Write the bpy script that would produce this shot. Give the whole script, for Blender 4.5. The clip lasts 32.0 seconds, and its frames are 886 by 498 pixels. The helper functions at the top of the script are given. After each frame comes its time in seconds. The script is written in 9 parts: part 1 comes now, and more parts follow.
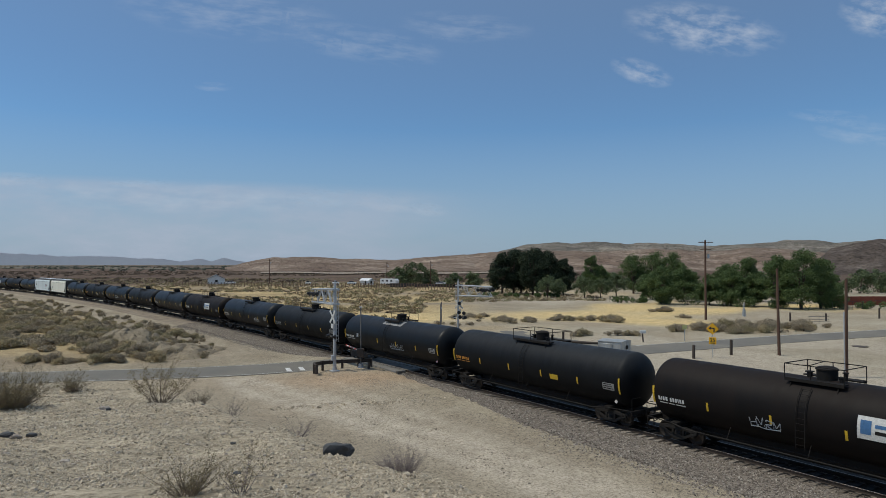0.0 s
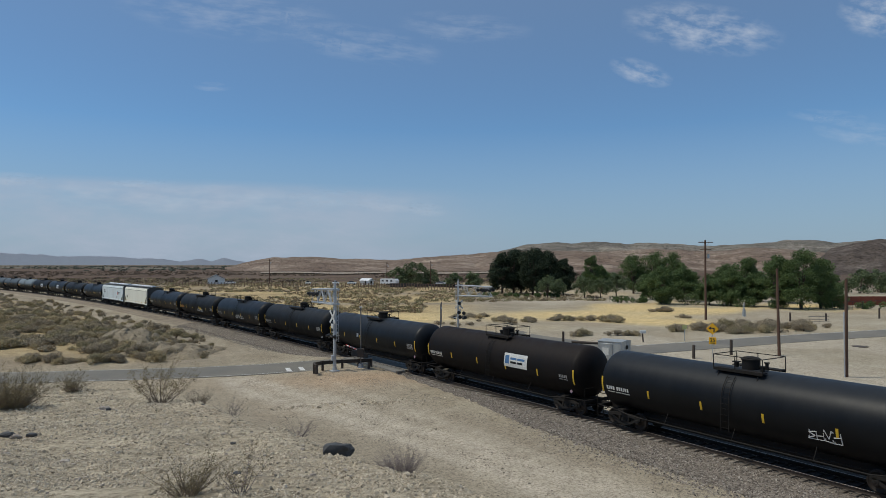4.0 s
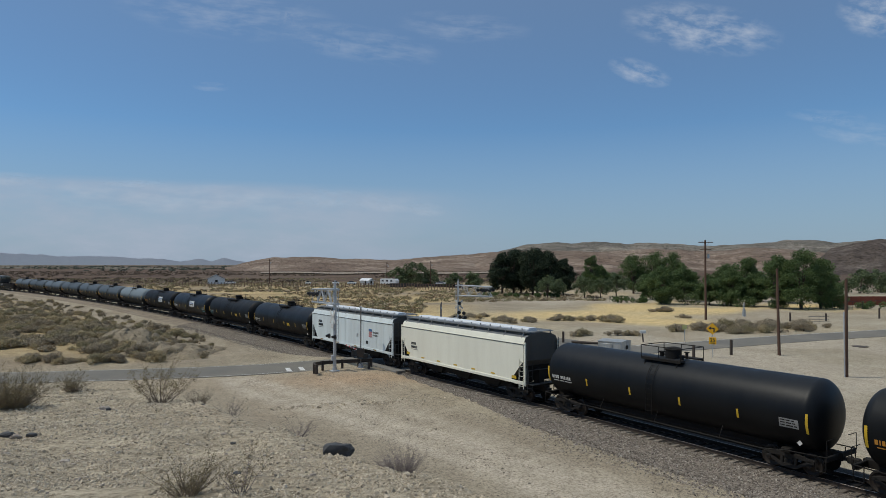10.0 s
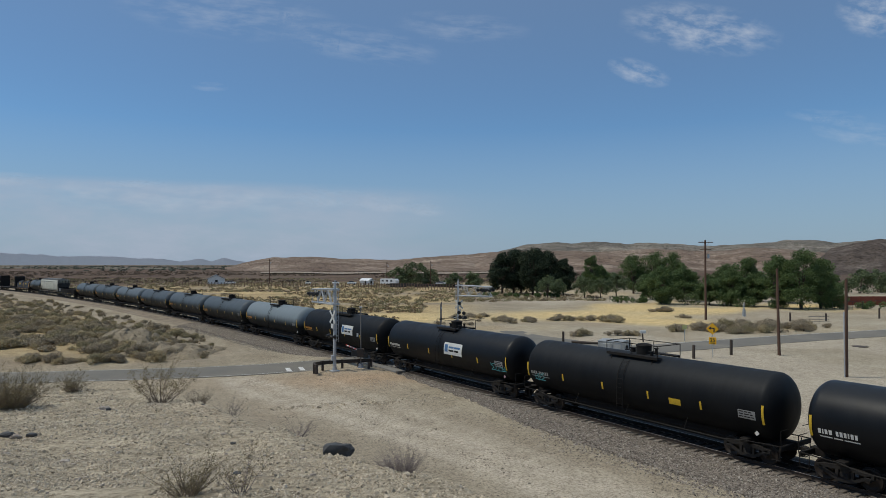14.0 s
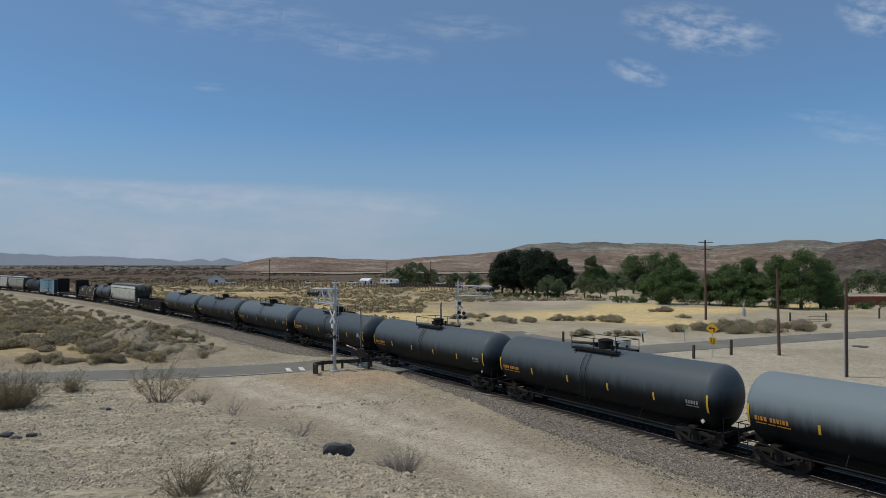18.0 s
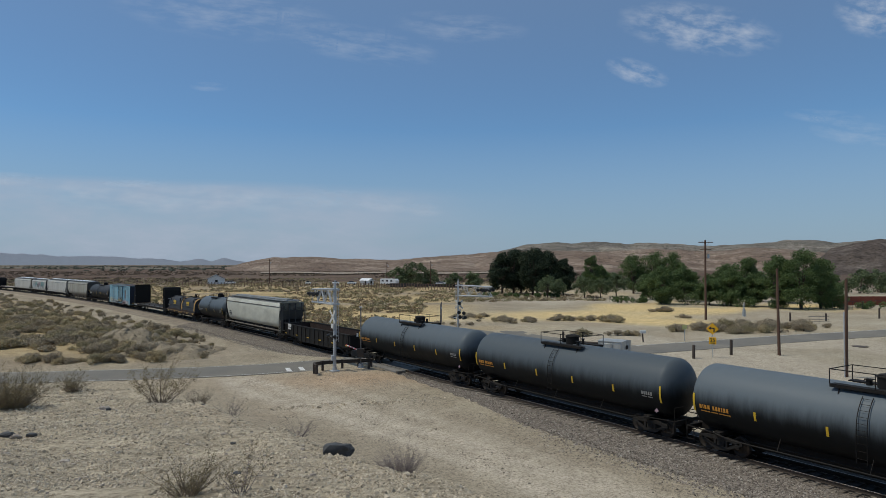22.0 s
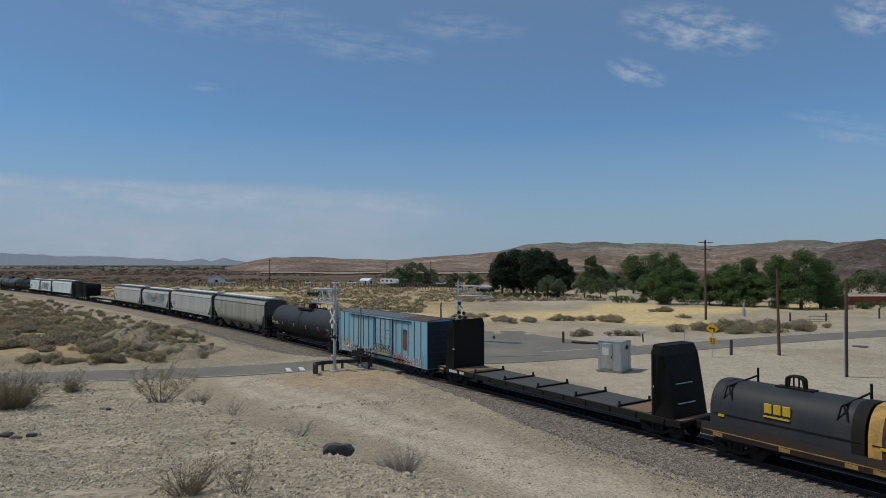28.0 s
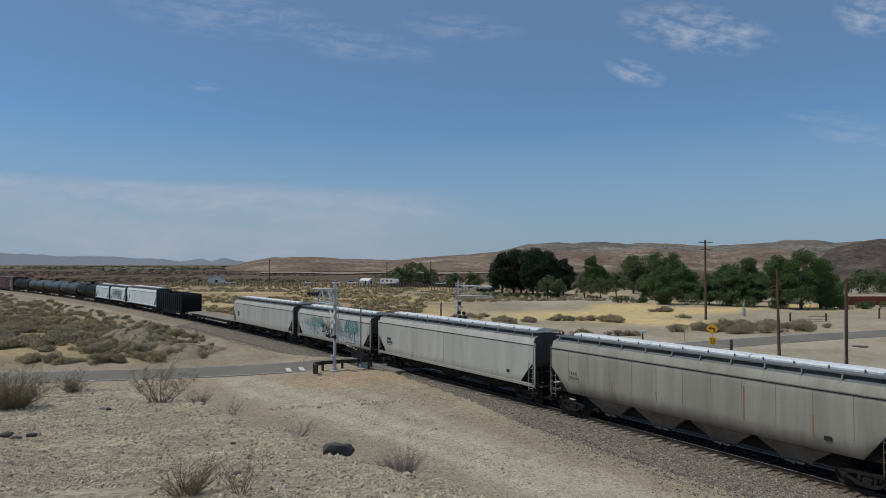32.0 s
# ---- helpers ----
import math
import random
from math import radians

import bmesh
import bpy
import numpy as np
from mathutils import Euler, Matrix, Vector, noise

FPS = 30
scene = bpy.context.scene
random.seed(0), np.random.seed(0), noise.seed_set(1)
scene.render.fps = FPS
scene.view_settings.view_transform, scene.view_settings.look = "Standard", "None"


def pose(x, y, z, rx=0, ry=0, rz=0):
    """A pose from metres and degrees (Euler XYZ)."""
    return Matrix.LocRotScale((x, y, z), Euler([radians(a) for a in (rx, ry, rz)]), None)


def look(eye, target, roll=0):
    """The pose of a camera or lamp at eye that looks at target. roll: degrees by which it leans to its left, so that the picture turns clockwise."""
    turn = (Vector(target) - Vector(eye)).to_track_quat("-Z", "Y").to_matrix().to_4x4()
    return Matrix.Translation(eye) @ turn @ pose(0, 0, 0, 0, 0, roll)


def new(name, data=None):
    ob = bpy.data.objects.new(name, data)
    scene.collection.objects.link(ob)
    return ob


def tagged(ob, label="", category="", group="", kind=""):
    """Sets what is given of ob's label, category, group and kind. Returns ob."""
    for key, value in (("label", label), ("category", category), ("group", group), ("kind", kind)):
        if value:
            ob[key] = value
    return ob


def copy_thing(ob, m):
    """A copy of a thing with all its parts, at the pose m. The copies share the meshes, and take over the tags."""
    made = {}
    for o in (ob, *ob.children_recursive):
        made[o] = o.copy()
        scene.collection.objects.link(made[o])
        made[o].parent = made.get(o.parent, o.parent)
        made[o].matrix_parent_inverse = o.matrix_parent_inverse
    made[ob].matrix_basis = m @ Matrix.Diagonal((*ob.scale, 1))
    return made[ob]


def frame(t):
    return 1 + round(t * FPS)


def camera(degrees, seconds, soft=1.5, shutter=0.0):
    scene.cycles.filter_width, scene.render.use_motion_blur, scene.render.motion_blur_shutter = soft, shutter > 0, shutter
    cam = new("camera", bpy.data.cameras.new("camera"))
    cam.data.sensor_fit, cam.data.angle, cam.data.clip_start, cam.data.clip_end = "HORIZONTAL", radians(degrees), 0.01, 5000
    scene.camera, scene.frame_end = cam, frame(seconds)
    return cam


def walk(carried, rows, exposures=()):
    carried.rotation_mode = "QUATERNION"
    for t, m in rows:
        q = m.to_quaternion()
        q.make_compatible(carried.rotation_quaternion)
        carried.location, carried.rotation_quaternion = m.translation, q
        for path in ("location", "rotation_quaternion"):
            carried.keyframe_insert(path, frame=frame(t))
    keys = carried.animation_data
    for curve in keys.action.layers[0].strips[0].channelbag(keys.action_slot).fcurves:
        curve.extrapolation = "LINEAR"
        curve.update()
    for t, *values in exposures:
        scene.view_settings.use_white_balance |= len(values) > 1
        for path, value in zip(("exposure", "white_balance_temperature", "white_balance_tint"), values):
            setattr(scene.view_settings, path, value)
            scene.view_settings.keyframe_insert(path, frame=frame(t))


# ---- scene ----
# The camera stands still on a low mound; x to its right, y ahead, z up from the railhead.
CAM_Z = 9.2
cam = camera(68.44, 32.0, soft=0.7)
walk(cam, [(0.0, pose(0, 0, CAM_Z, 91.2756)), (32.0, pose(0, 0, CAM_Z, 91.2756))], [(0.0, -0.03), (6.0, -0.02), (12.0, -0.08), (14.0, -0.06), (23.0, -0.08), (25.0, -0.12), (28.0, -0.15), (30.0, -0.08), (32.0, -0.14)])

# ---- light ----
SUN_FROM = Vector((-0.99, -0.06, 0)).normalized()
SUN_ELEVATION = radians(60)
sun_way = Vector((SUN_FROM.x * math.cos(SUN_ELEVATION), SUN_FROM.y * math.cos(SUN_ELEVATION), math.sin(SUN_ELEVATION)))
world = bpy.data.worlds.new("desert_sky")
world.use_nodes = True
scene.world = world
wn = world.node_tree.nodes
wl = world.node_tree.links
sky = wn.new("ShaderNodeTexSky")
sky.sky_type = "NISHITA"
sky.sun_disc = False
sky.sun_elevation = SUN_ELEVATION
sky.sun_rotation = math.atan2(SUN_FROM.x, SUN_FROM.y)
sky.altitude = 900
sky.air_density = 1.0
sky.dust_density = 0.4
sky.ozone_density = 1.6
wn["Background"].inputs["Strength"].default_value = 0.1
# dry haze thickens towards the horizon
wtc = wn.new("ShaderNodeTexCoord")
wsep = wn.new("ShaderNodeSeparateXYZ")
wl.new(wtc.outputs["Generated"], wsep.inputs[0])
wramp = wn.new("ShaderNodeValToRGB")
for e, (p, q) in zip([wramp.color_ramp.elements[0], wramp.color_ramp.elements[1], wramp.color_ramp.elements.new(0.12), wramp.color_ramp.elements.new(0.25)], ((0.0, 0.9), (0.4, 0.0), (0.09, 0.6), (0.2, 0.12))):
    e.position, e.color = p, (q, q, q, 1)
wl.new(wsep.outputs["Z"], wramp.inputs[0])
wmix = wn.new("ShaderNodeMix")
wmix.data_type = "RGBA"
wmix.inputs[7].default_value = (2.66, 3.45, 4.55, 1)
wl.new(wramp.outputs[0], wmix.inputs[0])
wtint = wn.new("ShaderNodeMix")
wtint.data_type, wtint.blend_type = "RGBA", "MULTIPLY"
wtint.inputs[0].default_value = 1.0
wtint.inputs[7].default_value = (0.55, 0.84, 1.03, 1)
wl.new(sky.outputs[0], wtint.inputs[6])
wl.new(wtint.outputs[2], wmix.inputs[6])
wl.new(wmix.outputs[2], wn["Background"].inputs["Color"])
sun = new("sun", bpy.data.lights.new("sun", "SUN"))
sun.data.energy = 2.6
sun.data.angle = radians(0.6)
sun.data.color = (0.965, 0.915, 0.785)
sun.matrix_world = look((0, 0, 60), Vector((0, 0, 60)) - sun_way)


# ---- materials ----
def material(name, color, rough=0.7, metal=0.0, spec=0.5):
    m = bpy.data.materials.new(name)
    m.use_nodes = True
    b = m.node_tree.nodes["Principled BSDF"]
    b.inputs["Base Color"].default_value = (*color, 1)
    b.inputs["Roughness"].default_value = rough
    b.inputs["Metallic"].default_value = metal
    b.inputs["Specular IOR Level"].default_value = spec
    return m, b, m.node_tree.nodes, m.node_tree.links


def noise_node(nodes, links, scale, detail=5, rough=0.6, coords="Object", stretch=None):
    tc = nodes.new("ShaderNodeTexCoord")
    n = nodes.new("ShaderNodeTexNoise")
    n.inputs["Scale"].default_value = scale
    n.inputs["Detail"].default_value = detail
    n.inputs["Roughness"].default_value = rough
    src = tc.outputs[coords]
    if stretch:
        mp = nodes.new("ShaderNodeMapping")
        mp.inputs["Scale"].default_value = stretch
        links.new(src, mp.inputs["Vector"])
        src = mp.outputs[0]
    links.new(src, n.inputs["Vector"])
    return n


def ramp_node(nodes, links, src, stops):
    r = nodes.new("ShaderNodeValToRGB")
    while len(r.color_ramp.elements) < len(stops):
        r.color_ramp.elements.new(0.5)
    for e, (p, c) in zip(r.color_ramp.elements, stops):
        e.position = p
        e.color = (*c, 1) if len(c) == 3 else c
    links.new(src, r.inputs[0])
    return r


def mix_node(nodes, links, fac, a, b, mode="MIX"):
    m = nodes.new("ShaderNodeMix")
    m.data_type = "RGBA"
    m.blend_type = mode
    for sock, v in ((m.inputs[0], fac), (m.inputs[6], a), (m.inputs[7], b)):
        if hasattr(v, "is_output"):
            links.new(v, sock)
        elif isinstance(v, (int, float)):
            sock.default_value = v
        else:
            sock.default_value = (*v, 1)
    return m.outputs[2]


def bump(nodes, links, b, src, strength=0.3, distance=0.02):
    n = nodes.new("ShaderNodeBump")
    n.inputs["Strength"].default_value = strength
    n.inputs["Distance"].default_value = distance
    links.new(src, n.inputs["Height"])
    links.new(n.outputs[0], b.inputs["Normal"])


def worn(name, color, dirt, rough=0.6, metal=0.0, scale=1.2, amount=0.5, streak=None, spec=0.5, fine=14.0, relief=0.12, grain=1.0):
    """Paint or stone with large stains, fine grain and a light relief."""
    m, b, n, l = material(name, color, rough, metal, spec)
    big = noise_node(n, l, scale, 6, 0.65, stretch=streak)
    small = noise_node(n, l, fine, 4, 0.6)
    r1 = ramp_node(n, l, big.outputs[0], [(0.38, (0, 0, 0)), (0.72, (1, 1, 1))])
    mul = n.new("ShaderNodeMath")
    mul.operation = "MULTIPLY"
    mul.inputs[1].default_value = amount
    l.new(r1.outputs[0], mul.inputs[0])
    c1 = mix_node(n, l, mul.outputs[0], color, dirt)
    r2 = ramp_node(n, l, small.outputs[0], [(0.3, (1 - 0.18 * grain,) * 3), (0.7, (1 + 0.12 * grain,) * 3)])
    c2 = mix_node(n, l, 1.0, c1, r2.outputs[0], "MULTIPLY")
    l.new(c2, b.inputs["Base Color"])
    rr = ramp_node(n, l, big.outputs[0], [(0.3, (rough * 0.85,) * 3), (0.75, (min(1, rough * 1.25),) * 3)])
    l.new(rr.outputs[0], b.inputs["Roughness"])
    bump(n, l, b, small.outputs[0], relief, 0.01)
    return m


def leafy(name, a, b_, c=None, rough=0.75, trans=0.25):
    """Foliage whose clumps differ from island to island."""
    m, b, n, l = material(name, a, rough, 0, 0.2)
    g = n.new("ShaderNodeNewGeometry")
    stops = [(0.0, a), (1.0, b_)] if c is None else [(0.0, a), (0.6, b_), (1.0, c)]
    r = ramp_node(n, l, g.outputs["Random Per Island"], stops)
    big = noise_node(n, l, 0.35, 3)
    rb = ramp_node(n, l, big.outputs[0], [(0.3, (0.75, 0.75, 0.75)), (0.7, (1.2, 1.2, 1.15))])
    c2 = mix_node(n, l, 1.0, r.outputs[0], rb.outputs[0], "MULTIPLY")
    l.new(c2, b.inputs["Base Color"])
    if trans:
        t = n.new("ShaderNodeBsdfTranslucent")
        l.new(c2, t.inputs["Color"])
        mx = n.new("ShaderNodeMixShader")
        mx.inputs[0].default_value = trans
        l.new(b.outputs[0], mx.inputs[1])
        l.new(t.outputs[0], mx.inputs[2])
        l.new(mx.outputs[0], n["Material Output"].inputs["Surface"])
    return m


def varied(name, colors, rough=0.9, by="island", relief=0.3, fine=25.0):
    """Loose pieces: each takes its own shade."""
    m, b, n, l = material(name, colors[0], rough, 0, 0.3)
    if by == "island":
        src = n.new("ShaderNodeNewGeometry").outputs["Random Per Island"]
    else:
        src = n.new("ShaderNodeObjectInfo").outputs["Random"]
    k = len(colors) - 1
    r = ramp_node(n, l, src, [(i / k, c) for i, c in enumerate(colors)])
    small = noise_node(n, l, fine, 4)
    rs = ramp_node(n, l, small.outputs[0], [(0.3, (0.8, 0.8, 0.8)), (0.7, (1.15, 1.15, 1.15))])
    l.new(mix_node(n, l, 1.0, r.outputs[0], rs.outputs[0], "MULTIPLY"), b.inputs["Base Color"])
    bump(n, l, b, small.outputs[0], relief, 0.02)
    return m


def toned_by_height(m, band_tone, low, high, ragged=0.8):
    """Streaky tone by height: light painted on tank tops, dust, darker hopper bottoms."""
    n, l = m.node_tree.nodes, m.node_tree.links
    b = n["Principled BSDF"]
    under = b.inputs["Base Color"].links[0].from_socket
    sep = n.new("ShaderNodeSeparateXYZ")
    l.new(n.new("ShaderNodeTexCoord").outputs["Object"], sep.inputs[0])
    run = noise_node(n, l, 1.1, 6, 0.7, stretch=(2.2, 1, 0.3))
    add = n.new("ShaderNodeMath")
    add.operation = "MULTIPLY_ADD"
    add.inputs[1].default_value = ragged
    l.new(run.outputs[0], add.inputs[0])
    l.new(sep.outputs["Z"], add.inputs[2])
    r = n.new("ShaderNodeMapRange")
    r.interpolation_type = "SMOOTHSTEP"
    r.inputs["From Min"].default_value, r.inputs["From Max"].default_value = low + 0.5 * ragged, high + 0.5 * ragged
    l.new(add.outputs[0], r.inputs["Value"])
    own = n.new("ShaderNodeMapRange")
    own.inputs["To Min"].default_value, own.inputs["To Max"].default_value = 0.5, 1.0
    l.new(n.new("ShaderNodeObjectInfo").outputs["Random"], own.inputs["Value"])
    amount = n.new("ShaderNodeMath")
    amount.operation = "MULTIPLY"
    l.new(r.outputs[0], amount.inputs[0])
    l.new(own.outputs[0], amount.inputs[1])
    l.new(mix_node(n, l, amount.outputs[0], under, band_tone), b.inputs["Base Color"])
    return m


# paler tops on black and blue tanks are sky sheen put into the paint
M_TANK_BLACK = toned_by_height(worn("black_tank_paint", (0.0036, 0.0044, 0.0058), (0.0075, 0.0083, 0.0096), 0.45, scale=0.8, amount=0.8, streak=(1.4, 1, 0.35), spec=0.2, relief=0.03, grain=0.4), (0.024, 0.028, 0.034), 2.7, 4.5, 0.7)
M_TANK_DARK = toned_by_height(worn("dull_black_tank_paint", (0.0045, 0.0053, 0.0066), (0.0105, 0.011, 0.0118), 0.55, scale=0.8, amount=0.8, streak=(1.4, 1, 0.35), spec=0.13, relief=0.03, grain=0.4), (0.028, 0.031, 0.035), 2.6, 4.4, 0.9)
M_TANK_BROWN = toned_by_height(worn("rusty_black_tank_paint", (0.006, 0.0057, 0.006), (0.015, 0.0108, 0.0095), 0.6, scale=0.8, amount=0.8, streak=(1.4, 1, 0.35), spec=0.13, relief=0.03, grain=0.4), (0.026, 0.0195, 0.017), 2.7, 4.2, 0.9)
M_TANK_BLUE = toned_by_height(worn("weathered_blue_black_tank_paint", (0.0056, 0.0072, 0.0088), (0.011, 0.0135, 0.0155), 0.5, scale=0.8, amount=0.8, streak=(1.4, 1, 0.35), spec=0.18, relief=0.03, grain=0.4), (0.122, 0.146, 0.165), 2.1, 3.2, 0.75)
M_TANK_GREY = toned_by_height(worn("grey_tank_paint", (0.0065, 0.0085, 0.0105), (0.015, 0.0185, 0.0215), 0.55, scale=0.8, amount=0.8, streak=(1.4, 1, 0.35), spec=0.13, relief=0.03, grain=0.4), (0.185, 0.222, 0.245), 1.95, 3.1, 0.6)
M_TANK_DUSTY = toned_by_height(worn("dusty_black_tank_paint", (0.008, 0.0088, 0.0102), (0.018, 0.0175, 0.017), 0.65, scale=0.8, amount=0.8, streak=(1.4, 1, 0.35), spec=0.25, relief=0.03, grain=0.5), (0.040, 0.045, 0.052), 1.9, 3.3, 0.9)
M_FRAME = worn("grimy_black_steel", (0.0075, 0.0068, 0.0064), (0.022, 0.017, 0.0135), 0.8, scale=2.0, amount=0.8, spec=0.3)
M_TRUCK = worn("dusty_cast_steel", (0.012, 0.0112, 0.0108), (0.040, 0.034, 0.029), 0.85, scale=2.5, amount=0.8, spec=0.3)
M_WHEEL = worn("rusty_wheel_steel", (0.028, 0.021, 0.017), (0.018, 0.015, 0.013), 0.65, 0.4, scale=5.0)
M_YELLOW = worn("yellow_reflector", (0.62, 0.40, 0.02), (0.45, 0.30, 0.05), 0.45, scale=3)
M_ORANGE = worn("orange_lettering", (0.60, 0.26, 0.03), (0.4, 0.2, 0.05), 0.5, scale=3)
M_WHITE = worn("white_lettering", (0.62, 0.62, 0.60), (0.42, 0.41, 0.38), 0.55, scale=3)
M_PALE = worn("chalky_lettering", (0.27, 0.27, 0.265), (0.15, 0.15, 0.15), 0.6, scale=4)
M_SIGNBLUE = worn("blue_print", (0.05, 0.14, 0.30), (0.07, 0.17, 0.3), 0.5)
M_RED = worn("red_reflector", (0.45, 0.03, 0.025), (0.3, 0.05, 0.04), 0.45)
M_HOP_CREAM = worn("cream_hopper_paint", (0.80, 0.785, 0.67), (0.66, 0.63, 0.52), 0.55, scale=0.6, amount=0.5, streak=(1.6, 1, 0.25), grain=0.25, relief=0.03)
M_HOP_WHITE = worn("white_hopper_paint", (0.67, 0.735, 0.74), (0.50, 0.52, 0.505), 0.55, scale=0.6, amount=0.6, streak=(1.8, 1, 0.25), grain=0.25, relief=0.03)
M_HOP_GREY = toned_by_height(worn("grey_hopper_paint", (0.49, 0.485, 0.45), (0.33, 0.315, 0.28), 0.6, scale=0.6, amount=0.75, streak=(1.8, 1, 0.22), grain=0.3, relief=0.03), (0.19, 0.165, 0.135), 2.0, 1.2, 0.8)
M_HOP_TAN = toned_by_height(worn("tan_grey_hopper_paint", (0.365, 0.355, 0.305), (0.235, 0.217, 0.178), 0.62, scale=0.5, amount=0.85, streak=(2.0, 1, 0.2), grain=0.3, relief=0.03), (0.12, 0.095, 0.072), 2.35, 1.25, 0.8)
M_HOP_ROUND = toned_by_height(worn("smooth_tan_hopper_paint", (0.56, 0.555, 0.475), (0.27, 0.258, 0.22), 0.6, scale=0.45, amount=0.65, streak=(0.7, 1, 1.3), grain=0.3, relief=0.03), (0.22, 0.20, 0.15), 2.05, 1.35, 0.6)
M_COILBAND = worn("weathered_yellow_band", (0.52, 0.30, 0.06), (0.16, 0.09, 0.05), 0.65, scale=2.2, amount=0.8)
M_ROOF = worn("dull_roof_steel", (0.165, 0.178, 0.188), (0.095, 0.095, 0.095), 0.65, 0.0, scale=1.2, grain=0.5)
# dark grey for fittings; on hopper ends it carries their shade
M_ENDDARK = worn("end_shade_dark_grey_paint", (0.052, 0.053, 0.052), (0.098, 0.089, 0.077), 0.75, scale=1.1, grain=0.5)
# browner than the sides: grime plus the inset bays' shade in one colour
M_BAY = worn("grimy_shaded_bay_paint", (0.165, 0.14, 0.115), (0.075, 0.062, 0.05), 0.75, scale=1.0, amount=0.9, grain=0.5)
M_SEAM = worn("seam_grime", (0.20, 0.18, 0.15), (0.13, 0.10, 0.08), 0.75, scale=1.5, streak=(2, 1, 0.4))
M_RUSTSTREAK = worn("rust_streak", (0.30, 0.17, 0.08), (0.24, 0.18, 0.12), 0.8, scale=2.0, streak=(3, 1, 0.3))
M_HATCH = worn("pale_hatch_cover", (0.74, 0.77, 0.80), (0.48, 0.49, 0.5), 0.5, scale=2)
M_GONDOLA = worn("brown_black_gondola_paint", (0.0095, 0.0088, 0.0078), (0.020, 0.0155, 0.0125), 0.75, scale=1.0, amount=0.8, streak=(2, 1, 0.3), grain=0.4, spec=0.3)
M_GON_IN = worn("rusted_gondola_inside", (0.043, 0.027, 0.022), (0.027, 0.0185, 0.016), 0.85, scale=1.4, amount=0.8, spec=0.3)
M_COIL = worn("slate_coil_cover_paint", (0.021, 0.0245, 0.031), (0.042, 0.040, 0.040), 0.6, scale=0.9, amount=0.8, streak=(1.5, 1, 0.4), grain=0.4, spec=0.35)
M_BOX_BLUE = worn("faded_turquoise_paint", (0.175, 0.385, 0.50), (0.33, 0.415, 0.43), 0.65, scale=0.8, amount=0.85, streak=(2.4, 1, 0.18), grain=0.4, relief=0.04)
M_BOX_END = worn("dark_blue_end_paint", (0.018, 0.030, 0.055), (0.045, 0.038, 0.036), 0.7, scale=1.2, spec=0.3)
M_BOX_PURPLE = worn("faded_maroon_paint", (0.16, 0.07, 0.085), (0.12, 0.07, 0.06), 0.65, scale=1.2)
M_PLANK = varied("weathered_deck_boards", [(0.20, 0.168, 0.14), (0.30, 0.26, 0.22), (0.24, 0.205, 0.17)], 0.85, "object")
M_DECKGREY = worn("grey_deck_steel", (0.055, 0.055, 0.056), (0.085, 0.078, 0.068), 0.8, scale=0.6)
M_RUSTDECK = worn("rusty_deck_steel", (0.22, 0.13, 0.07), (0.12, 0.08, 0.05), 0.8)
GRAFFITI = [worn("graffiti_" + n, c, tuple(0.7 * q for q in c), 0.5, scale=3) for n, c in (("white", (0.6, 0.6, 0.6)), ("grey", (0.3, 0.33, 0.36)), ("pink", (0.36, 0.25, 0.29)), ("teal", (0.06, 0.3, 0.33)), ("yellow", (0.42, 0.38, 0.14)), ("black", (0.03, 0.03, 0.035)), ("rust", (0.13, 0.07, 0.05)))]
M_COILSILL = worn("silvery_rusty_sill_paint", (0.021, 0.0215, 0.0235), (0.055, 0.028, 0.0155), 0.8, scale=0.8, amount=0.9, streak=(0.6, 1, 1), grain=0.5, spec=0.15)
M_WORNYELLOW = worn("worn_yellow_stripe", (0.42, 0.26, 0.06), (0.12, 0.08, 0.05), 0.7, scale=1.5, amount=1.0)
M_RAIL = worn("rail_steel_web", (0.048, 0.036, 0.029), (0.032, 0.026, 0.022), 0.8, 0.3)
M_RAILTOP = worn("worn_railhead", (0.22, 0.19, 0.17), (0.13, 0.10, 0.085), 0.45, 0.8)
M_TIE = varied("concrete_grey_timber_sleeper", [(0.13, 0.108, 0.088), (0.22, 0.19, 0.158), (0.29, 0.255, 0.215), (0.17, 0.142, 0.115)], 0.9, "object")
M_TIES_FAR = varied("far_sleepers", [(0.13, 0.115, 0.10), (0.24, 0.22, 0.2)], 0.9)
M_BALLAST_STONE = varied("ballast_stone", [(0.062, 0.052, 0.045), (0.19, 0.162, 0.136), (0.295, 0.258, 0.218), (0.145, 0.118, 0.10), (0.41, 0.365, 0.312), (0.215, 0.184, 0.156), (0.52, 0.475, 0.415)], 0.9)
# near-black stones hold the shade under the cars in their colour
M_SHADESTONE = varied("shade_darkened_stone", [(0.010, 0.008, 0.0065), (0.028, 0.023, 0.019), (0.045, 0.038, 0.031)], 0.9)
M_DESERT_STONE = varied("desert_stone", [(0.20, 0.165, 0.12), (0.49, 0.413, 0.308), (0.565, 0.482, 0.364), (0.36, 0.302, 0.222), (0.64, 0.552, 0.427), (0.513, 0.435, 0.326)], 0.92)
M_CLOD = varied("dirt_clod", [(0.22, 0.178, 0.125), (0.33, 0.275, 0.195), (0.42, 0.355, 0.255)], 0.95)
M_PEBBLE = varied("flat_pebble", [(0.09, 0.075, 0.062), (0.25, 0.21, 0.165), (0.36, 0.31, 0.25), (0.16, 0.13, 0.105), (0.50, 0.445, 0.37)], 0.92)
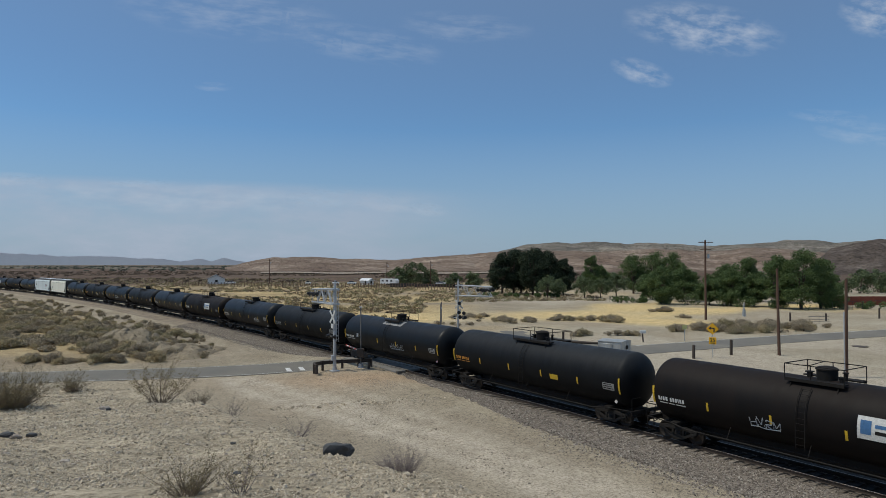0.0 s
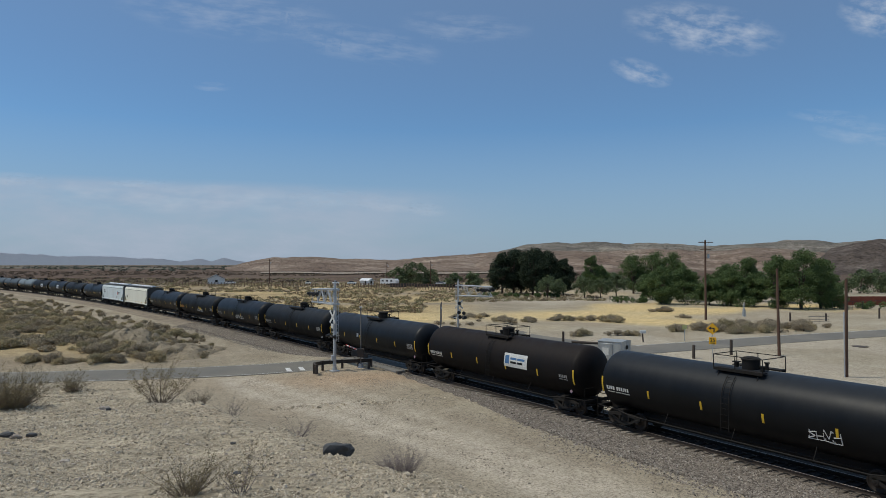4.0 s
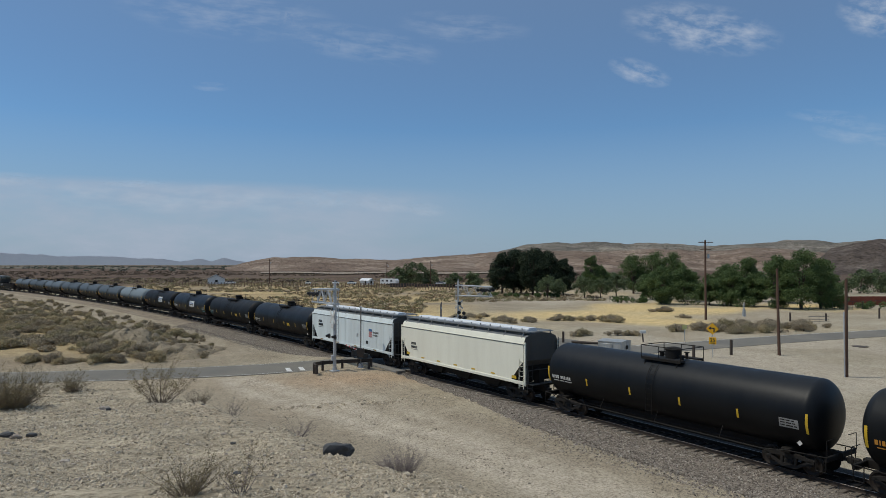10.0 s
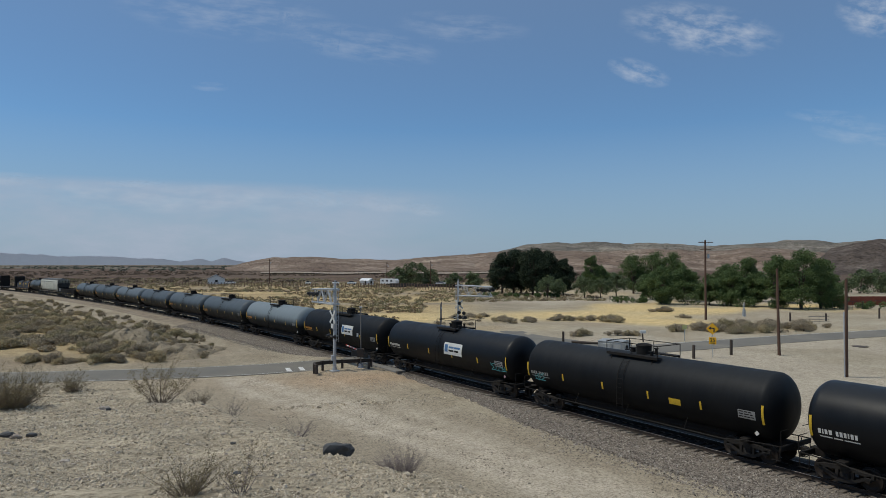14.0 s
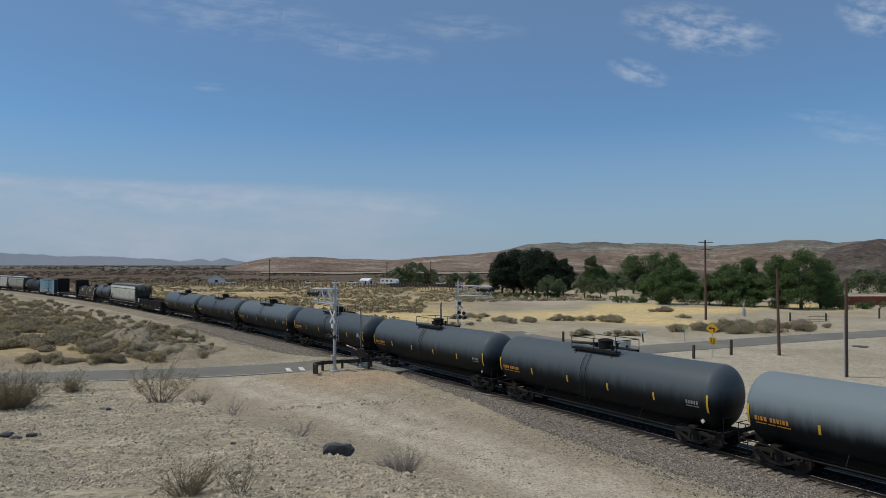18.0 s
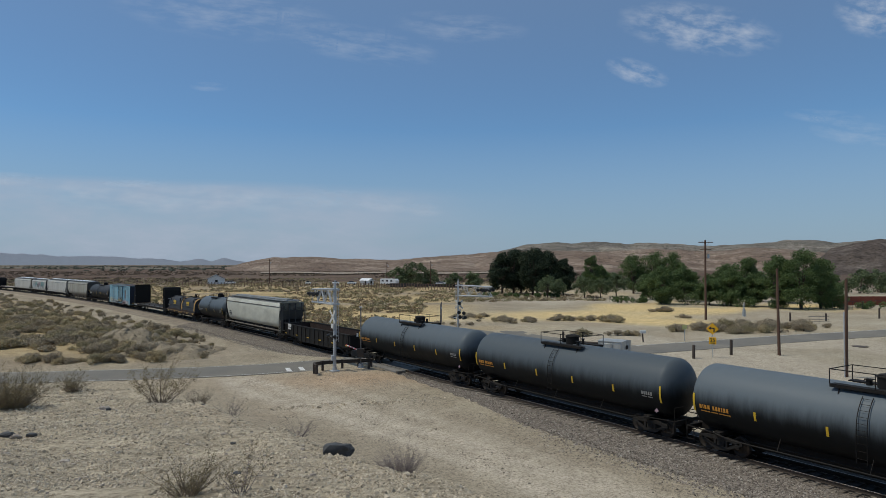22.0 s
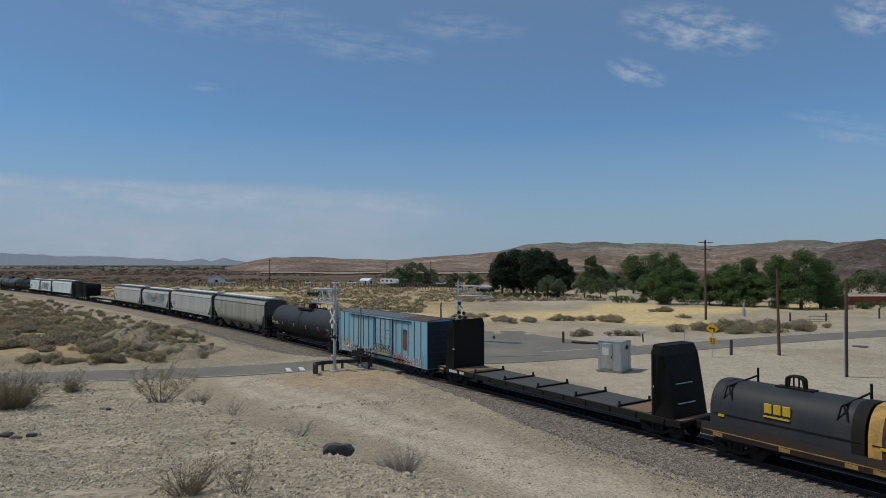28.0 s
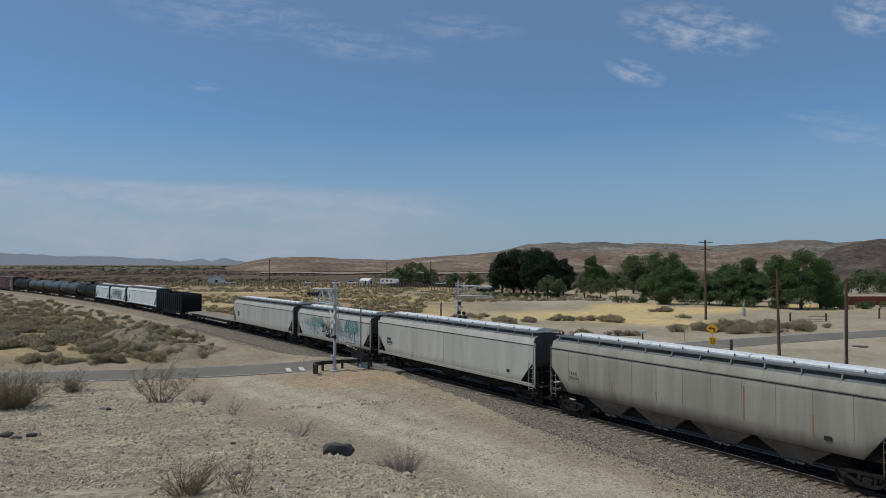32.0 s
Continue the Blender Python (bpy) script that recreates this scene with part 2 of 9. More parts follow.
M_DESERT_STONE_OB = varied("desert_stone_single", [(0.17, 0.15, 0.13), (0.33, 0.29, 0.25), (0.45, 0.40, 0.34), (0.25, 0.21, 0.175)], 0.92, "object")
M_BLACKROCK = worn("dark_basalt", (0.055, 0.058, 0.062), (0.11, 0.105, 0.10), 0.8, scale=4, relief=0.6)
M_GALV = worn("galvanised_steel", (0.47, 0.485, 0.50), (0.36, 0.365, 0.37), 0.5, 0.25, scale=2)
M_SIGNALBLACK = worn("signal_black", (0.015, 0.015, 0.016), (0.04, 0.04, 0.04), 0.5)
M_BOLLARD = worn("dark_post_timber", (0.055, 0.042, 0.034), (0.10, 0.08, 0.065), 0.9, scale=4)
M_POLE = worn("creosoted_pole_timber", (0.115, 0.062, 0.04), (0.07, 0.042, 0.03), 0.85, scale=2.5, streak=(3, 3, 0.3))
M_SIGNYEL = worn("sign_yellow", (0.80, 0.42, 0.01), (0.7, 0.38, 0.02), 0.4)
M_FADED = worn("faded_sign_yellow", (0.62, 0.60, 0.22), (0.55, 0.55, 0.3), 0.5)
M_CABINET = worn("aluminium_cabinet", (0.42, 0.44, 0.445), (0.23, 0.24, 0.24), 0.5, 0.35, scale=1.4, amount=0.9, streak=(2.5, 2.5, 0.3))
M_GATEGREY = worn("dull_grey_mast_paint", (0.16, 0.155, 0.15), (0.10, 0.092, 0.085), 0.7, scale=3)
M_BULKHEAD = worn("matt_black_bulkhead_paint", (0.0058, 0.0056, 0.0056), (0.015, 0.0135, 0.0122), 0.75, scale=1.3, amount=0.8, spec=0.25)
M_ASPHALT = worn("grey_asphalt", (0.142, 0.132, 0.112), (0.240, 0.217, 0.178), 0.9, scale=0.16, amount=0.85, fine=8.0, relief=0.3)
M_ROADPAINT = worn("worn_road_paint", (0.72, 0.72, 0.70), (0.4, 0.39, 0.37), 0.8, scale=2.5, amount=0.8)
M_CONCRETE = worn("crossing_concrete", (0.215, 0.205, 0.188), (0.15, 0.14, 0.125), 0.85)
M_BARK = worn("bark", (0.09, 0.065, 0.048), (0.05, 0.04, 0.032), 0.95, scale=3, relief=0.7)
M_PINE = leafy("dark_pine_foliage", (0.024, 0.036, 0.022), (0.046, 0.065, 0.037), trans=0.1)
M_GREEN = leafy("green_foliage", (0.078, 0.118, 0.048), (0.145, 0.205, 0.082), trans=0.4)
M_OLIVE = leafy("olive_foliage", (0.085, 0.115, 0.06), (0.175, 0.215, 0.112), trans=0.25)
M_SAGE = leafy("sagebrush_leaf", (0.315, 0.255, 0.155), (0.47, 0.39, 0.245), (0.58, 0.49, 0.315), trans=0.3)
M_SAGE_GREY = leafy("grey_sagebrush_leaf", (0.25, 0.21, 0.152), (0.385, 0.327, 0.24), (0.48, 0.41, 0.31), trans=0.3)
M_SAGE_GREEN = leafy("green_creosote_leaf", (0.222, 0.19, 0.115), (0.35, 0.305, 0.188), (0.45, 0.39, 0.245), trans=0.3)
M_CREOSOTE = leafy("olive_brown_creosote_leaf", (0.165, 0.132, 0.073), (0.27, 0.22, 0.124), (0.37, 0.305, 0.18), trans=0.3)
M_FARSAGE = leafy("far_sagebrush_leaf", (0.28, 0.225, 0.132), (0.42, 0.345, 0.21), (0.52, 0.435, 0.275), trans=0.3)
M_FARSAGE_DARK = leafy("far_brown_shrub_leaf", (0.195, 0.146, 0.096), (0.30, 0.232, 0.156), trans=0.2)
M_FARSAGE_GREEN = leafy("far_olive_shrub_leaf", (0.205, 0.185, 0.104), (0.32, 0.29, 0.17), trans=0.3)
M_FENCE = worn("weathered_brown_fence_timber", (0.15, 0.095, 0.066), (0.21, 0.155, 0.115), 0.9, scale=2.5)
M_TWIG = worn("dry_twig", (0.17, 0.132, 0.10), (0.26, 0.21, 0.16), 0.9, scale=6)
M_PURPLETWIG = worn("purple_grey_twig", (0.21, 0.17, 0.165), (0.32, 0.27, 0.245), 0.9, scale=6)


# ---- building helpers ----
class Geo:
    """Collects vertices and faces for one mesh."""

    def __init__(self):
        self.v, self.f, self.mi = [], [], []

    def add(self, verts, faces, slot=0):
        o = len(self.v)
        self.v += [tuple(p) for p in verts]
        self.f += [tuple(i + o for i in q) for q in faces]
        self.mi += [slot] * len(faces)
        return self

    def box(self, c, s, m=None, bevel=0.0, slot=0):
        x, y, z = (q / 2 for q in s)
        if bevel <= 0:
            vs = [Vector((i * x, j * y, k * z)) for i in (-1, 1) for j in (-1, 1) for k in (-1, 1)]
            fs = [(0, 1, 3, 2), (4, 6, 7, 5), (0, 4, 5, 1), (2, 3, 7, 6), (0, 2, 6, 4), (1, 5, 7, 3)]
        else:
            e = min(bevel, 0.45 * min(s))
            vs = []
            for i in (-1, 1):
                for j in (-1, 1):
                    for k in (-1, 1):
                        vs += [Vector((i * x, j * (y - e), k * (z - e))), Vector((i * (x - e), j * y, k * (z - e))), Vector((i * (x - e), j * (y - e), k * z))]
            n = lambda i, j, k, a: ((i * 2 + j) * 2 + k) * 3 + a
            fs = []
            for i in (0, 1):
                q = [n(i, 0, 0, 0), n(i, 0, 1, 0), n(i, 1, 1, 0), n(i, 1, 0, 0)]
                fs.append(q if i == 0 else q[::-1])
                q = [n(0, i, 0, 1), n(1, i, 0, 1), n(1, i, 1, 1), n(0, i, 1, 1)]
                fs.append(q if i == 0 else q[::-1])
                q = [n(0, 0, i, 2), n(0, 1, i, 2), n(1, 1, i, 2), n(1, 0, i, 2)]
                fs.append(q if i == 0 else q[::-1])
            for a in (0, 1):
                for b in (0, 1):
                    fs.append((n(a, b, 0, 0), n(a, b, 1, 0), n(a, b, 1, 1), n(a, b, 0, 1)))
                    fs.append((n(a, 0, b, 0), n(a, 1, b, 0), n(a, 1, b, 2), n(a, 0, b, 2)))
                    fs.append((n(0, a, b, 1), n(1, a, b, 1), n(1, a, b, 2), n(0, a, b, 2)))
                    for k in (0, 1):
                        fs.append((n(a, b, k, 0), n(a, b, k, 1), n(a, b, k, 2)))
        c = Vector(c)
        vs = [(m @ p if m else p) + c for p in vs]
        return self.add(vs, fs, slot)

    def rod(self, a, b, r, seg=6, r2=None, caps=True, slot=0):
        a, b = Vector(a), Vector(b)
        w = (b - a).normalized()
        u = w.orthogonal().normalized()
        t = w.cross(u)
        r2 = r if r2 is None else r2
        ring = [(math.cos(2 * math.pi * i / seg), math.sin(2 * math.pi * i / seg)) for i in range(seg)]
        vs = [a + (u * c + t * s) * r for c, s in ring] + [b + (u * c + t * s) * r2 for c, s in ring]
        fs = [(i, (i + 1) % seg, seg + (i + 1) % seg, seg + i) for i in range(seg)]
        if caps:
            fs += [tuple(range(seg))[::-1], tuple(range(seg, 2 * seg))]
        return self.add(vs, fs, slot)

    def path(self, pts, r, seg=6, slot=0):
        for a, b in zip(pts[:-1], pts[1:]):
            self.rod(a, b, r, seg, slot=slot)
        return self

    def loft(self, rings, close=True, caps=True, slot=0):
        """Skin over rings of equal length."""
        n = len(rings[0])
        vs = [p for r in rings for p in r]
        fs = []
        for k in range(len(rings) - 1):
            for i in range(n if close else n - 1):
                j = (i + 1) % n
                fs.append((k * n + i, k * n + j, (k + 1) * n + j, (k + 1) * n + i))
        if caps and close:
            fs += [tuple(range(n))[::-1], tuple((len(rings) - 1) * n + i for i in range(n))]
        return self.add(vs, fs, slot)

    def mesh(self, name, mats, smooth=None):
        me = bpy.data.meshes.new(name)
        me.from_pydata(self.v, [], self.f)
        for m in mats if isinstance(mats, (list, tuple)) else [mats]:
            me.materials.append(m)
        if any(self.mi):
            me.polygons.foreach_set("material_index", self.mi)
        b = bmesh.new()
        b.from_mesh(me)
        bmesh.ops.recalc_face_normals(b, faces=b.faces)
        b.to_mesh(me)
        b.free()
        if smooth:
            me.polygons.foreach_set("use_smooth", [True] * len(me.polygons))
            me.set_sharp_from_angle(angle=radians(smooth))
        me.update()
        return me


def part(name, g, mat, parent, label="", at=None, smooth=None):
    """One mesh object under a thing or a part; g is a Geo or a ready mesh."""
    me = g.mesh(name, mat, smooth) if isinstance(g, Geo) else g
    ob = new(name, me)
    ob.parent = parent
    if at is not None:
        ob.matrix_basis = at if isinstance(at, Matrix) else Matrix.Translation(at)
    if label:
        tagged(ob, label)
    return ob


def words(body, size, mat_depth=0.006):
    """Flat lettering in the built-in font, standing in the x-z plane and read from -y, as a Geo."""
    cu = bpy.data.curves.new("lettering", "FONT")
    cu.body, cu.size, cu.extrude, cu.align_x, cu.resolution_u = body, size, mat_depth, "CENTER", 3
    ob = bpy.data.objects.new("lettering", cu)
    scene.collection.objects.link(ob)
    me = ob.evaluated_get(bpy.context.evaluated_depsgraph_get()).to_mesh()
    g = Geo().add([(v.co.x, -v.co.z, v.co.y) for v in me.vertices], [tuple(q.vertices) for q in me.polygons])
    bpy.data.objects.remove(ob)
    return g


def thing(name, label, category, group="", kind="", at=None):
    ob = new(name)
    ob.empty_display_size = 0.3
    if at is not None:
        ob.matrix_basis = at if isinstance(at, Matrix) else Matrix.Translation(at)
    return tagged(ob, label, category, group, kind)


# ---- the line of the track ----
TRACK_X, TRACK_A, TRACK_S1, TRACK_R = 35.62, radians(33.29), 30.35, 1129.5
P1 = Vector((TRACK_X - math.sin(TRACK_A) * TRACK_S1, math.cos(TRACK_A) * TRACK_S1))
CENTRE = P1 + TRACK_R * Vector((-math.cos(TRACK_A), -math.sin(TRACK_A)))
SPEED = 17.3


def track(s, off=0.0):
    """Place and heading angle at s metres along the line; off is metres towards the mound."""
    s, off = float(s), float(off)
    if s <= TRACK_S1:
        a = TRACK_A
        p = P1 + (s - TRACK_S1) * Vector((-math.sin(a), math.cos(a)))
    else:
        a = TRACK_A + (s - TRACK_S1) / TRACK_R
        p = CENTRE + TRACK_R * Vector((math.cos(a), math.sin(a)))
    return p.x - math.cos(a) * off, p.y - math.sin(a) * off, a


def from_track(x, y):
    """Metres along the line and metres off it towards the mound (arrays)."""
    dx, dy = x - P1.x, y - P1.y
    s0 = TRACK_S1 - math.sin(TRACK_A) * dx + math.cos(TRACK_A) * dy
    d0 = -math.cos(TRACK_A) * dx - math.sin(TRACK_A) * dy
    ex, ey = x - CENTRE.x, y - CENTRE.y
    ang = np.arctan2(ey, ex) - TRACK_A
    s2 = TRACK_S1 + TRACK_R * ang
    d2 = TRACK_R - np.hypot(ex, ey)
    near = s0 < TRACK_S1
    return np.where(near, s0, s2), np.where(near, d0, d2)


# ---- terrain ----
_rs = np.random.RandomState(7)
_LAT = _rs.rand(256, 256)


def vnoise(x, y, size):
    """Smooth random field, 0 to 1, with features of that size (arrays)."""
    u, v = x / size + 1000.37, y / size + 1000.11
    i, j = np.floor(u).astype(int), np.floor(v).astype(int)
    a, b = u - i, v - j
    a, b = a * a * (3 - 2 * a), b * b * (3 - 2 * b)
    g = lambda p, q: _LAT[p % 256, q % 256]
    return (g(i, j) * (1 - a) + g(i + 1, j) * a) * (1 - b) + (g(i, j + 1) * (1 - a) + g(i + 1, j + 1) * a) * b


def fnoise(x, y, size, octaves=4):
    t, w, k = 0, 0.5, 0
    for o in range(octaves):
        t = t + w * vnoise(x + 31 * o, y - 17 * o, size)
        k, w, size = k + w, w / 2, size / 2
    return t / k


def smooth(a, b, x):
    t = np.clip((x - a) / (b - a), 0, 1)
    return t * t * (3 - 2 * t)


GROUND = -0.6
ROAD = [(-190, 34.0), (-110, 44.5), (-60, 52.0), (-33.4, 56.6), (-19.6, 59.2), (-12.3, 60.7), (-6, 62.2), (0, 64.2), (9, 68.2), (24, 75), (46, 85.4), (62.6, 92.3), (110, 113), (190, 150)]
CROSS = (-6.0, 62.0)


def road_points(step=2.0):
    pts = []
    for k in range(len(ROAD) - 1):
        p0, p1, p2, p3 = (Vector(ROAD[max(0, min(len(ROAD) - 1, k + d))]) for d in (-1, 0, 1, 2))
        n = max(2, int((p2 - p1).length / step))
        for i in range(n):
            t = i / n
            pts.append(0.5 * ((2 * p1) + (p2 - p0) * t + (2 * p0 - 5 * p1 + 4 * p2 - p3) * t * t + (3 * p1 - p0 - 3 * p2 + p3) * t ** 3))
    return pts


ROAD_PTS = road_points()


def road_distance(x, y):
    d = np.full(np.shape(x), 1e9)
    for p in ROAD_PTS:
        d = np.minimum(d, (x - p.x) ** 2 + (y - p.y) ** 2)
    return np.sqrt(d)


def crossing_lift(x, y):
    return 0.56 * np.exp(-((x - CROSS[0]) ** 2 + (y - CROSS[1]) ** 2) / (2 * 6.5 ** 2))


def mound_edge(x, y):
    """Metres outside the crown of the camera's mound."""
    xe = np.interp(y, [-60, -10, 0, 4, 7.3, 8.8, 9.9, 11, 14.2, 16.5, 19, 23, 60], [14, 6, 3.0, 1.6, 0.1, -0.5, -1.06, -1.55, -3.2, -5.0, -6.9, -10.5, -60])
    a, b = x - xe, (y - 22.4) - 0.03 * (x + 12)
    k = 0.5
    return np.log(np.exp(np.clip(a / k, -30, 30)) + np.exp(np.clip(b / k, -30, 30))) * k


def ground_z(x, y, rough=True):
    x, y = np.asarray(x, float), np.asarray(y, float)
    r = np.hypot(x, y)
    s, d = from_track(x, y)
    rd = road_distance(x, y)
    calm = smooth(3.0, 9.0, rd) * smooth(4.5, 9.0, np.abs(d))
    z = GROUND + crossing_lift(x, y)
    if rough:
        z = z + calm * ((fnoise(x, y, 14) - 0.5) * 0.5 + (fnoise(x + 5, y, 2.2, 3) - 0.5) * 0.16)
        z = z + (1 - calm) * (fnoise(x, y, 1.5, 3) - 0.5) * 0.05 * smooth(3.1, 4.2, rd) * smooth(4.3, 5.0, np.abs(d))
    # sagebrush bank between road and track
    bank = smooth(0, 12, -22 - x) * smooth(4.5, 10, rd) * smooth(11, 22, d) * smooth(0, 1, (y - 40) / 20)
    z = z + bank * (0.35 + 1.3 * fnoise(x, y, 16, 3)) * (1 - smooth(150, 400, r))
    z = z + 1.0 * np.exp(-(((x + 35.5) / 3.0) ** 2 + ((y - 74.5) / 3.0) ** 2))
    # low berm along the far road edge on the left, spoil ridge before the track
    z = z + 0.35 * np.exp(-((rd - 5.2) / 0.9) ** 2) * smooth(0, 6, -16 - x) * (y > 50) * smooth(0, 1, d - 8)
    z = z + 0.28 * np.exp(-(((x + 5.5) / 4.5) ** 2 + ((y - 45.5 - 0.1 * x) / 0.8) ** 2)) * fnoise(x, y, 0.8, 3) * 2
    # dirt heaped against the ballast before the crossing
    z = z + 0.36 * np.exp(-((s - 63) / 9) ** 2) * smooth(1.7, 2.8, d) * smooth(10, 4, d)
    # wheel ruts of the dirt track beside the line
    for o in (9.6, 11.4):
        z = z - 0.07 * np.exp(-((d - o - 1.2 * (vnoise(s, s * 0, 25) - 0.5)) / 0.35) ** 2) * (s < 66)
    # the mound that the camera stands on
    e = mound_edge(x, y)
    crown = np.interp(y, [-60, -3, 3, 4.5, 7, 9, 11, 13, 15, 17, 19, 23, 60], [6.5, 7.6, 7.55, 7.4, 6.9, 6.46, 6.03, 5.74, 5.48, 5.28, 5.12, 4.93, 4.0])
    if rough:
        crown = crown + (fnoise(x, y, 3.0, 4) - 0.5) * 0.35 * smooth(1, 5, r) * 0.8 + (fnoise(x + 9, y, 0.5, 3) - 0.5) * 0.09 + (fnoise(x + 4, y, 1.3, 3) - 0.5) * 0.14
    top = crown - 0.62 * np.maximum(0, e + 0.3) ** 1.05
    top = top - 0.02 * np.maximum(0, -x - 18) ** 1.3 - 0.06 * np.maximum(0, -y - 10)
    z = np.maximum(z, top)
    return z


def build_ground():
    az = np.concatenate([np.radians(np.arange(-42, 42.01, 0.2)), np.radians(np.arange(47, 318, 5))])
    rr = [0.4]
    while rr[-1] < 4600:
        k = rr[-1]
        rr.append(k * (1.03 if k < 130 else 1.05))
    rr = np.array(rr)
    A, R = np.meshgrid(az, rr)
    X, Y = R * np.sin(A), R * np.cos(A)
    Z = ground_z(X, Y)
    # the plain tilts down a little far off and stays below eye level
    n, m = len(az), len(rr)
    vs = np.stack([X.ravel(), Y.ravel(), Z.ravel()], 1)
    vs = np.vstack([vs, [[0, 0, float(ground_z(0.0, 0.0, False))]]])
    k = np.arange(n)
    fs = []
    for i in range(m - 1):
        a, b = i * n + k, i * n + (k + 1) % n
        fs.append(np.stack([a, b, b + n, a + n], 1))
    fs = [tuple(q) for q in np.vstack(fs).tolist()] + [(n * m, (i + 1) % n, i) for i in range(n)]
    me = bpy.data.meshes.new("ground")
    me.from_pydata(vs.tolist(), [], fs)
    me.polygons.foreach_set("use_smooth", [True] * len(me.polygons))
    x, y = vs[:, 0], vs[:, 1]
    r = np.hypot(x, y)
    s, d = from_track(x, y)
    e = mound_edge(x, y)
    stony = smooth(7, 0, e) * smooth(0.30, 0.5, fnoise(x, y, 4, 3) + 0.25)
    n1 = fnoise(x, y, 30, 4)
    straw = smooth(0.36, 0.55, n1 + 0.25 * np.exp(-(((x - 24) / 26) ** 2 + ((y - 124) / 22) ** 2)) * 1.6 - 0.16) * (d < -14) * smooth(92, 108, y) * smooth(700, 250, r) * (1 - 0.75 * smooth(8, 20, x) * smooth(150, 190, y))
    straw = np.maximum(straw, 0.9 * np.exp(-(((x - 25) / 21) ** 4 + ((y - 124 - 0.25 * (x - 25)) / 11) ** 4)))
    straw = np.maximum(straw, 0.7 * (d > 13) * smooth(-22, -34, x) * smooth(60, 70, y) * smooth(0.35, 0.6, fnoise(x, y, 7, 3)))
    straw = np.maximum(straw, 0.9 * (d < -13) * smooth(14, -6, x) * smooth(88, 100, y) * smooth(420, 260, r) * smooth(0.3, 0.55, fnoise(x / 4, y, 9, 3)))
    brown = smooth(260, 360, r + 60 * (fnoise(x, y, 60, 2) - 0.5)) * (1.0 + 0.25 * (fnoise(x, y / 3, 120, 3) - 0.5)) * (1 - 0.1 * smooth(1300, 1700, r))
    field = smooth(0.56, 0.6, fnoise(x / 3, y, 130, 2)) * smooth(850, 1000, r)
    red = np.exp(-(((x + 7.5) / 8) ** 2 + ((y - 53.5) / 3.2) ** 2)) + 0.15 * smooth(0.5, 0.7, fnoise(x, y, 9, 3)) * smooth(5, 12, np.abs(d))
    tan = (0.5 + 0.9 * (fnoise(x, y, 18, 3) - 0.5)) * smooth(110, 170, r) * (d < -10) * smooth(30, 0, x) * 0.55
    brown = np.maximum(brown, tan)
    brown = np.maximum(brown, 0.42 * (d > 12) * smooth(-23, -32, x) * smooth(62, 70, y) * smooth(0.3, 0.55, fnoise(x + 7, y, 5, 3)))
    brown = np.maximum(brown, 0.45 * np.exp(-(((x + 26.6) / 2.2) ** 2 + ((y - 69.0) / 3.5) ** 2)) * smooth(0.35, 0.6, fnoise(x, y, 1.2, 3)))
    wheelway = np.full(x.shape, 1e9)
    way = [(9, 25), (5.4, 28.7), (0.5, 35), (-5.3, 42), (-12, 48.5), (-17, 54.3)]
    for (ax, ay), (bx, by) in zip(way[:-1], way[1:]):
        t = np.clip(((x - ax) * (bx - ax) + (y - ay) * (by - ay)) / ((bx - ax) ** 2 + (by - ay) ** 2), 0, 1)
        wheelway = np.minimum(wheelway, np.hypot(x - ax - t * (bx - ax), y - ay - t * (by - ay)))
    wheelway = wheelway + 0.8 * (fnoise(x, y, 3, 2) - 0.5)
    pale = 0.75 * np.exp(-((wheelway - 1.0) / 0.75) ** 2) + 0.25 * np.exp(-(wheelway / 2.5) ** 2)
    pale = np.maximum(pale, 0.6 * smooth(160, 166, y) * smooth(182, 174, y) * (x > 8) * (x < 90) * (fnoise(x, y, 9, 2) > 0.3))
    pale = np.maximum(pale, 0.55 * smooth(-6, -9, d) * smooth(92, 84, y) * (x > 2) * smooth(0.25, 0.5, fnoise(x, y, 12, 3)))
    brown = np.maximum(brown, 0.45 * (d < -13) * smooth(14, -6, x) * smooth(88, 100, y) * smooth(0.45, 0.6, fnoise(x / 5 + 9, y, 7, 3)))
    lane = 0.30 * smooth(4, 5.5, d) * smooth(14, 10, d) * smooth(80, 88, s) * smooth(0.25, 0.6, fnoise(s / 6 + 3, d, 1.0, 3))
    brown = np.maximum(brown, lane)
    brown = np.maximum(brown, 0.35 * smooth(-18, -26, x) * smooth(58, 64, y) * (d > 11) * smooth(0.25, 0.5, fnoise(x, y, 3, 3)))
    # smooth wheel lanes run along the line between strips of loose gravel
    wob = 1.1 * (fnoise(s, s * 0 + 3, 22, 2) - 0.5) + 0.5 * (fnoise(x, y, 2.5, 2) - 0.5)
    lanes = sum(k * np.exp(-((d - o - wob) / w) ** 2) for o, w, k in ((7.4, 0.55, 0.55), (9.5, 0.6, 0.8), (11.6, 0.5, 0.6))) * smooth(74, 62, s) * smooth(12, 26, y)
    pale = np.maximum(pale, lanes)
    gravel = smooth(3.8, 6, d) * smooth(80, 66, s) * smooth(0, 5, e) * smooth(-24, -14, x) * (0.45 + 0.9 * (fnoise(x, y, 5, 4) - 0.3)) * (1 - pale)
    for name, val in (("gravel", gravel), ("pale", pale), ("stony", stony), ("straw", straw), ("brown", brown), ("field", field), ("red", red)):
        at = me.attributes.new(name, "FLOAT", "POINT")
        at.data.foreach_set("value", np.clip(val, 0, 1).astype(np.float32))
    me.update()
    mat, b, nn, ll = material("desert_ground", (0.4, 0.35, 0.28), 0.95, 0, 0.15)
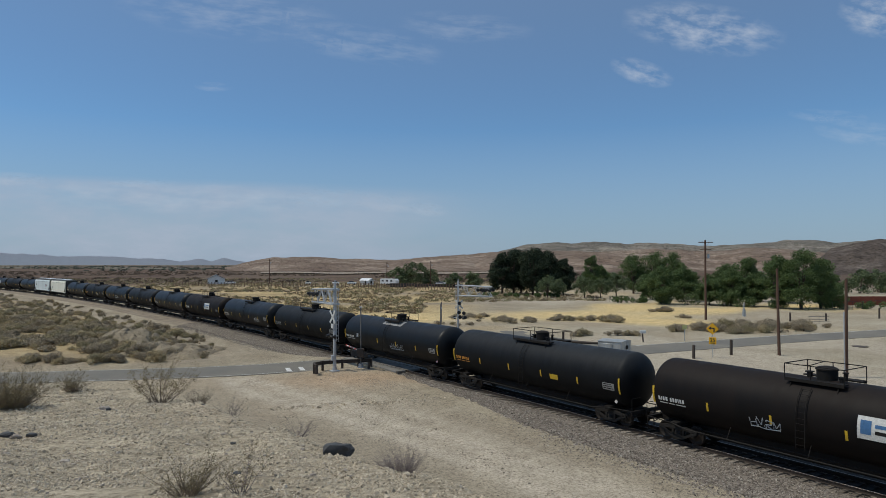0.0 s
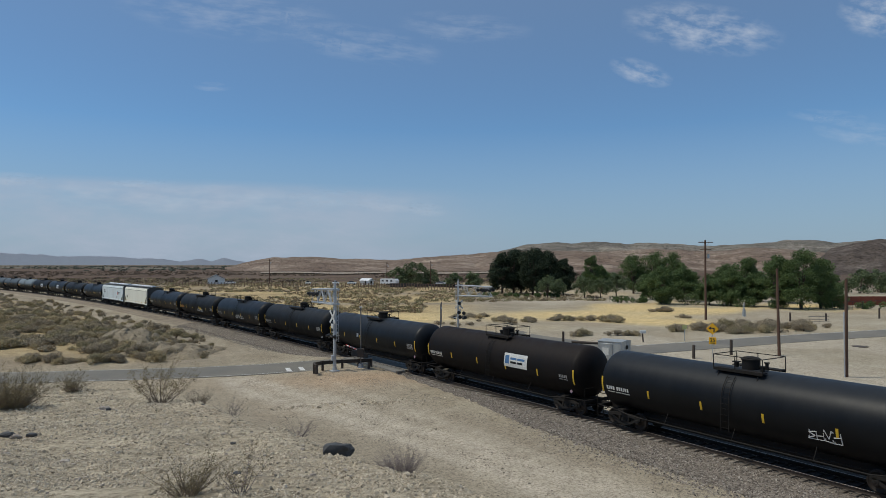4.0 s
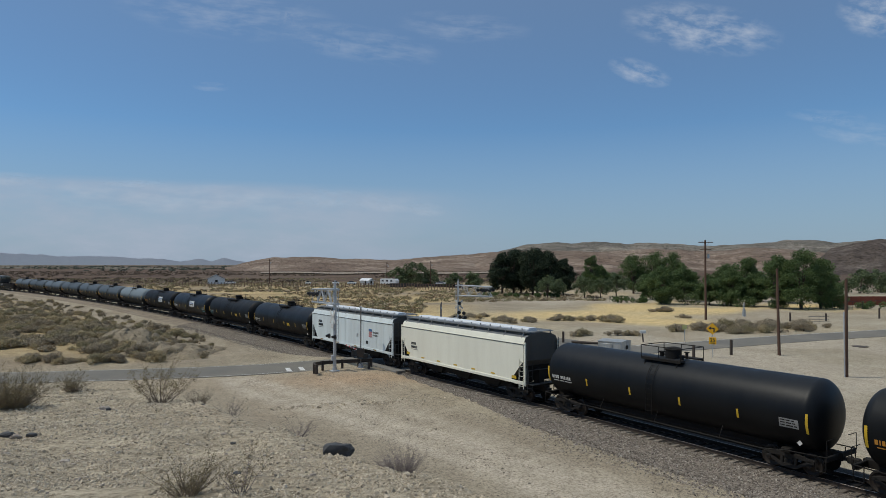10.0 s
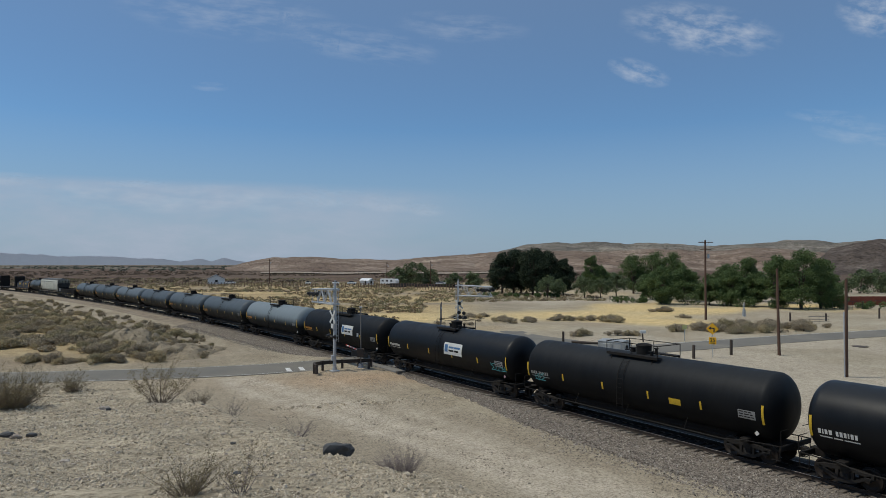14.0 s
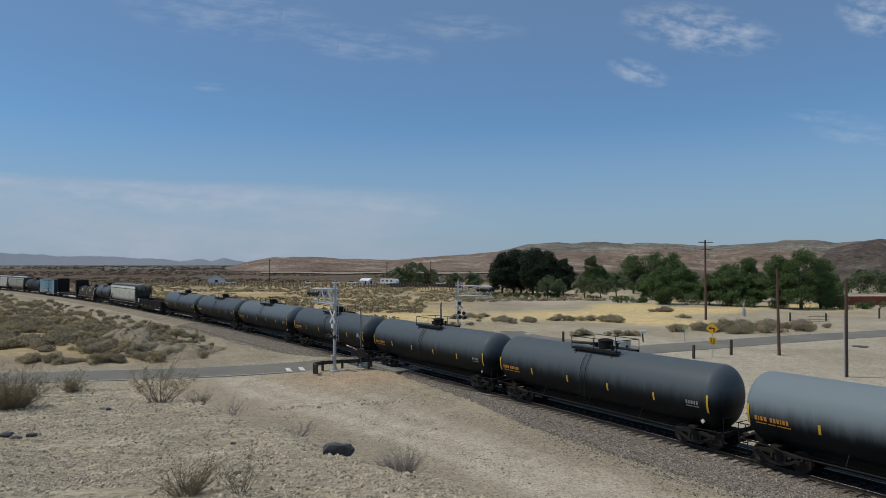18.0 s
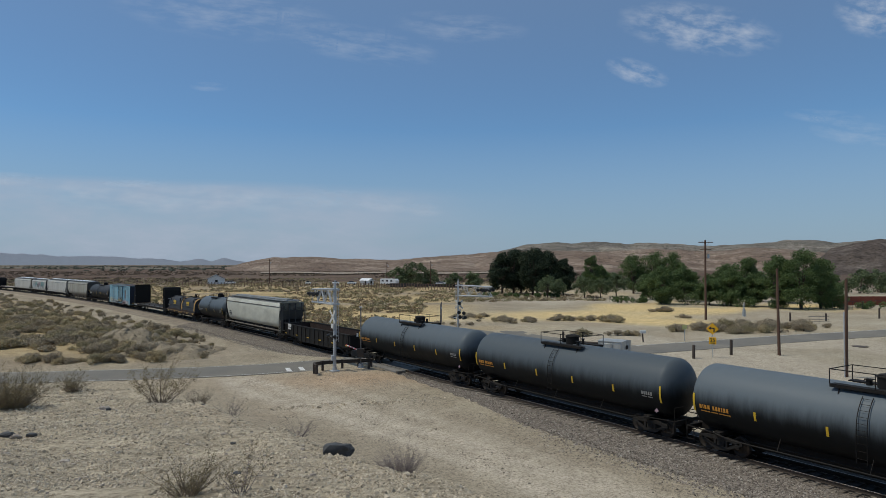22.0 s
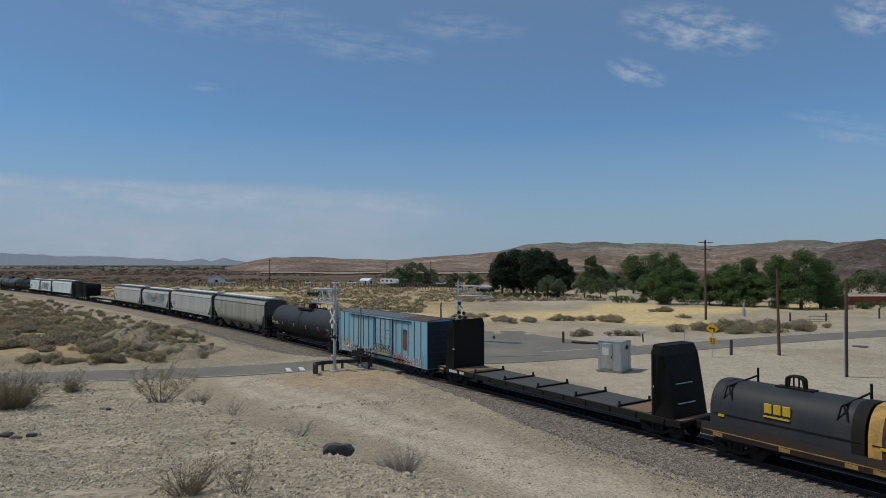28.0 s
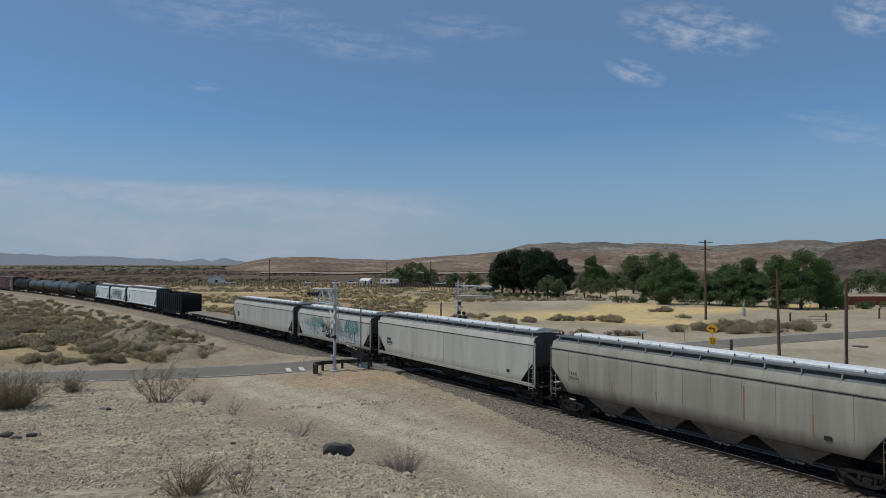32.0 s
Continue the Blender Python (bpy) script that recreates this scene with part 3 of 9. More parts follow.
    pos = nn.new("ShaderNodeNewGeometry").outputs["Position"]

    def noise_at(scale, detail=6, rough=0.65):
        t = nn.new("ShaderNodeTexNoise")
        t.inputs["Scale"].default_value, t.inputs["Detail"].default_value, t.inputs["Roughness"].default_value = scale, detail, rough
        ll.new(pos, t.inputs["Vector"])
        return t.outputs[0]

    def attr(name):
        t = nn.new("ShaderNodeAttribute")
        t.attribute_name = name
        return t.outputs["Fac"]

    big, mid, fine = noise_at(0.09), noise_at(0.9), noise_at(9.0, 8, 0.75)
    sand = ramp_node(nn, ll, big, [(0.3, (0.295, 0.25, 0.182)), (0.55, (0.378, 0.33, 0.25)), (0.75, (0.44, 0.393, 0.307))]).outputs[0]
    stone = ramp_node(nn, ll, mid, [(0.3, (0.325, 0.276, 0.203)), (0.6, (0.445, 0.382, 0.285)), (0.8, (0.54, 0.468, 0.354))]).outputs[0]
    c = mix_node(nn, ll, attr("stony"), sand, stone)
    c = mix_node(nn, ll, attr("gravel"), c, (0.30, 0.256, 0.196))
    c = mix_node(nn, ll, attr("red"), c, (0.40, 0.295, 0.20))
    gold = ramp_node(nn, ll, mid, [(0.3, (0.55, 0.405, 0.185)), (0.7, (0.68, 0.535, 0.29))]).outputs[0]
    c = mix_node(nn, ll, attr("straw"), c, gold)
    c = mix_node(nn, ll, attr("pale"), c, (0.465, 0.408, 0.33))
    c = mix_node(nn, ll, attr("brown"), c, ramp_node(nn, ll, noise_at(0.02, 8), [(0.35, (0.088, 0.058, 0.042)), (0.7, (0.15, 0.105, 0.076))]).outputs[0])
    c = mix_node(nn, ll, attr("field"), c, (0.15, 0.15, 0.115))
    grain = ramp_node(nn, ll, fine, [(0.38, (0.55, 0.535, 0.51)), (0.49, (1, 1, 1)), (0.62, (1.28, 1.27, 1.25))]).outputs[0]
    c = mix_node(nn, ll, 1.0, c, grain, "MULTIPLY")
    c = mix_node(nn, ll, 1.0, c, ramp_node(nn, ll, mid, [(0.3, (0.86, 0.85, 0.84)), (0.7, (1.1, 1.1, 1.1))]).outputs[0], "MULTIPLY")
    ll.new(c, b.inputs["Base Color"])
    spots = ramp_node(nn, ll, noise_at(3.2, 8, 0.8), [(0.37, (0.66, 0.64, 0.61)), (0.46, (1, 1, 1)), (0.60, (1.1, 1.1, 1.09))]).outputs[0]
    ll.new(mix_node(nn, ll, 1.0, c, spots, "MULTIPLY"), b.inputs["Base Color"])
    bump(nn, ll, b, fine, 0.8, 0.07)
    me.materials.append(mat)
    return tagged(new("ground", me), "pale sandy desert ground with gravel and dry straw patches", "ground", kind="structure")


ground = build_ground()


def ribbon(points, half, z, thick=0.0):
    """A strip along 2D points; half: metres to each side; z: function of x, y, side."""
    g = Geo()
    rings = []
    for i, p in enumerate(points):
        q = points[min(i + 1, len(points) - 1)] - points[max(i - 1, 0)]
        nrm = Vector((-q.y, q.x)).normalized()
        ring = []
        for o in (-half, -half * 0.5, 0, half * 0.5, half):
            w = p + nrm * o
            ring.append((w.x, w.y, z(w.x, w.y)))
        for o in (half, -half):
            w = p + nrm * o
            ring.append((w.x, w.y, z(w.x, w.y) - 0.25))
        rings.append(ring)
    g.loft(rings)
    return g


def road_z(x, y):
    return float(GROUND + crossing_lift(x, y)) + 0.04


road = tagged(new("road", ribbon(ROAD_PTS, 3.05, road_z).mesh("road", M_ASPHALT)), "worn grey two-lane asphalt road over the level crossing", "road", kind="structure")
# broad worn mouth of a side road
mouth = [(3.2, 67.0), (2.6, 75.0), (2.4, 85.4), (3.0, 94.0), (6.0, 97.0), (11.5, 94.8), (13.0, 89.5), (17.5, 82.5), (25.0, 77.0), (14.0, 70.4)]
tagged(new("side_road", Geo().loft([[(x, y, GROUND + z + (float(crossing_lift(x, y)) if z > 0 else 0)) for x, y in mouth] for z in (-0.2, 0.022)]).mesh("side_road", M_ASPHALT)), "worn grey asphalt mouth of a side road", "road", kind="structure")


def road_at(x):
    return min(range(len(ROAD_PTS)), key=lambda i: abs(ROAD_PTS[i].x - x))


# painted marks: edge and centre lines, stop bars
def paint_strip(x0, x1, off, half=0.06, name="road_marking"):
    pts = []
    for i in range(road_at(x0), road_at(x1) + 1):
        p, q = ROAD_PTS[i], ROAD_PTS[min(i + 1, len(ROAD_PTS) - 1)] - ROAD_PTS[i - 1]
        nrm = Vector((-q.y, q.x)).normalized()
        pts.append(p + nrm * off)
    g = Geo()
    for a, b in zip(pts[:-1], pts[1:]):
        q = (b - a).normalized()
        nrm = Vector((-q.y, q.x)) * half
        vs = [(p.x, p.y, road_z(p.x, p.y) + 0.006) for p in (a - nrm, b - nrm, b + nrm, a + nrm)]
        g.add(vs, [(0, 1, 2, 3)])
    return part(name, g, M_ROADPAINT, road)


paint_strip(-60, -13, 2.75, 0.035)
paint_strip(-60, -13, -2.75, 0.035)
paint_strip(12, 100, 2.8)
for k, x in enumerate((-14.3, -13.2)):
    i = road_at(x)
    p, q = ROAD_PTS[i], (ROAD_PTS[i + 1] - ROAD_PTS[i - 1]).normalized()
    p = p + q * ((x - p.x) / q.x)
    g = Geo()
    n2 = Vector((-q.y, q.x))
    vs = [p + n2 * -2.55, p + q * 0.42 + n2 * -2.55, p + q * 0.2 + n2 * -0.7, p + q * -0.22 + n2 * -0.7]
    g.add([(w.x, w.y, road_z(w.x, w.y) + 0.006) for w in vs], [(0, 1, 2, 3)])
    part("stop_bar", g, M_ROADPAINT, road)


# ---- track ----
def sweep(profile, s0, s1, step, closed=True):
    rings = []
    s = s0
    while s <= s1:
        rings.append([(*track(s, o)[:2], z) for o, z in profile])
        s += step
    return Geo().loft(rings, closed)


ballast = tagged(new("ballast", sweep([(4.6, -0.72), (3.3, -0.50), (2.1, -0.27), (1.5, -0.235), (0, -0.24), (-1.5, -0.235), (-2.1, -0.27), (-3.2, -0.52), (-4.2, -0.72), (0, -1.0)], -40, 480, 2.0).mesh("ballast", M_BALLAST_STONE, 60)), "grey crushed stone ballast under the track", "ballast", kind="structure")
bm_mat, bb, bn, bl = material("ballast_bed", (0.2, 0.18, 0.165), 0.95, 0, 0.2)
bv = bn.new("ShaderNodeTexVoronoi")
bv.inputs["Scale"].default_value = 14
bl.new(bn.new("ShaderNodeNewGeometry").outputs["Position"], bv.inputs["Vector"])
bsep = bn.new("ShaderNodeSeparateColor")
bl.new(bv.outputs["Color"], bsep.inputs[0])
bcol = ramp_node(bn, bl, bsep.outputs[0], [(0, (0.075, 0.063, 0.054)), (0.5, (0.178, 0.152, 0.128)), (1, (0.30, 0.262, 0.222))])
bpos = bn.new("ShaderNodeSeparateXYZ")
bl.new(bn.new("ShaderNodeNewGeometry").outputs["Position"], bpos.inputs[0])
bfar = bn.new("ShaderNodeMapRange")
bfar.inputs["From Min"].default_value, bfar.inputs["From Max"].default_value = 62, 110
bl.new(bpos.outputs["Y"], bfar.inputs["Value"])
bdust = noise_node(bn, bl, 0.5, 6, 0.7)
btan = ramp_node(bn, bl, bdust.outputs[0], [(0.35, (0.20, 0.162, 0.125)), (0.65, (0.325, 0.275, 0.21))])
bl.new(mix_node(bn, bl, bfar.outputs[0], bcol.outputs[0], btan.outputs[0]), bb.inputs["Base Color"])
bump(bn, bl, bb, bv.outputs["Distance"], 0.8, 0.05)
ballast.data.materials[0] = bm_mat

# bed between the rails and beyond, painted black for the train's shade
blot, sb, sn, sl = material("shaded_track_bed", (0.045, 0.04, 0.036), 0.9, 0, 0.3)
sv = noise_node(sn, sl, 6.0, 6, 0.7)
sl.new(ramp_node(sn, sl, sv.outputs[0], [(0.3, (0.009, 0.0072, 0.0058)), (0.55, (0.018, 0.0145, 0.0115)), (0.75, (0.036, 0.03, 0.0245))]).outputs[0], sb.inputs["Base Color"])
bump(sn, sl, sb, sv.outputs[0], 0.8, 0.04)
part("oily_bed", sweep([(0.5, -0.228), (-1.5, -0.224), (-2.1, -0.258), (-3.2, -0.508), (-3.2, -0.56), (-2.1, -0.33), (0.5, -0.28)], -40, 480, 2.0), blot, ballast, "stone with the train's shade painted black")

line = thing("railway_track", "single railway track with rusty rails on weathered sleepers", "railway track", kind="structure")
for o in (0.7525, -0.7525):
    prof = [(o + a, z) for a, z in ((-0.07, -0.18), (0.07, -0.18), (0.07, -0.165), (0.012, -0.14), (0.012, -0.05), (0.036, -0.035), (0.036, -0.004), (-0.036, -0.004), (-0.036, -0.035), (-0.012, -0.05), (-0.012, -0.14), (-0.07, -0.165))]
    rail = part("rail", sweep(prof, -40, 480, 3.0), M_RAIL, line)
    part("railhead", sweep([(o - 0.034, -0.004), (o + 0.034, -0.004), (o + 0.030, 0.0), (o - 0.030, 0.0)], -40, 480, 3.0), M_RAILTOP, rail, "polished running surface")
# sleepers turn near-black between the rails: the train's shade as colour
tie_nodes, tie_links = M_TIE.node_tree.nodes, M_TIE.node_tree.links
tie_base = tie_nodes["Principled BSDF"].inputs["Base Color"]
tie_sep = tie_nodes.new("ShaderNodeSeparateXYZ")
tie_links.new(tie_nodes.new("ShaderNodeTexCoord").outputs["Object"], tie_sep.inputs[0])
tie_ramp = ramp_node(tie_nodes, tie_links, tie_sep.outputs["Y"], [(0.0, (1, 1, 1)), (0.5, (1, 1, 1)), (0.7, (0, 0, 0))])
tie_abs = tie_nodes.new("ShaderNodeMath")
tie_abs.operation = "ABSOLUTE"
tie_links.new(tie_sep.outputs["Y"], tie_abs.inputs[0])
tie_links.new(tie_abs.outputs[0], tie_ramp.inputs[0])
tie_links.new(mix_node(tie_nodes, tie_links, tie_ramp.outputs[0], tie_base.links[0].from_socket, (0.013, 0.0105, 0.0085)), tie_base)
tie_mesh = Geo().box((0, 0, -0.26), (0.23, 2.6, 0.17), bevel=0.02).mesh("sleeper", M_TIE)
far_ties = Geo()
trs = random.Random(3)
k = 0
s = -30.0
while s < 470:
    x, y, a = track(s)
    m = Matrix.Translation((x, y, trs.uniform(-0.008, 0.008))) @ Matrix.Rotation(a + math.pi / 2 + trs.uniform(-0.02, 0.02), 4, "Z")
    if 26 < s < 186:
        part("sleeper", tie_mesh, None, line, at=m)
    else:
        far_ties.box(m @ Vector((0, 0, -0.26)), (0.23, 2.6, 0.17), m.to_3x3())
    s += 0.54
tagged(part("far_sleepers", far_ties, M_TIES_FAR, line), kind="stuff")


def pebbles(places, sizes, seed, flat=0.6):
    """Angular stones at places (n x 3) as one Geo-like mesh data."""
    rs = np.random.RandomState(seed)
    # a rough five-sided block with a smaller top
    a5 = np.arange(5) * 2 * math.pi / 5
    low, high = np.stack([np.cos(a5), np.sin(a5), a5 * 0 - 0.5], 1), np.stack([0.66 * np.cos(a5 + 0.3), 0.66 * np.sin(a5 + 0.3), a5 * 0 + 0.62], 1)
    base = np.vstack([low, high])
    faces = [(i, (i + 1) % 5, 5 + (i + 1) % 5, 5 + i) for i in range(5)]
    faces = np.array([q for a, b, c, d in faces for q in ((a, b, c), (a, c, d))] + [(5, 6, 7), (5, 7, 8), (5, 8, 9)])
    n = len(places)
    v = base[None] * rs.uniform(0.65, 1.25, (n, 10, 3)) + rs.uniform(-0.2, 0.2, (n, 10, 3))
    v[:, 5:, :2] *= rs.uniform(0.3, 1.0, (n, 1, 1))
    v[..., 2] += v[..., 0] * rs.uniform(-0.5, 0.5, (n, 1))
    ang = rs.uniform(0, 6.283, n)
    c, s_ = np.cos(ang)[:, None], np.sin(ang)[:, None]
    vx, vy = v[..., 0] * c - v[..., 1] * s_, v[..., 0] * s_ + v[..., 1] * c
    v = np.stack([vx, vy, v[..., 2] * flat], -1) * np.asarray(sizes)[:, None, None] + np.asarray(places)[:, None]
    f = faces[None] + 10 * np.arange(n)[:, None, None]
    return v.reshape(-1, 3), f.reshape(-1, 3)


def stone_mesh(name, places, sizes, seed, mat, flat=0.6):
    v, f = pebbles(places, sizes, seed, flat)
    me = bpy.data.meshes.new(name)
    me.from_pydata(v.tolist(), [], [tuple(q) for q in f.tolist()])
    me.materials.append(mat)
    me.update()
    return me


rs = np.random.RandomState(5)
n = 26000
ss = 24 + 105 * rs.rand(n) ** 1.4
oo = np.where(rs.rand(n) < 0.93, rs.uniform(1.25, 4.8, n), 4.6 + 1.2 * rs.rand(n) ** 2)
px = np.array([track(a, o)[:2] for a, o in zip(ss, oo)])
pz = np.interp(oo, [1.2, 2.1, 3.3, 4.3, 5.0, 8], [-0.235, -0.27, -0.5, -0.6, -0.6, -0.6])
tagged(part("ballast_stones", stone_mesh("ballast_stones", np.column_stack([px, pz]), rs.uniform(0.028, 0.075, n), 1, M_BALLAST_STONE, 0.8), None, ballast), kind="stuff")
n = 4000
ss = 24 + 90 * rs.rand(n) ** 1.4
oo = rs.uniform(-1.15, 1.15, n)
oo = np.where(np.abs(np.abs(oo) - 0.75) < 0.1, 0.0, oo)
px = np.array([track(a, o)[:2] for a, o in zip(ss, oo)])
tagged(part("crib_stones", stone_mesh("crib_stones", np.column_stack([px, np.full(n, -0.235)]), rs.uniform(0.03, 0.055, n), 2, M_SHADESTONE, 0.7), None, ballast), kind="stuff")

# concrete crossing panels between and beside the rails
for k in range(5):
    x, y, a = track(69.5 + 2.0 * k)
    panel = Geo()
    for o, w in ((0, 1.3), (1.32, 0.95), (-1.32, 0.95)):
        panel.box((0, o, -0.09), (1.96, w, 0.17), bevel=0.02)
    part("crossing_panel", panel, M_CONCRETE, line, "concrete level-crossing panel", at=Matrix.Translation((x, y, 0)) @ Matrix.Rotation(a + math.pi / 2, 4, "Z"))


# ---- the train: every car rolls towards +x of its own space, its lit side is -y ----
WHEEL_R = 0.457
WHEELS = []


def build_truck_meshes():
    b = Geo().box((0, 0, 0.62), (0.42, 2.1, 0.28), bevel=0.04)
    b.rod((0, 0, 0.74), (0, 0, 0.86), 0.2, 12)
    b.box((0.45, 0, 0.5), (0.08, 1.5, 0.12)).box((-0.45, 0, 0.5), (0.08, 1.5, 0.12))
    sf = Geo()
    sf.loft([[(x, y, z) for y, z in ((-0.08, 0.66 + lift), (0.08, 0.66 + lift), (0.08, 0.82 + lift), (-0.08, 0.82 + lift))] for x, lift in ((-1.12, -0.12), (-0.75, -0.04), (-0.35, 0.0), (0.35, 0.0), (0.75, -0.04), (1.12, -0.12))])
    for q in (-1, 1):
        sf.loft([[(x, y, z + d) for y, d in ((-0.08, -0.07), (0.08, -0.07), (0.08, 0.08), (-0.08, 0.08))] for x, z in ((q * 1.0, 0.62), (q * 0.62, 0.42), (q * 0.36, 0.27), (0, 0.24))])
        sf.box((q * 0.3, 0, 0.5), (0.13, 0.15, 0.46), bevel=0.02)
        sf.box((q * 0.89, 0, 0.52), (0.30, 0.2, 0.2), bevel=0.05)
    springs = Geo()
    springs.loft([[(k * sx, k * sy, 0.29 + 0.02 * j) for sx, sy in ((-0.21, -0.05), (-0.15, -0.075), (0.15, -0.075), (0.21, -0.05), (0.21, 0.05), (0.15, 0.075), (-0.15, 0.075), (-0.21, 0.05))] for j in range(13) for k in ((1.0 if j % 2 else 0.82),)])
    w = Geo()
    w.rod((0, -1.02, 0), (0, 1.02, 0), 0.075, 8)
    for q in (-1, 1):
        prof = ((0.68, 0.11), (0.70, 0.15), (0.725, 0.30), (0.71, 0.40), (0.69, 0.485), (0.715, 0.49), (0.73, 0.462), (0.82, WHEEL_R - 0.002), (0.825, 0.40), (0.80, 0.37), (0.775, 0.28), (0.83, 0.14), (0.83, 0.10))
        w.loft([[(r * math.cos(t), q * y, r * math.sin(t)) for t in (2 * math.pi * i / 24 for i in range(24))] for y, r in prof])
        w.rod((0, q * 0.95, 0), (0, q * 1.1, 0), 0.10, 10)
        for i in range(3):
            t = 2 * math.pi * i / 3
            w.rod((0.06 * math.cos(t), q * 1.09, 0.06 * math.sin(t)), (0.06 * math.cos(t), q * 1.12, 0.06 * math.sin(t)), 0.018, 6)
    return (b.mesh("truck", M_TRUCK), sf.mesh("side_frame", M_TRUCK, 40), springs.mesh("spring_pack", M_TRUCK), w.mesh("wheelset", M_WHEEL, 35))


TRUCK = build_truck_meshes()


def add_trucks(car, centres):
    for x in centres:
        t = part("truck", TRUCK[0], None, car, at=(x, 0, 0))
        for y in (-1.01, 1.01):
            part("side_frame", TRUCK[1], None, t, at=(0, y, 0))
            part("spring_pack", TRUCK[2], None, t, at=(0, y, 0))
        for k in (-0.89, 0.89):
            w = part("wheelset", TRUCK[3], None, t, at=(k, 0, WHEEL_R))
            WHEELS.append((w, k))


def coupler_mesh():
    g = Geo().box((-0.35, 0, 0.84), (0.7, 0.14, 0.14), bevel=0.02)
    g.box((0.08, 0.03, 0.84), (0.24, 0.26, 0.30), bevel=0.05).box((0.22, -0.10, 0.84), (0.16, 0.10, 0.26), bevel=0.04)
    g.path([(-0.3, 0.35, 0.8), (-0.05, 0.33, 0.62), (0.2, 0.2, 0.55), (0.3, 0.05, 0.62)], 0.025)
    return g.mesh("coupler", M_TRUCK)


COUPLER = coupler_mesh()


def add_couplers(car, length):
    for q in (-1, 1):
        part("coupler", COUPLER, None, car, at=Matrix.Translation((q * (length / 2 - 0.25), 0, 0)) @ Matrix.Rotation(0 if q > 0 else math.pi, 4, "Z"))


def ladder_mesh(name, h, w=0.42, rungs=6, mat=None, r=0.016):
    g = Geo()
    for x in (-w / 2, w / 2):
        g.box((x, 0, h / 2), (0.035, 0.02, h))
    for i in range(rungs):
        z = h * (i + 0.5) / rungs
        g.rod((-w / 2, 0, z), (w / 2, 0, z), r, 6)
    return g.mesh(name, mat or M_FRAME)


# tank cars
class TankSpec:
    def __init__(self, length, radius, centre):
        self.L, self.r, self.zc = length, radius, centre


LONG_TANK = TankSpec(18.15, 1.60, 2.54)
SHORT_TANK = TankSpec(12.85, 1.57, 2.54)


def on_tank(sp, x, z, lift=0.006):
    return (x, -(math.sqrt(max(0.0, (sp.r + lift) ** 2 - (z - sp.zc) ** 2))), z)


def tank_patch(sp, x0, x1, z0, z1, lift=0.008, slant=0.0, n=5):
    g = Geo()
    vs = []
    for i in range(n + 1):
        z = z0 + (z1 - z0) * i / n
        k = slant * (z - z0)
        vs += [on_tank(sp, x0 + k, z, lift), on_tank(sp, x1 + k, z, lift)]
    return g.add(vs, [(2 * i, 2 * i + 1, 2 * i + 3, 2 * i + 2) for i in range(n)])


def bars(sp, x, z, widths, h, gap=0.07, lift=0.009, flat=None):
    """Lettering as plain bars on a tank (or on a flat side at y = flat)."""
    g = Geo()
    for w in widths:
        if w > 0:
            if flat is None:
                q = tank_patch(sp, x, x + w, z, z + h, lift, n=2)
                g.add(q.v, q.f)
            else:
                g.box((x + w / 2, flat, z + h / 2), (w, 0.008, h))
        x += abs(w) + gap
    return g


def scribble(seed, w, h, put, letters=6, r=0.03):
    """A sprayed tag: crowded letter-like strokes over one long underline; put maps (u, v) onto a side."""
    rr = random.Random(seed)
    g = Geo()

    def stroke(pts):
        for p, q in zip(pts[:-1], pts[1:]):
            p, q = Vector(put(*p)), Vector(put(*q))
            d = q - p
            if d.length > 1e-4:
                up = Vector((0, -1, 0)).cross(d).normalized() * r * rr.uniform(0.7, 1.2)
                g.add([p - up, q - up, q + up, p + up], [(0, 1, 2, 3)])

    cell = w / letters
    base = [0.12 * h * rr.random() for _ in range(letters + 1)]
    stroke([(cell * k, base[k]) for k in range(letters + 1)])
    for k in range(letters):
        u, tall = cell * k, h * rr.uniform(0.6, 1.0)
        lean = rr.uniform(-0.1, 0.25) * cell
        a, b = u + 0.1 * cell, u + 0.95 * cell
        stroke([(a, base[k]), (a + lean, tall)])
        kind = rr.randrange(4)
        if kind == 0:
            stroke([(a + lean, tall), (b + lean, tall * 0.85), (b, tall * 0.55), (a, tall * 0.5), (b, base[k])])
        elif kind == 1:
            stroke([(a, tall * 0.5), (b, tall * 0.6), (b + lean, tall * 0.95)])
            stroke([(b, tall * 0.6), (b, base[k])])
        elif kind == 2:
            stroke([(a + lean, tall), ((a + b) / 2, tall * 0.3), (b + lean, tall), (b, base[k])])
        else:
            stroke([(b + lean, tall * 0.9), (a + lean * 0.5, tall * 0.75), (b, tall * 0.45), (a, base[k] + 0.05 * h)])
    return g




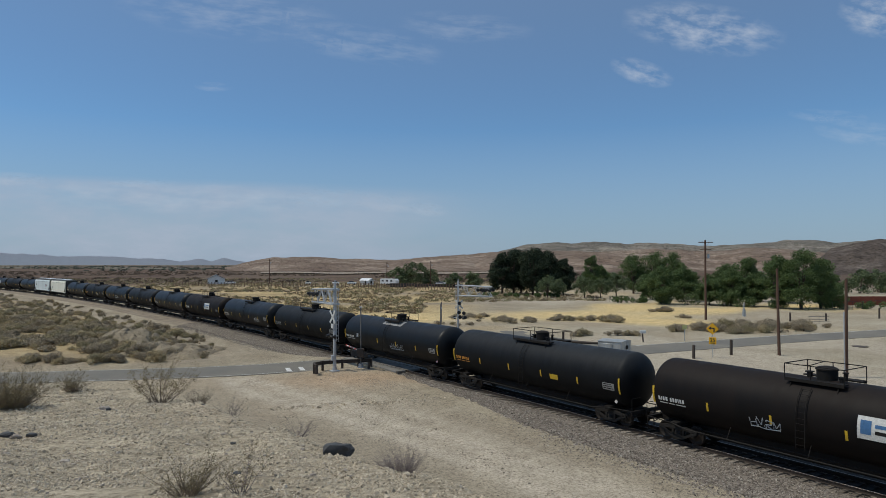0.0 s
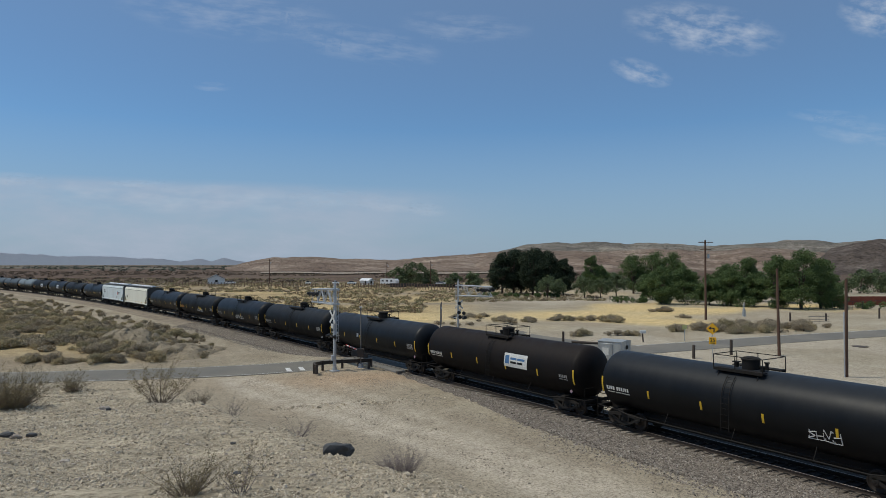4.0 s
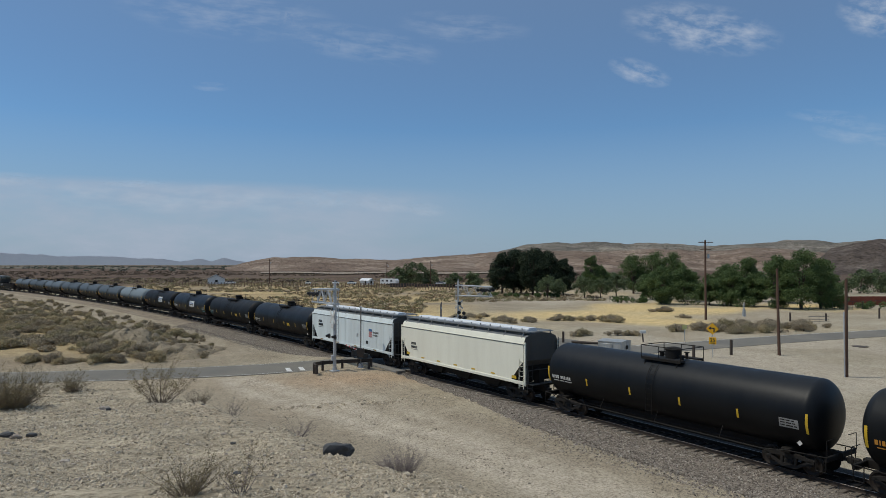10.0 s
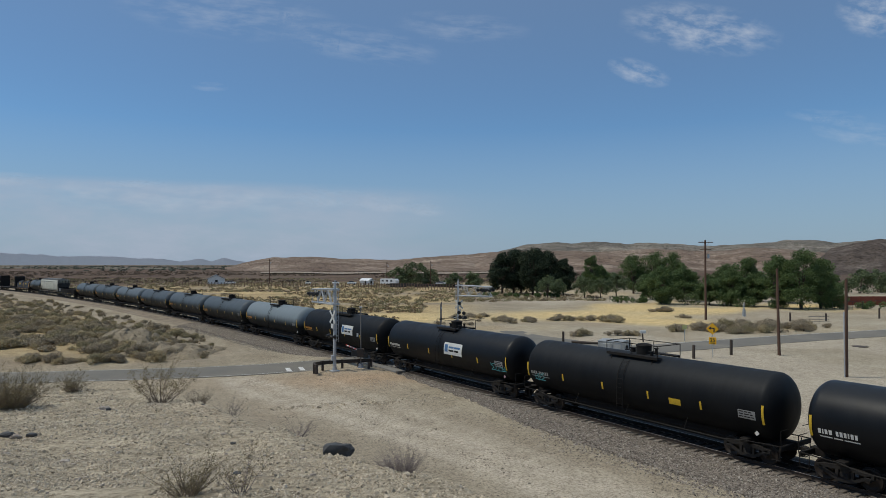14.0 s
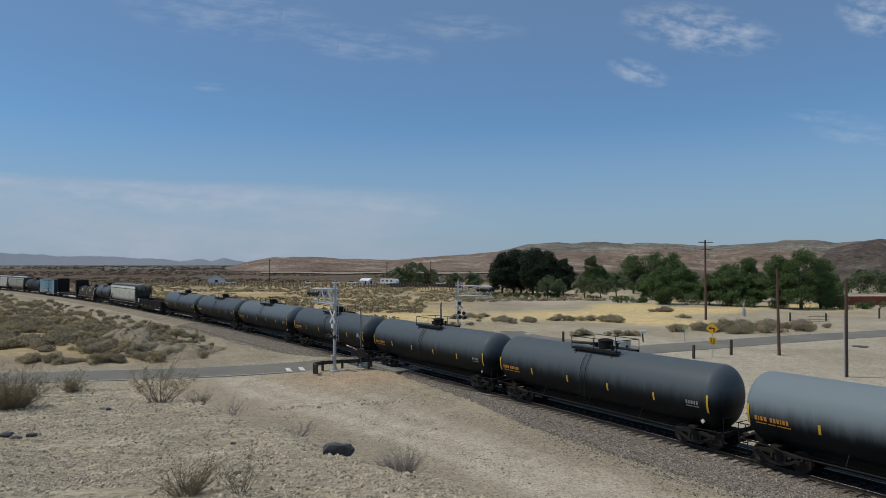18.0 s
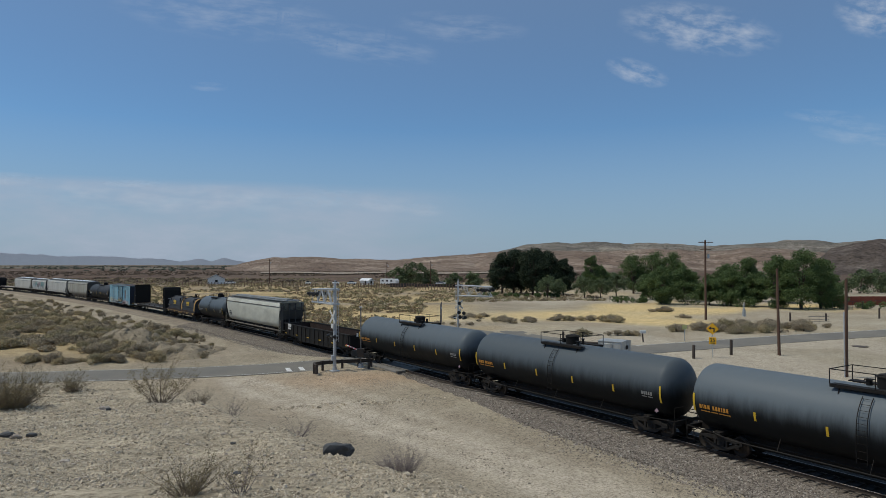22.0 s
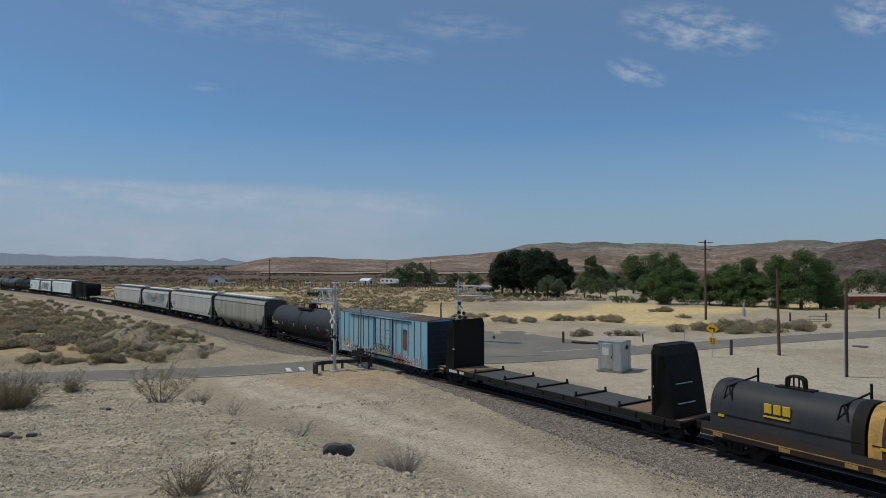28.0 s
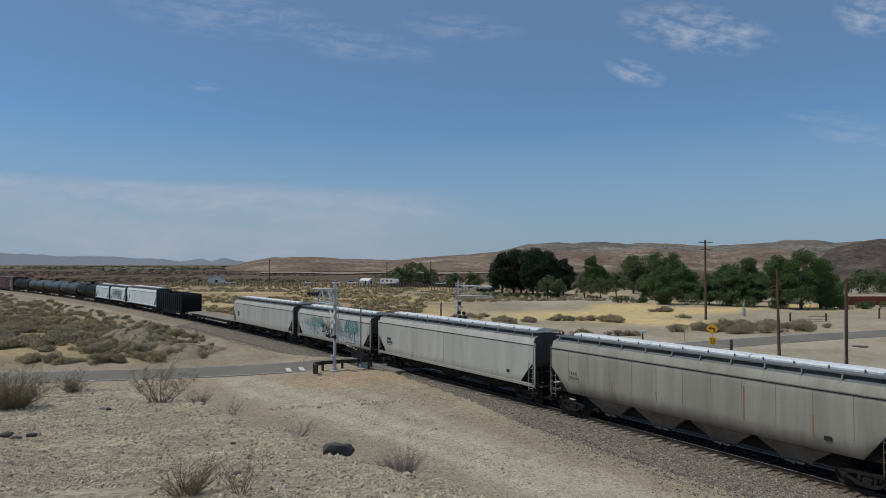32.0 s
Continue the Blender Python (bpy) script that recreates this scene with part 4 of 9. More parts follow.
def tank_proto(kind, sp, mat, style):
    """style: which platform and ladders the car has."""
    L, r, zc = sp.L, sp.r, sp.zc
    car = thing("tank_car", "tank car", "tank car", "cars of the freight train")
    head = 0.74
    body = L / 2 - 0.62
    left = [(-body + head * (1 - math.sin(math.pi / 2 * (1 - i / 18))), max(0.02, r * math.cos(math.pi / 2 * (1 - i / 18)))) for i in range(19)]
    mid = []
    for k in range(1, 6):
        x = -body + head + (2 * body - 2 * head) * k / 6
        mid += [(x, r)]
    right = [(-x, rr) for x, rr in left[::-1]]
    g = Geo()
    N = 64
    g.loft([[(x, rr * math.sin(2 * math.pi * i / N), zc + rr * math.cos(2 * math.pi * i / N)) for i in range(N)] for x, rr in left + mid + right])
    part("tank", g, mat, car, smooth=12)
    # end sills and bolster saddles
    tc = L / 2 - 2.25 if sp is LONG_TANK else L / 2 - 2.0
    for q in (-1, 1):
        s = Geo().box((q * (L / 2 - 1.55), 0, 0.92), (2.3, 0.36, 0.36), bevel=0.03)
        s.box((q * (L / 2 - 0.55), 0, 0.95), (0.12, 2.6, 0.22), bevel=0.02)
        part("end_sill", s, M_FRAME, car)
        sd = Geo()
        for sy in (-1, 1):
            sd.loft([[(q * tc + dx, sy * y, z) for dx in (-0.12, 0.12)] + [(q * tc + dx, sy * (y - 0.1), z - 0.14) for dx in (0.12, -0.12)] for y, z in ((0.2, 1.12), (0.75, 1.28), (1.15, 1.62), (1.4, 2.05))])
        sd.box((q * tc, 0, 0.98), (0.4, 2.7, 0.2), bevel=0.03)
        part("bolster_saddle", sd, M_FRAME, car)
        # step, grab rails and sloping end rail
        for sy in (-1.3, 1.3):
            e = Geo()
            e.path([(q * (L / 2 - 0.55), sy, 0.9), (q * (L / 2 - 0.55), sy, 0.42), (q * (L / 2 - 0.95), sy, 0.42), (q * (L / 2 - 0.95), sy, 1.0)], 0.022)
            e.path([(q * (L / 2 - 0.5), sy, 1.0), (q * (L / 2 - 0.5), sy, 1.75), (q * (L / 2 - 0.5), sy * 0.45, 1.75)], 0.018)
            e.rod((q * (L / 2 - 0.55), sy, 1.05), (q * tc, sy * 1.12, 1.02), 0.03)
            part("end_railing", e, M_FRAME, car)
    for sy in (-1, 1):
        g = Geo().rod((-tc + 0.9, sy * 1.54, 0.88), (tc - 0.9, sy * 1.54, 0.88), 0.034)
        for q in (-1, 1):
            g.rod((q * (tc - 0.9), sy * 1.54, 0.88), (q * tc, sy * 1.45, 1.0), 0.034)
        for k in (-0.55, 0.0, 0.55):
            g.rod((tc * k, sy * 1.54, 0.88), (tc * k, sy * 1.2, 1.42), 0.016)
        part("side_handrail", g, M_TRUCK, car)
    # added dark filler for the shade below; these tanks have no full sill
    part("centre_sill", Geo().box((0, 0, 0.74), (2 * tc - 1.6, 0.7, 0.62), bevel=0.04).rod((-tc + 0.8, -0.75, 0.8), (tc - 0.8, -0.75, 0.8), 0.045, 6), M_FRAME, car)
    # brake gear and bottom outlet
    b = Geo().rod((1.7, 0.25, 0.92), (2.5, 0.25, 0.92), 0.15, 10).rod((-0.6, -0.1, 0.95), (1.6, -0.1, 0.95), 0.02).rod((0, 0, 0.72), (0, 0, 1.18), 0.16, 12).box((0, 0, 0.9), (0.5, 0.5, 0.1))
    b.rod((-tc + 1.2, 0.35, 0.85), (tc - 1.2, 0.35, 0.85), 0.025)
    part("brake_gear", b, M_FRAME, car)
    bw = Geo()
    for i in range(12):
        t, u = 2 * math.pi * i / 12, 2 * math.pi * (i + 1) / 12
        bw.rod((-L / 2 + 0.5, 0.6 + 0.25 * math.cos(t), 1.65 + 0.25 * math.sin(t)), (-L / 2 + 0.5, 0.6 + 0.25 * math.cos(u), 1.65 + 0.25 * math.sin(u)), 0.018, 5)
    bw.rod((-L / 2 + 0.5, 0.35, 1.65), (-L / 2 + 0.5, 0.85, 1.65), 0.014).rod((-L / 2 + 0.5, 0.6, 1.0), (-L / 2 + 0.5, 0.6, 1.9), 0.014)
    part("brake_wheel", bw, M_FRAME, car)
    # top platform, rail, dome
    top = zc + r
    pl = 1.25 if style != "long" else 1.75
    deck = Geo()
    for sy in (-1, 1):
        deck.box((0, sy * 0.78, top - 0.02), (2 * pl, 0.42, 0.05))
        deck.box((0, sy * 0.99, top - 0.06), (2 * pl, 0.03, 0.14))
        for q in (-1, 1):
            deck.rod((q * pl * 0.8, sy * 0.85, top - 0.03), (q * pl * 0.8, sy * 1.1, zc + r * 0.66), 0.025)
    part("walkway", deck, M_FRAME, car)
    rl = Geo()
    for sy in (-1, 1):
        for x in (-pl, 0.0 if style == "long" else -pl * 0.1, pl):
            rl.rod((x, sy * 0.98, top - 0.05), (x, sy * 0.98, top + 0.62), 0.022)
        rl.path([(-pl, sy * 0.98, top + 0.62), (pl, sy * 0.98, top + 0.62)], 0.022)
    if style == "gap":
        rl.path([(-pl * 0.4, -0.98, top + 0.62), (-pl * 0.4, -0.2, top + 0.55), (-pl * 0.4, 0.98, top + 0.62)], 0.02)
    for x in (-pl, pl):
        rl.path([(x, -0.98, top + 0.62), (x, 0.98, top + 0.62)], 0.022)
    part("railing", rl, M_FRAME, car)
    d = Geo().rod((0.1, 0, top - 0.15), (0.1, 0, top + 0.42), 0.42, 16)
    d.loft([[(0.1 + rr * math.cos(2 * math.pi * i / 16), rr * math.sin(2 * math.pi * i / 16), top + z) for i in range(16)] for rr, z in ((0.46, 0.42), (0.46, 0.47), (0.34, 0.54), (0.12, 0.58))])
    part("manway_dome", d, M_FRAME, car, smooth=40)
    for vx, vy, vz, vr in ((-0.65, 0, 0.22, 0.12), (0.75, 0.25, 0.3, 0.08), (0.85, -0.3, 0.18, 0.1)):
        part("valve", Geo().rod((vx, vy, top - 0.1), (vx, vy, top + vz), vr, 10).box((vx, vy, top + vz + 0.02), (vr * 2.4, vr * 2.4, 0.05)), M_FRAME, car)
    for sy in (-1, 1):
        # ladder that follows the tank's curve
        g = Geo()
        for x in (-0.42, -0.02):
            g.path([(x, sy * (r + 0.09) * math.sin(t), zc + (r + 0.09) * math.cos(t)) for t in (radians(a) for a in range(40, 100, 10))] + [(x, sy * (r + 0.1), 1.25)], 0.018, 5)
        for a in range(44, 92, 9):
            t = radians(a)
            p = (sy * (r + 0.09) * math.sin(t), zc + (r + 0.09) * math.cos(t))
            g.rod((-0.42, *p), (-0.02, *p), 0.009, 5)
        for z in (2.35, 2.05, 1.75, 1.45):
            g.rod((-0.42, sy * (r + 0.1), z), (-0.02, sy * (r + 0.1), z), 0.009, 5)
        part("ladder", g, M_FRAME, car)
    # reflector strips, markings
    n = 6 if sp is LONG_TANK else 4
    for i in range(n):
        x = -body + 0.55 + (2 * body - 1.1) * i / (n - 1)
        hh = 0.78 if i in (0, n - 1) else 0.42
        part("reflector_strip", tank_patch(sp, x - 0.055, x + 0.055, 2.02 if hh < 0.5 else 1.92, 2.02 + hh), M_YELLOW, car, "yellow reflector strip")
    add_trucks(car, (-tc, tc))
    add_couplers(car, L)
    car["half"] = body
    return car


def mark_tank(car, sp, letters, stencil, seed, box=True):
    """Reporting letters, data stencil, placard; a few differ from car to car."""
    rr = random.Random(seed)
    body = sp.L / 2 - 0.62
    x = -body + 0.85
    part("lettering", bars(sp, x, 2.12, [0.12, 0.05, 0.11, 0.13], 0.20, 0.05), letters, car, "reporting letters as faded bars")
    part("number_bars", bars(sp, x + 0.71, 2.12, [0.1, 0.11, 0.1, 0.06, 0.11, 0.1], 0.20, 0.05), letters, car)
    part("small_lettering", bars(sp, x + 0.05, 1.98, [0.5, 0.35, 0.6], 0.05, 0.06), letters, car)
    if box:
        panel = part("data_stencil", tank_patch(sp, body - 1.75, body - 0.9, 2.05, 2.45, 0.008), stencil, car, "pale stencilled data panel")
        for k, z in enumerate((2.12, 2.24, 2.35)):
            part("stencil_line", bars(sp, body - 1.7, z, [0.22, 0.3 - 0.06 * k, 0.14], 0.05, 0.04, 0.013), M_FRAME, panel)
    else:
        part("data_stencil", bars(sp, body - 1.75, 2.22, [0.10, 0.08, 0.12, 0.08, 0.11], 0.18, 0.05), stencil, car, "pale stencilled data lines")
        part("stencil_frame", bars(sp, body - 1.75, 2.1, [0.35, 0.3], 0.05), stencil, car)
    pl = Geo()
    px, pz = body - 1.0, 1.42
    p = on_tank(sp, px, pz, 0.10)
    pl.add([(px + dx, p[1] - 0.02, pz + dz) for dx, dz in ((-0.12, 0), (0, -0.12), (0.12, 0), (0, 0.12))] + [(px + dx, p[1] + 0.01, pz + dz) for dx, dz in ((-0.12, 0), (0, -0.12), (0.12, 0), (0, 0.12))], [(0, 1, 2, 3), (4, 7, 6, 5), (0, 4, 5, 1), (1, 5, 6, 2), (2, 6, 7, 3), (3, 7, 4, 0)])
    part("placard", pl, M_WHITE if rr.random() < 0.6 else GRAFFITI[2], car, "small diamond hazard placard")


M_DECKROOF = worn("pale_roof_steel", (0.20, 0.21, 0.21), (0.11, 0.11, 0.105), 0.6, scale=1.0, grain=0.5)


# covered hopper
def hopper_car(L, mat, label, top=4.45, ribs=8, shape="gable", bays=4, hatch=M_HATCH, bay_paint=False):
    """shape: gable (flat side sheets), bowed (seamed side, bare bays) or round (smooth, cut back at the ends)."""
    car = thing("covered_hopper_car", label, "hopper car", "cars of the freight train")
    hl = L / 2 - 0.75
    side = 1.56
    g = Geo()

    def section(x, zb):
        w = side
        low = max(0.0, min(1.0, (2.4 - zb) / 1.1))
        if shape == "round":
            prof = [(0.5, zb), (w * (1 - 0.30 * low), zb + 0.02), (w * (1 - 0.10 * low), zb + 0.25), (w, zb + 0.6), (w, top - 1.1), (w * 0.985, top - 0.62), (w * 0.88, top - 0.28), (0.9, top - 0.10), (0.4, top - 0.06)]
        elif shape == "bowed":
            prof = [(0.5, zb), (w * (1 - 0.14 * low), zb + 0.02), (w * (1 - 0.04 * low), zb + 0.3), (w, zb + 0.75), (w, top - 1.1), (w, top - 0.70), (w * 0.88, top - 0.28), (0.9, top - 0.12), (0.4, top - 0.06)]
        else:
            prof = [(0.5, zb), (w, zb), (w, zb + 0.3), (w, zb + (top - 0.7 - zb) * 0.5), (w, top - 0.85), (w, top - 0.70), (w * 0.88, top - 0.30), (0.9, top - 0.12), (0.4, top - 0.06)]
        return [(x, -y, z) for y, z in prof] + [(x, y, z) for y, z in prof[::-1]]

    zb = 1.42 if shape != "bowed" else 1.32
    if shape == "round":
        ends = [(0.35, 3.9), (0.55, 3.0), (1.05, zb + 0.35), (1.35, zb)]
    else:
        ends = [(0.12, 2.75), (0.55, 2.35), (1.35, zb)]
    stations = [(-hl + d, z) for d, z in ends] + [(-hl + 2.2 + (2 * hl - 4.4) * i / 6, zb) for i in range(7)] + [(hl - d, z) for d, z in ends[::-1]]
    g.loft([section(x, z) for x, z in stations])
    # slope sheets and ends carry their shade as dark paint; dull roof
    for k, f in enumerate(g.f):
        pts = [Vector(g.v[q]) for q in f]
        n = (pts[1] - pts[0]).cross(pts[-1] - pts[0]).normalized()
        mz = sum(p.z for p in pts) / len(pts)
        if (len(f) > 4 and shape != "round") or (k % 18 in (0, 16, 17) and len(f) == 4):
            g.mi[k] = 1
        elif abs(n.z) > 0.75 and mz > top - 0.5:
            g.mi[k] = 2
    roofing = M_ROOF if shape != "round" else M_DECKROOF
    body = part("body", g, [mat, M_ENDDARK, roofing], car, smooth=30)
    for i in range(ribs):
        x = -hl + 1.6 + (2 * hl - 3.2) * i / (ribs - 1)
        if shape == "gable":
            part("side_rib", Geo().box((0, -side - 0.004, (zb + top - 0.75) / 2), (0.045, 0.014, top - 0.75 - zb)), mat, body, at=(x, 0, 0))
        else:
            part("side_seam", Geo().box((0, -side - 0.002, (zb + 0.75 + top - 0.8) / 2), (0.022, 0.008, top - 1.55 - zb)), M_SEAM, body, at=(x, 0, 0))
    for sy in (-1, 1):
        part("top_chord", Geo().box((0, sy * (side + 0.02), top - 0.70), (2 * hl, 0.055, 0.06), bevel=0.012), mat if shape == "gable" else M_SEAM, body)
        # dark line under the chord, partly its shadow put on as colour
        part("chord_gap", Geo().box((0, sy * (side + 0.006), top - 0.755), (2 * hl - 0.06, 0.016, 0.035)), M_ENDDARK, body)
    # side sill and end structure
    for q in (-1, 1):
        if shape != "bowed":
            part("side_sill", Geo().box((0, q * (side - 0.01), 1.33 if shape == "gable" else 1.22), (2 * hl - 0.5, 0.12, 0.20 if shape == "gable" else 0.13), bevel=0.02), mat if shape == "gable" else M_HOP_TAN, car)
        e = Geo().box((q * (hl - 0.15), 0, 1.12), (0.35, 2.9, 0.22), bevel=0.02).box((q * (L / 2 - 1.4), 0, 0.92), (2.2, 0.5, 0.4))
        part("end_sill", e, M_FRAME, car)
        part("end_bulkhead", Geo().box((q * (hl - 1.0), 0, 1.9), (0.9, 2.5, 1.2), bevel=0.05).box((q * (hl - 0.3), 0, 1.7), (0.5, 0.5, 0.9)), M_FRAME, car)
        if shape == "round":
            for yy in (-1.2, -0.4, 0.4, 1.2):
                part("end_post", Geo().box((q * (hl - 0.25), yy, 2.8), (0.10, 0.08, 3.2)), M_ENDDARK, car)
        for sy in (-1, 1):
            p = Geo().box((q * (hl - 0.02), sy * (side - 0.05), (1.15 + top - 0.6) / 2), (0.10, 0.10, top - 1.75))
            if shape == "gable":
                p.box((q * (hl - 0.5), sy * (side - 0.02), 1.28), (1.0, 0.10, 0.16))
            part("corner_post", p, mat if shape == "gable" else M_ENDDARK, car)
            part("ladder", ladder_mesh("ladder", 1.95 if shape == "gable" else 1.5, rungs=6 if shape == "gable" else 4, mat=mat), None, car, at=(q * (hl - 0.32), sy * (side + 0.03), 0.95))
            part("stirrup_step", Geo().path([(q * (hl - 0.12), sy * side, 1.1), (q * (hl - 0.12), sy * side, 0.45), (q * (hl - 0.52), sy * side, 0.45), (q * (hl - 0.52), sy * side, 1.1)], 0.025).rod((q * (hl - 0.12), sy * side, 0.75), (q * (hl - 0.52), sy * side, 0.75), 0.022), M_FRAME, car)
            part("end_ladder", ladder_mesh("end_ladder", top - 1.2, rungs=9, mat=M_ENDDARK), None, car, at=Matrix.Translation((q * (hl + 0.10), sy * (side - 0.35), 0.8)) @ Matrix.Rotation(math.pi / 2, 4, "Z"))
        rb = Geo()
        rb.box((q * (hl + 0.22), 0, 1.24), (0.4, 2.6, 0.03))
        rb.path([(q * (hl + 0.06), -1.3, 1.24), (q * (hl + 0.06), -1.3, 2.15), (q * (hl + 0.06), 1.3, 2.15), (q * (hl + 0.06), 1.3, 1.24)], 0.025)
        part("crossover_platform", rb, M_ENDDARK, car)
    # roof walkway with brackets, hatches
    for sy in (-1, 1):
        walkway = part("running_board", Geo().box((0, sy * 1.215, top + 0.035), (2 * hl - 0.9, 0.02, 0.07)), roofing, car)
        for k in range(5):
            part("walkway_plank", Geo().box((0, sy * (0.60 + 0.135 * k), top + 0.04), (2 * hl - 0.9, 0.115, 0.03)), roofing, walkway)
        nb = int(2 * hl / 1.6)
        for i in range(nb):
            x = -hl + 0.5 + (2 * hl - 1.0) * i / (nb - 1)
            part("walkway_bracket", Geo().box((x, sy * 1.235, top - 0.10), (0.06, 0.03, 0.24)).rod((x, sy * (side * 0.9), top - 0.36), (x, sy * 1.22, top - 0.02), 0.028, 5), M_PALE, car)
    for q in (-1, 1):
        part("end_walkway", Geo().box((q * (hl - 0.35), 0, top + 0.035), (0.45, 2.3, 0.04)), M_ROOF, car)
    nh = 3 if L > 15 else 2
    for i in range(nh):
        x = -hl + 0.9 + (2 * hl - 1.8) * (i + 0.5) / nh
        ww = (2 * hl - 1.8) / nh - 0.05
        h = Geo()
        h.loft([[(x + dx, y * k, top + z) for y, z in ((-0.46, -0.04), (-0.46, 0.12), (-0.32, 0.20), (0.32, 0.20), (0.46, 0.12), (0.46, -0.04))] for dx, k in ((-ww / 2, 0.9), (-ww / 2 + 0.1, 1), (ww / 2 - 0.1, 1), (ww / 2, 0.9))])
        hat = part("roof_hatch", h, hatch, car)
        for q in (-0.38, -0.13, 0.13, 0.38):
            part("hatch_latch", Geo().box((x + ww * q, -0.48, top + 0.12), (0.07, 0.06, 0.14), bevel=0.02), M_ROOF, hat)
    # dark block along the centre sill, added for the shade beneath; discharge bays
    part("centre_sill", Geo().box((0, 0, 0.98), (L - 5.6, 1.5, 0.75), bevel=0.05), M_FRAME, car)
    span = L - 6.6
    for i in range(bays):
        c = span * ((i + 0.5) / bays - 0.5)
        w = span / bays
        b = Geo().loft([[(c + a * k, y * k2, z) for a, y in ((-w / 2, -1.42), (w / 2, -1.42), (w / 2, 1.42), (-w / 2, 1.42))] for k, k2, z in ((0.95, 0.84, 1.5), (0.88, 0.82, 1.22), (0.42, 0.62, 0.64), (0.40, 0.60, 0.52))])
        bay = part("discharge_bay", b, M_FRAME if not bay_paint else M_BAY, car)
        part("outlet_gate", Geo().box((c, 0, 0.46), (0.85, 1.9, 0.10), bevel=0.02).rod((c, -1.1, 0.48), (c, -0.95, 0.48), 0.07, 8), M_FRAME if not bay_paint else M_ENDDARK, bay)
    pipe = Geo().rod((-L / 2 + 3.2, -0.9, 0.95), (L / 2 - 3.2, -0.9, 0.95), 0.03).rod((-L / 2 + 1.9, 0.7, 1.5), (-L / 2 + 1.2, 0.7, 1.5), 0.18, 10)
    part("brake_gear", pipe, M_FRAME, car)
    if shape == "round":
        for z in (0.62, 0.80):
            part("air_line", Geo().rod((-L / 2 + 3.4, -1.25, z), (L / 2 - 3.4, -1.25, z), 0.045), M_ENDDARK, car)
    add_trucks(car, (-(L / 2 - 2.1), L / 2 - 2.1))
    add_couplers(car, L)
    return car, hl, side


def hopper_marks(car, hl, side, mat, z=2.45, k=1.0, label="dark lettering as plain bars"):
    part("lettering", bars(None, -hl + 1.6, z, [0.13 * k] * 4, 0.2 * k, 0.05, flat=-side - 0.012), mat, car, label)
    part("number_bars", bars(None, -hl + 1.6, z - 0.28 * k, [0.11 * k] * 6, 0.19 * k, 0.045, flat=-side - 0.012), mat, car)
    part("small_lettering", bars(None, -hl + 1.6, z - 0.4 * k, [0.3, 0.2, 0.35], 0.03, 0.06, flat=-side - 0.012), mat, car)


def side_graffiti(car, x0, x1, z0, z1, y, seed, mats, size=(2.4, 1.2)):
    """Sprayed tags along a flat side: crowded angular letters with thin outlines."""
    rr = random.Random(seed)
    x = x0
    while x < x1 - 0.3:
        w = min(x1 - x, size[0] * rr.uniform(0.7, 1.3))
        h = min(z1 - z0, size[1] * rr.uniform(0.6, 1.1))
        b = z0 + rr.uniform(0, max(0.0, z1 - z0 - h)) * 0.6
        m1 = rr.choice(mats)
        m2 = rr.choice([m for m in mats if m is not m1] or mats)
        fill, line = Geo(), Geo()
        n = max(3, int(w / 0.42))
        for k in range(n):
            cx, lw = x + w * (k + 0.5) / n, w / n * 1.05
            lean = rr.uniform(-0.15, 0.25)
            pts = []
            for u, v in ((-0.5, 0), (-0.1, rr.uniform(-0.06, 0.1)), (0.45, 0.02), (rr.uniform(0.1, 0.5), 0.35), (0.5, rr.uniform(0.45, 0.7)), (0.35, 1.0), (rr.uniform(-0.2, 0.2), rr.uniform(0.7, 0.95)), (-0.4, 1.0), (rr.uniform(-0.5, -0.15), 0.5)):
                pts.append((cx + lw * u + lean * h * v * 0.4, b + h * v * rr.uniform(0.9, 1.0)))
            mx, mz = sum(p[0] for p in pts) / 9, sum(p[1] for p in pts) / 9
            ring = [(mx, y - 0.006, mz)] + [(p, y - 0.006, q) for p, q in pts]
            if rr.random() < 0.6:
                fill.add(ring, [(0, 1 + a, 1 + (a + 1) % 9) for a in range(9)])
            for a in range(9):
                if rr.random() < 0.85:
                    p, q = Vector((pts[a][0], y - 0.012, pts[a][1])), Vector((pts[(a + 1) % 9][0], y - 0.012, pts[(a + 1) % 9][1]))
                    up = Vector((0, -1, 0)).cross(q - p).normalized() * 0.028
                    line.add([p - up, q - up, q + up, p + up], [(0, 1, 2, 3)])
        if not fill.v:
            fill.add([(x, y - 0.006, b), (x + 0.1, y - 0.006, b), (x, y - 0.006, b + 0.1)], [(0, 1, 2)])
        p = part("graffiti", fill, m1, car, "sprayed graffiti tag")
        part("graffiti_outline", line, m2, p)
        x += w * rr.uniform(0.9, 1.15)


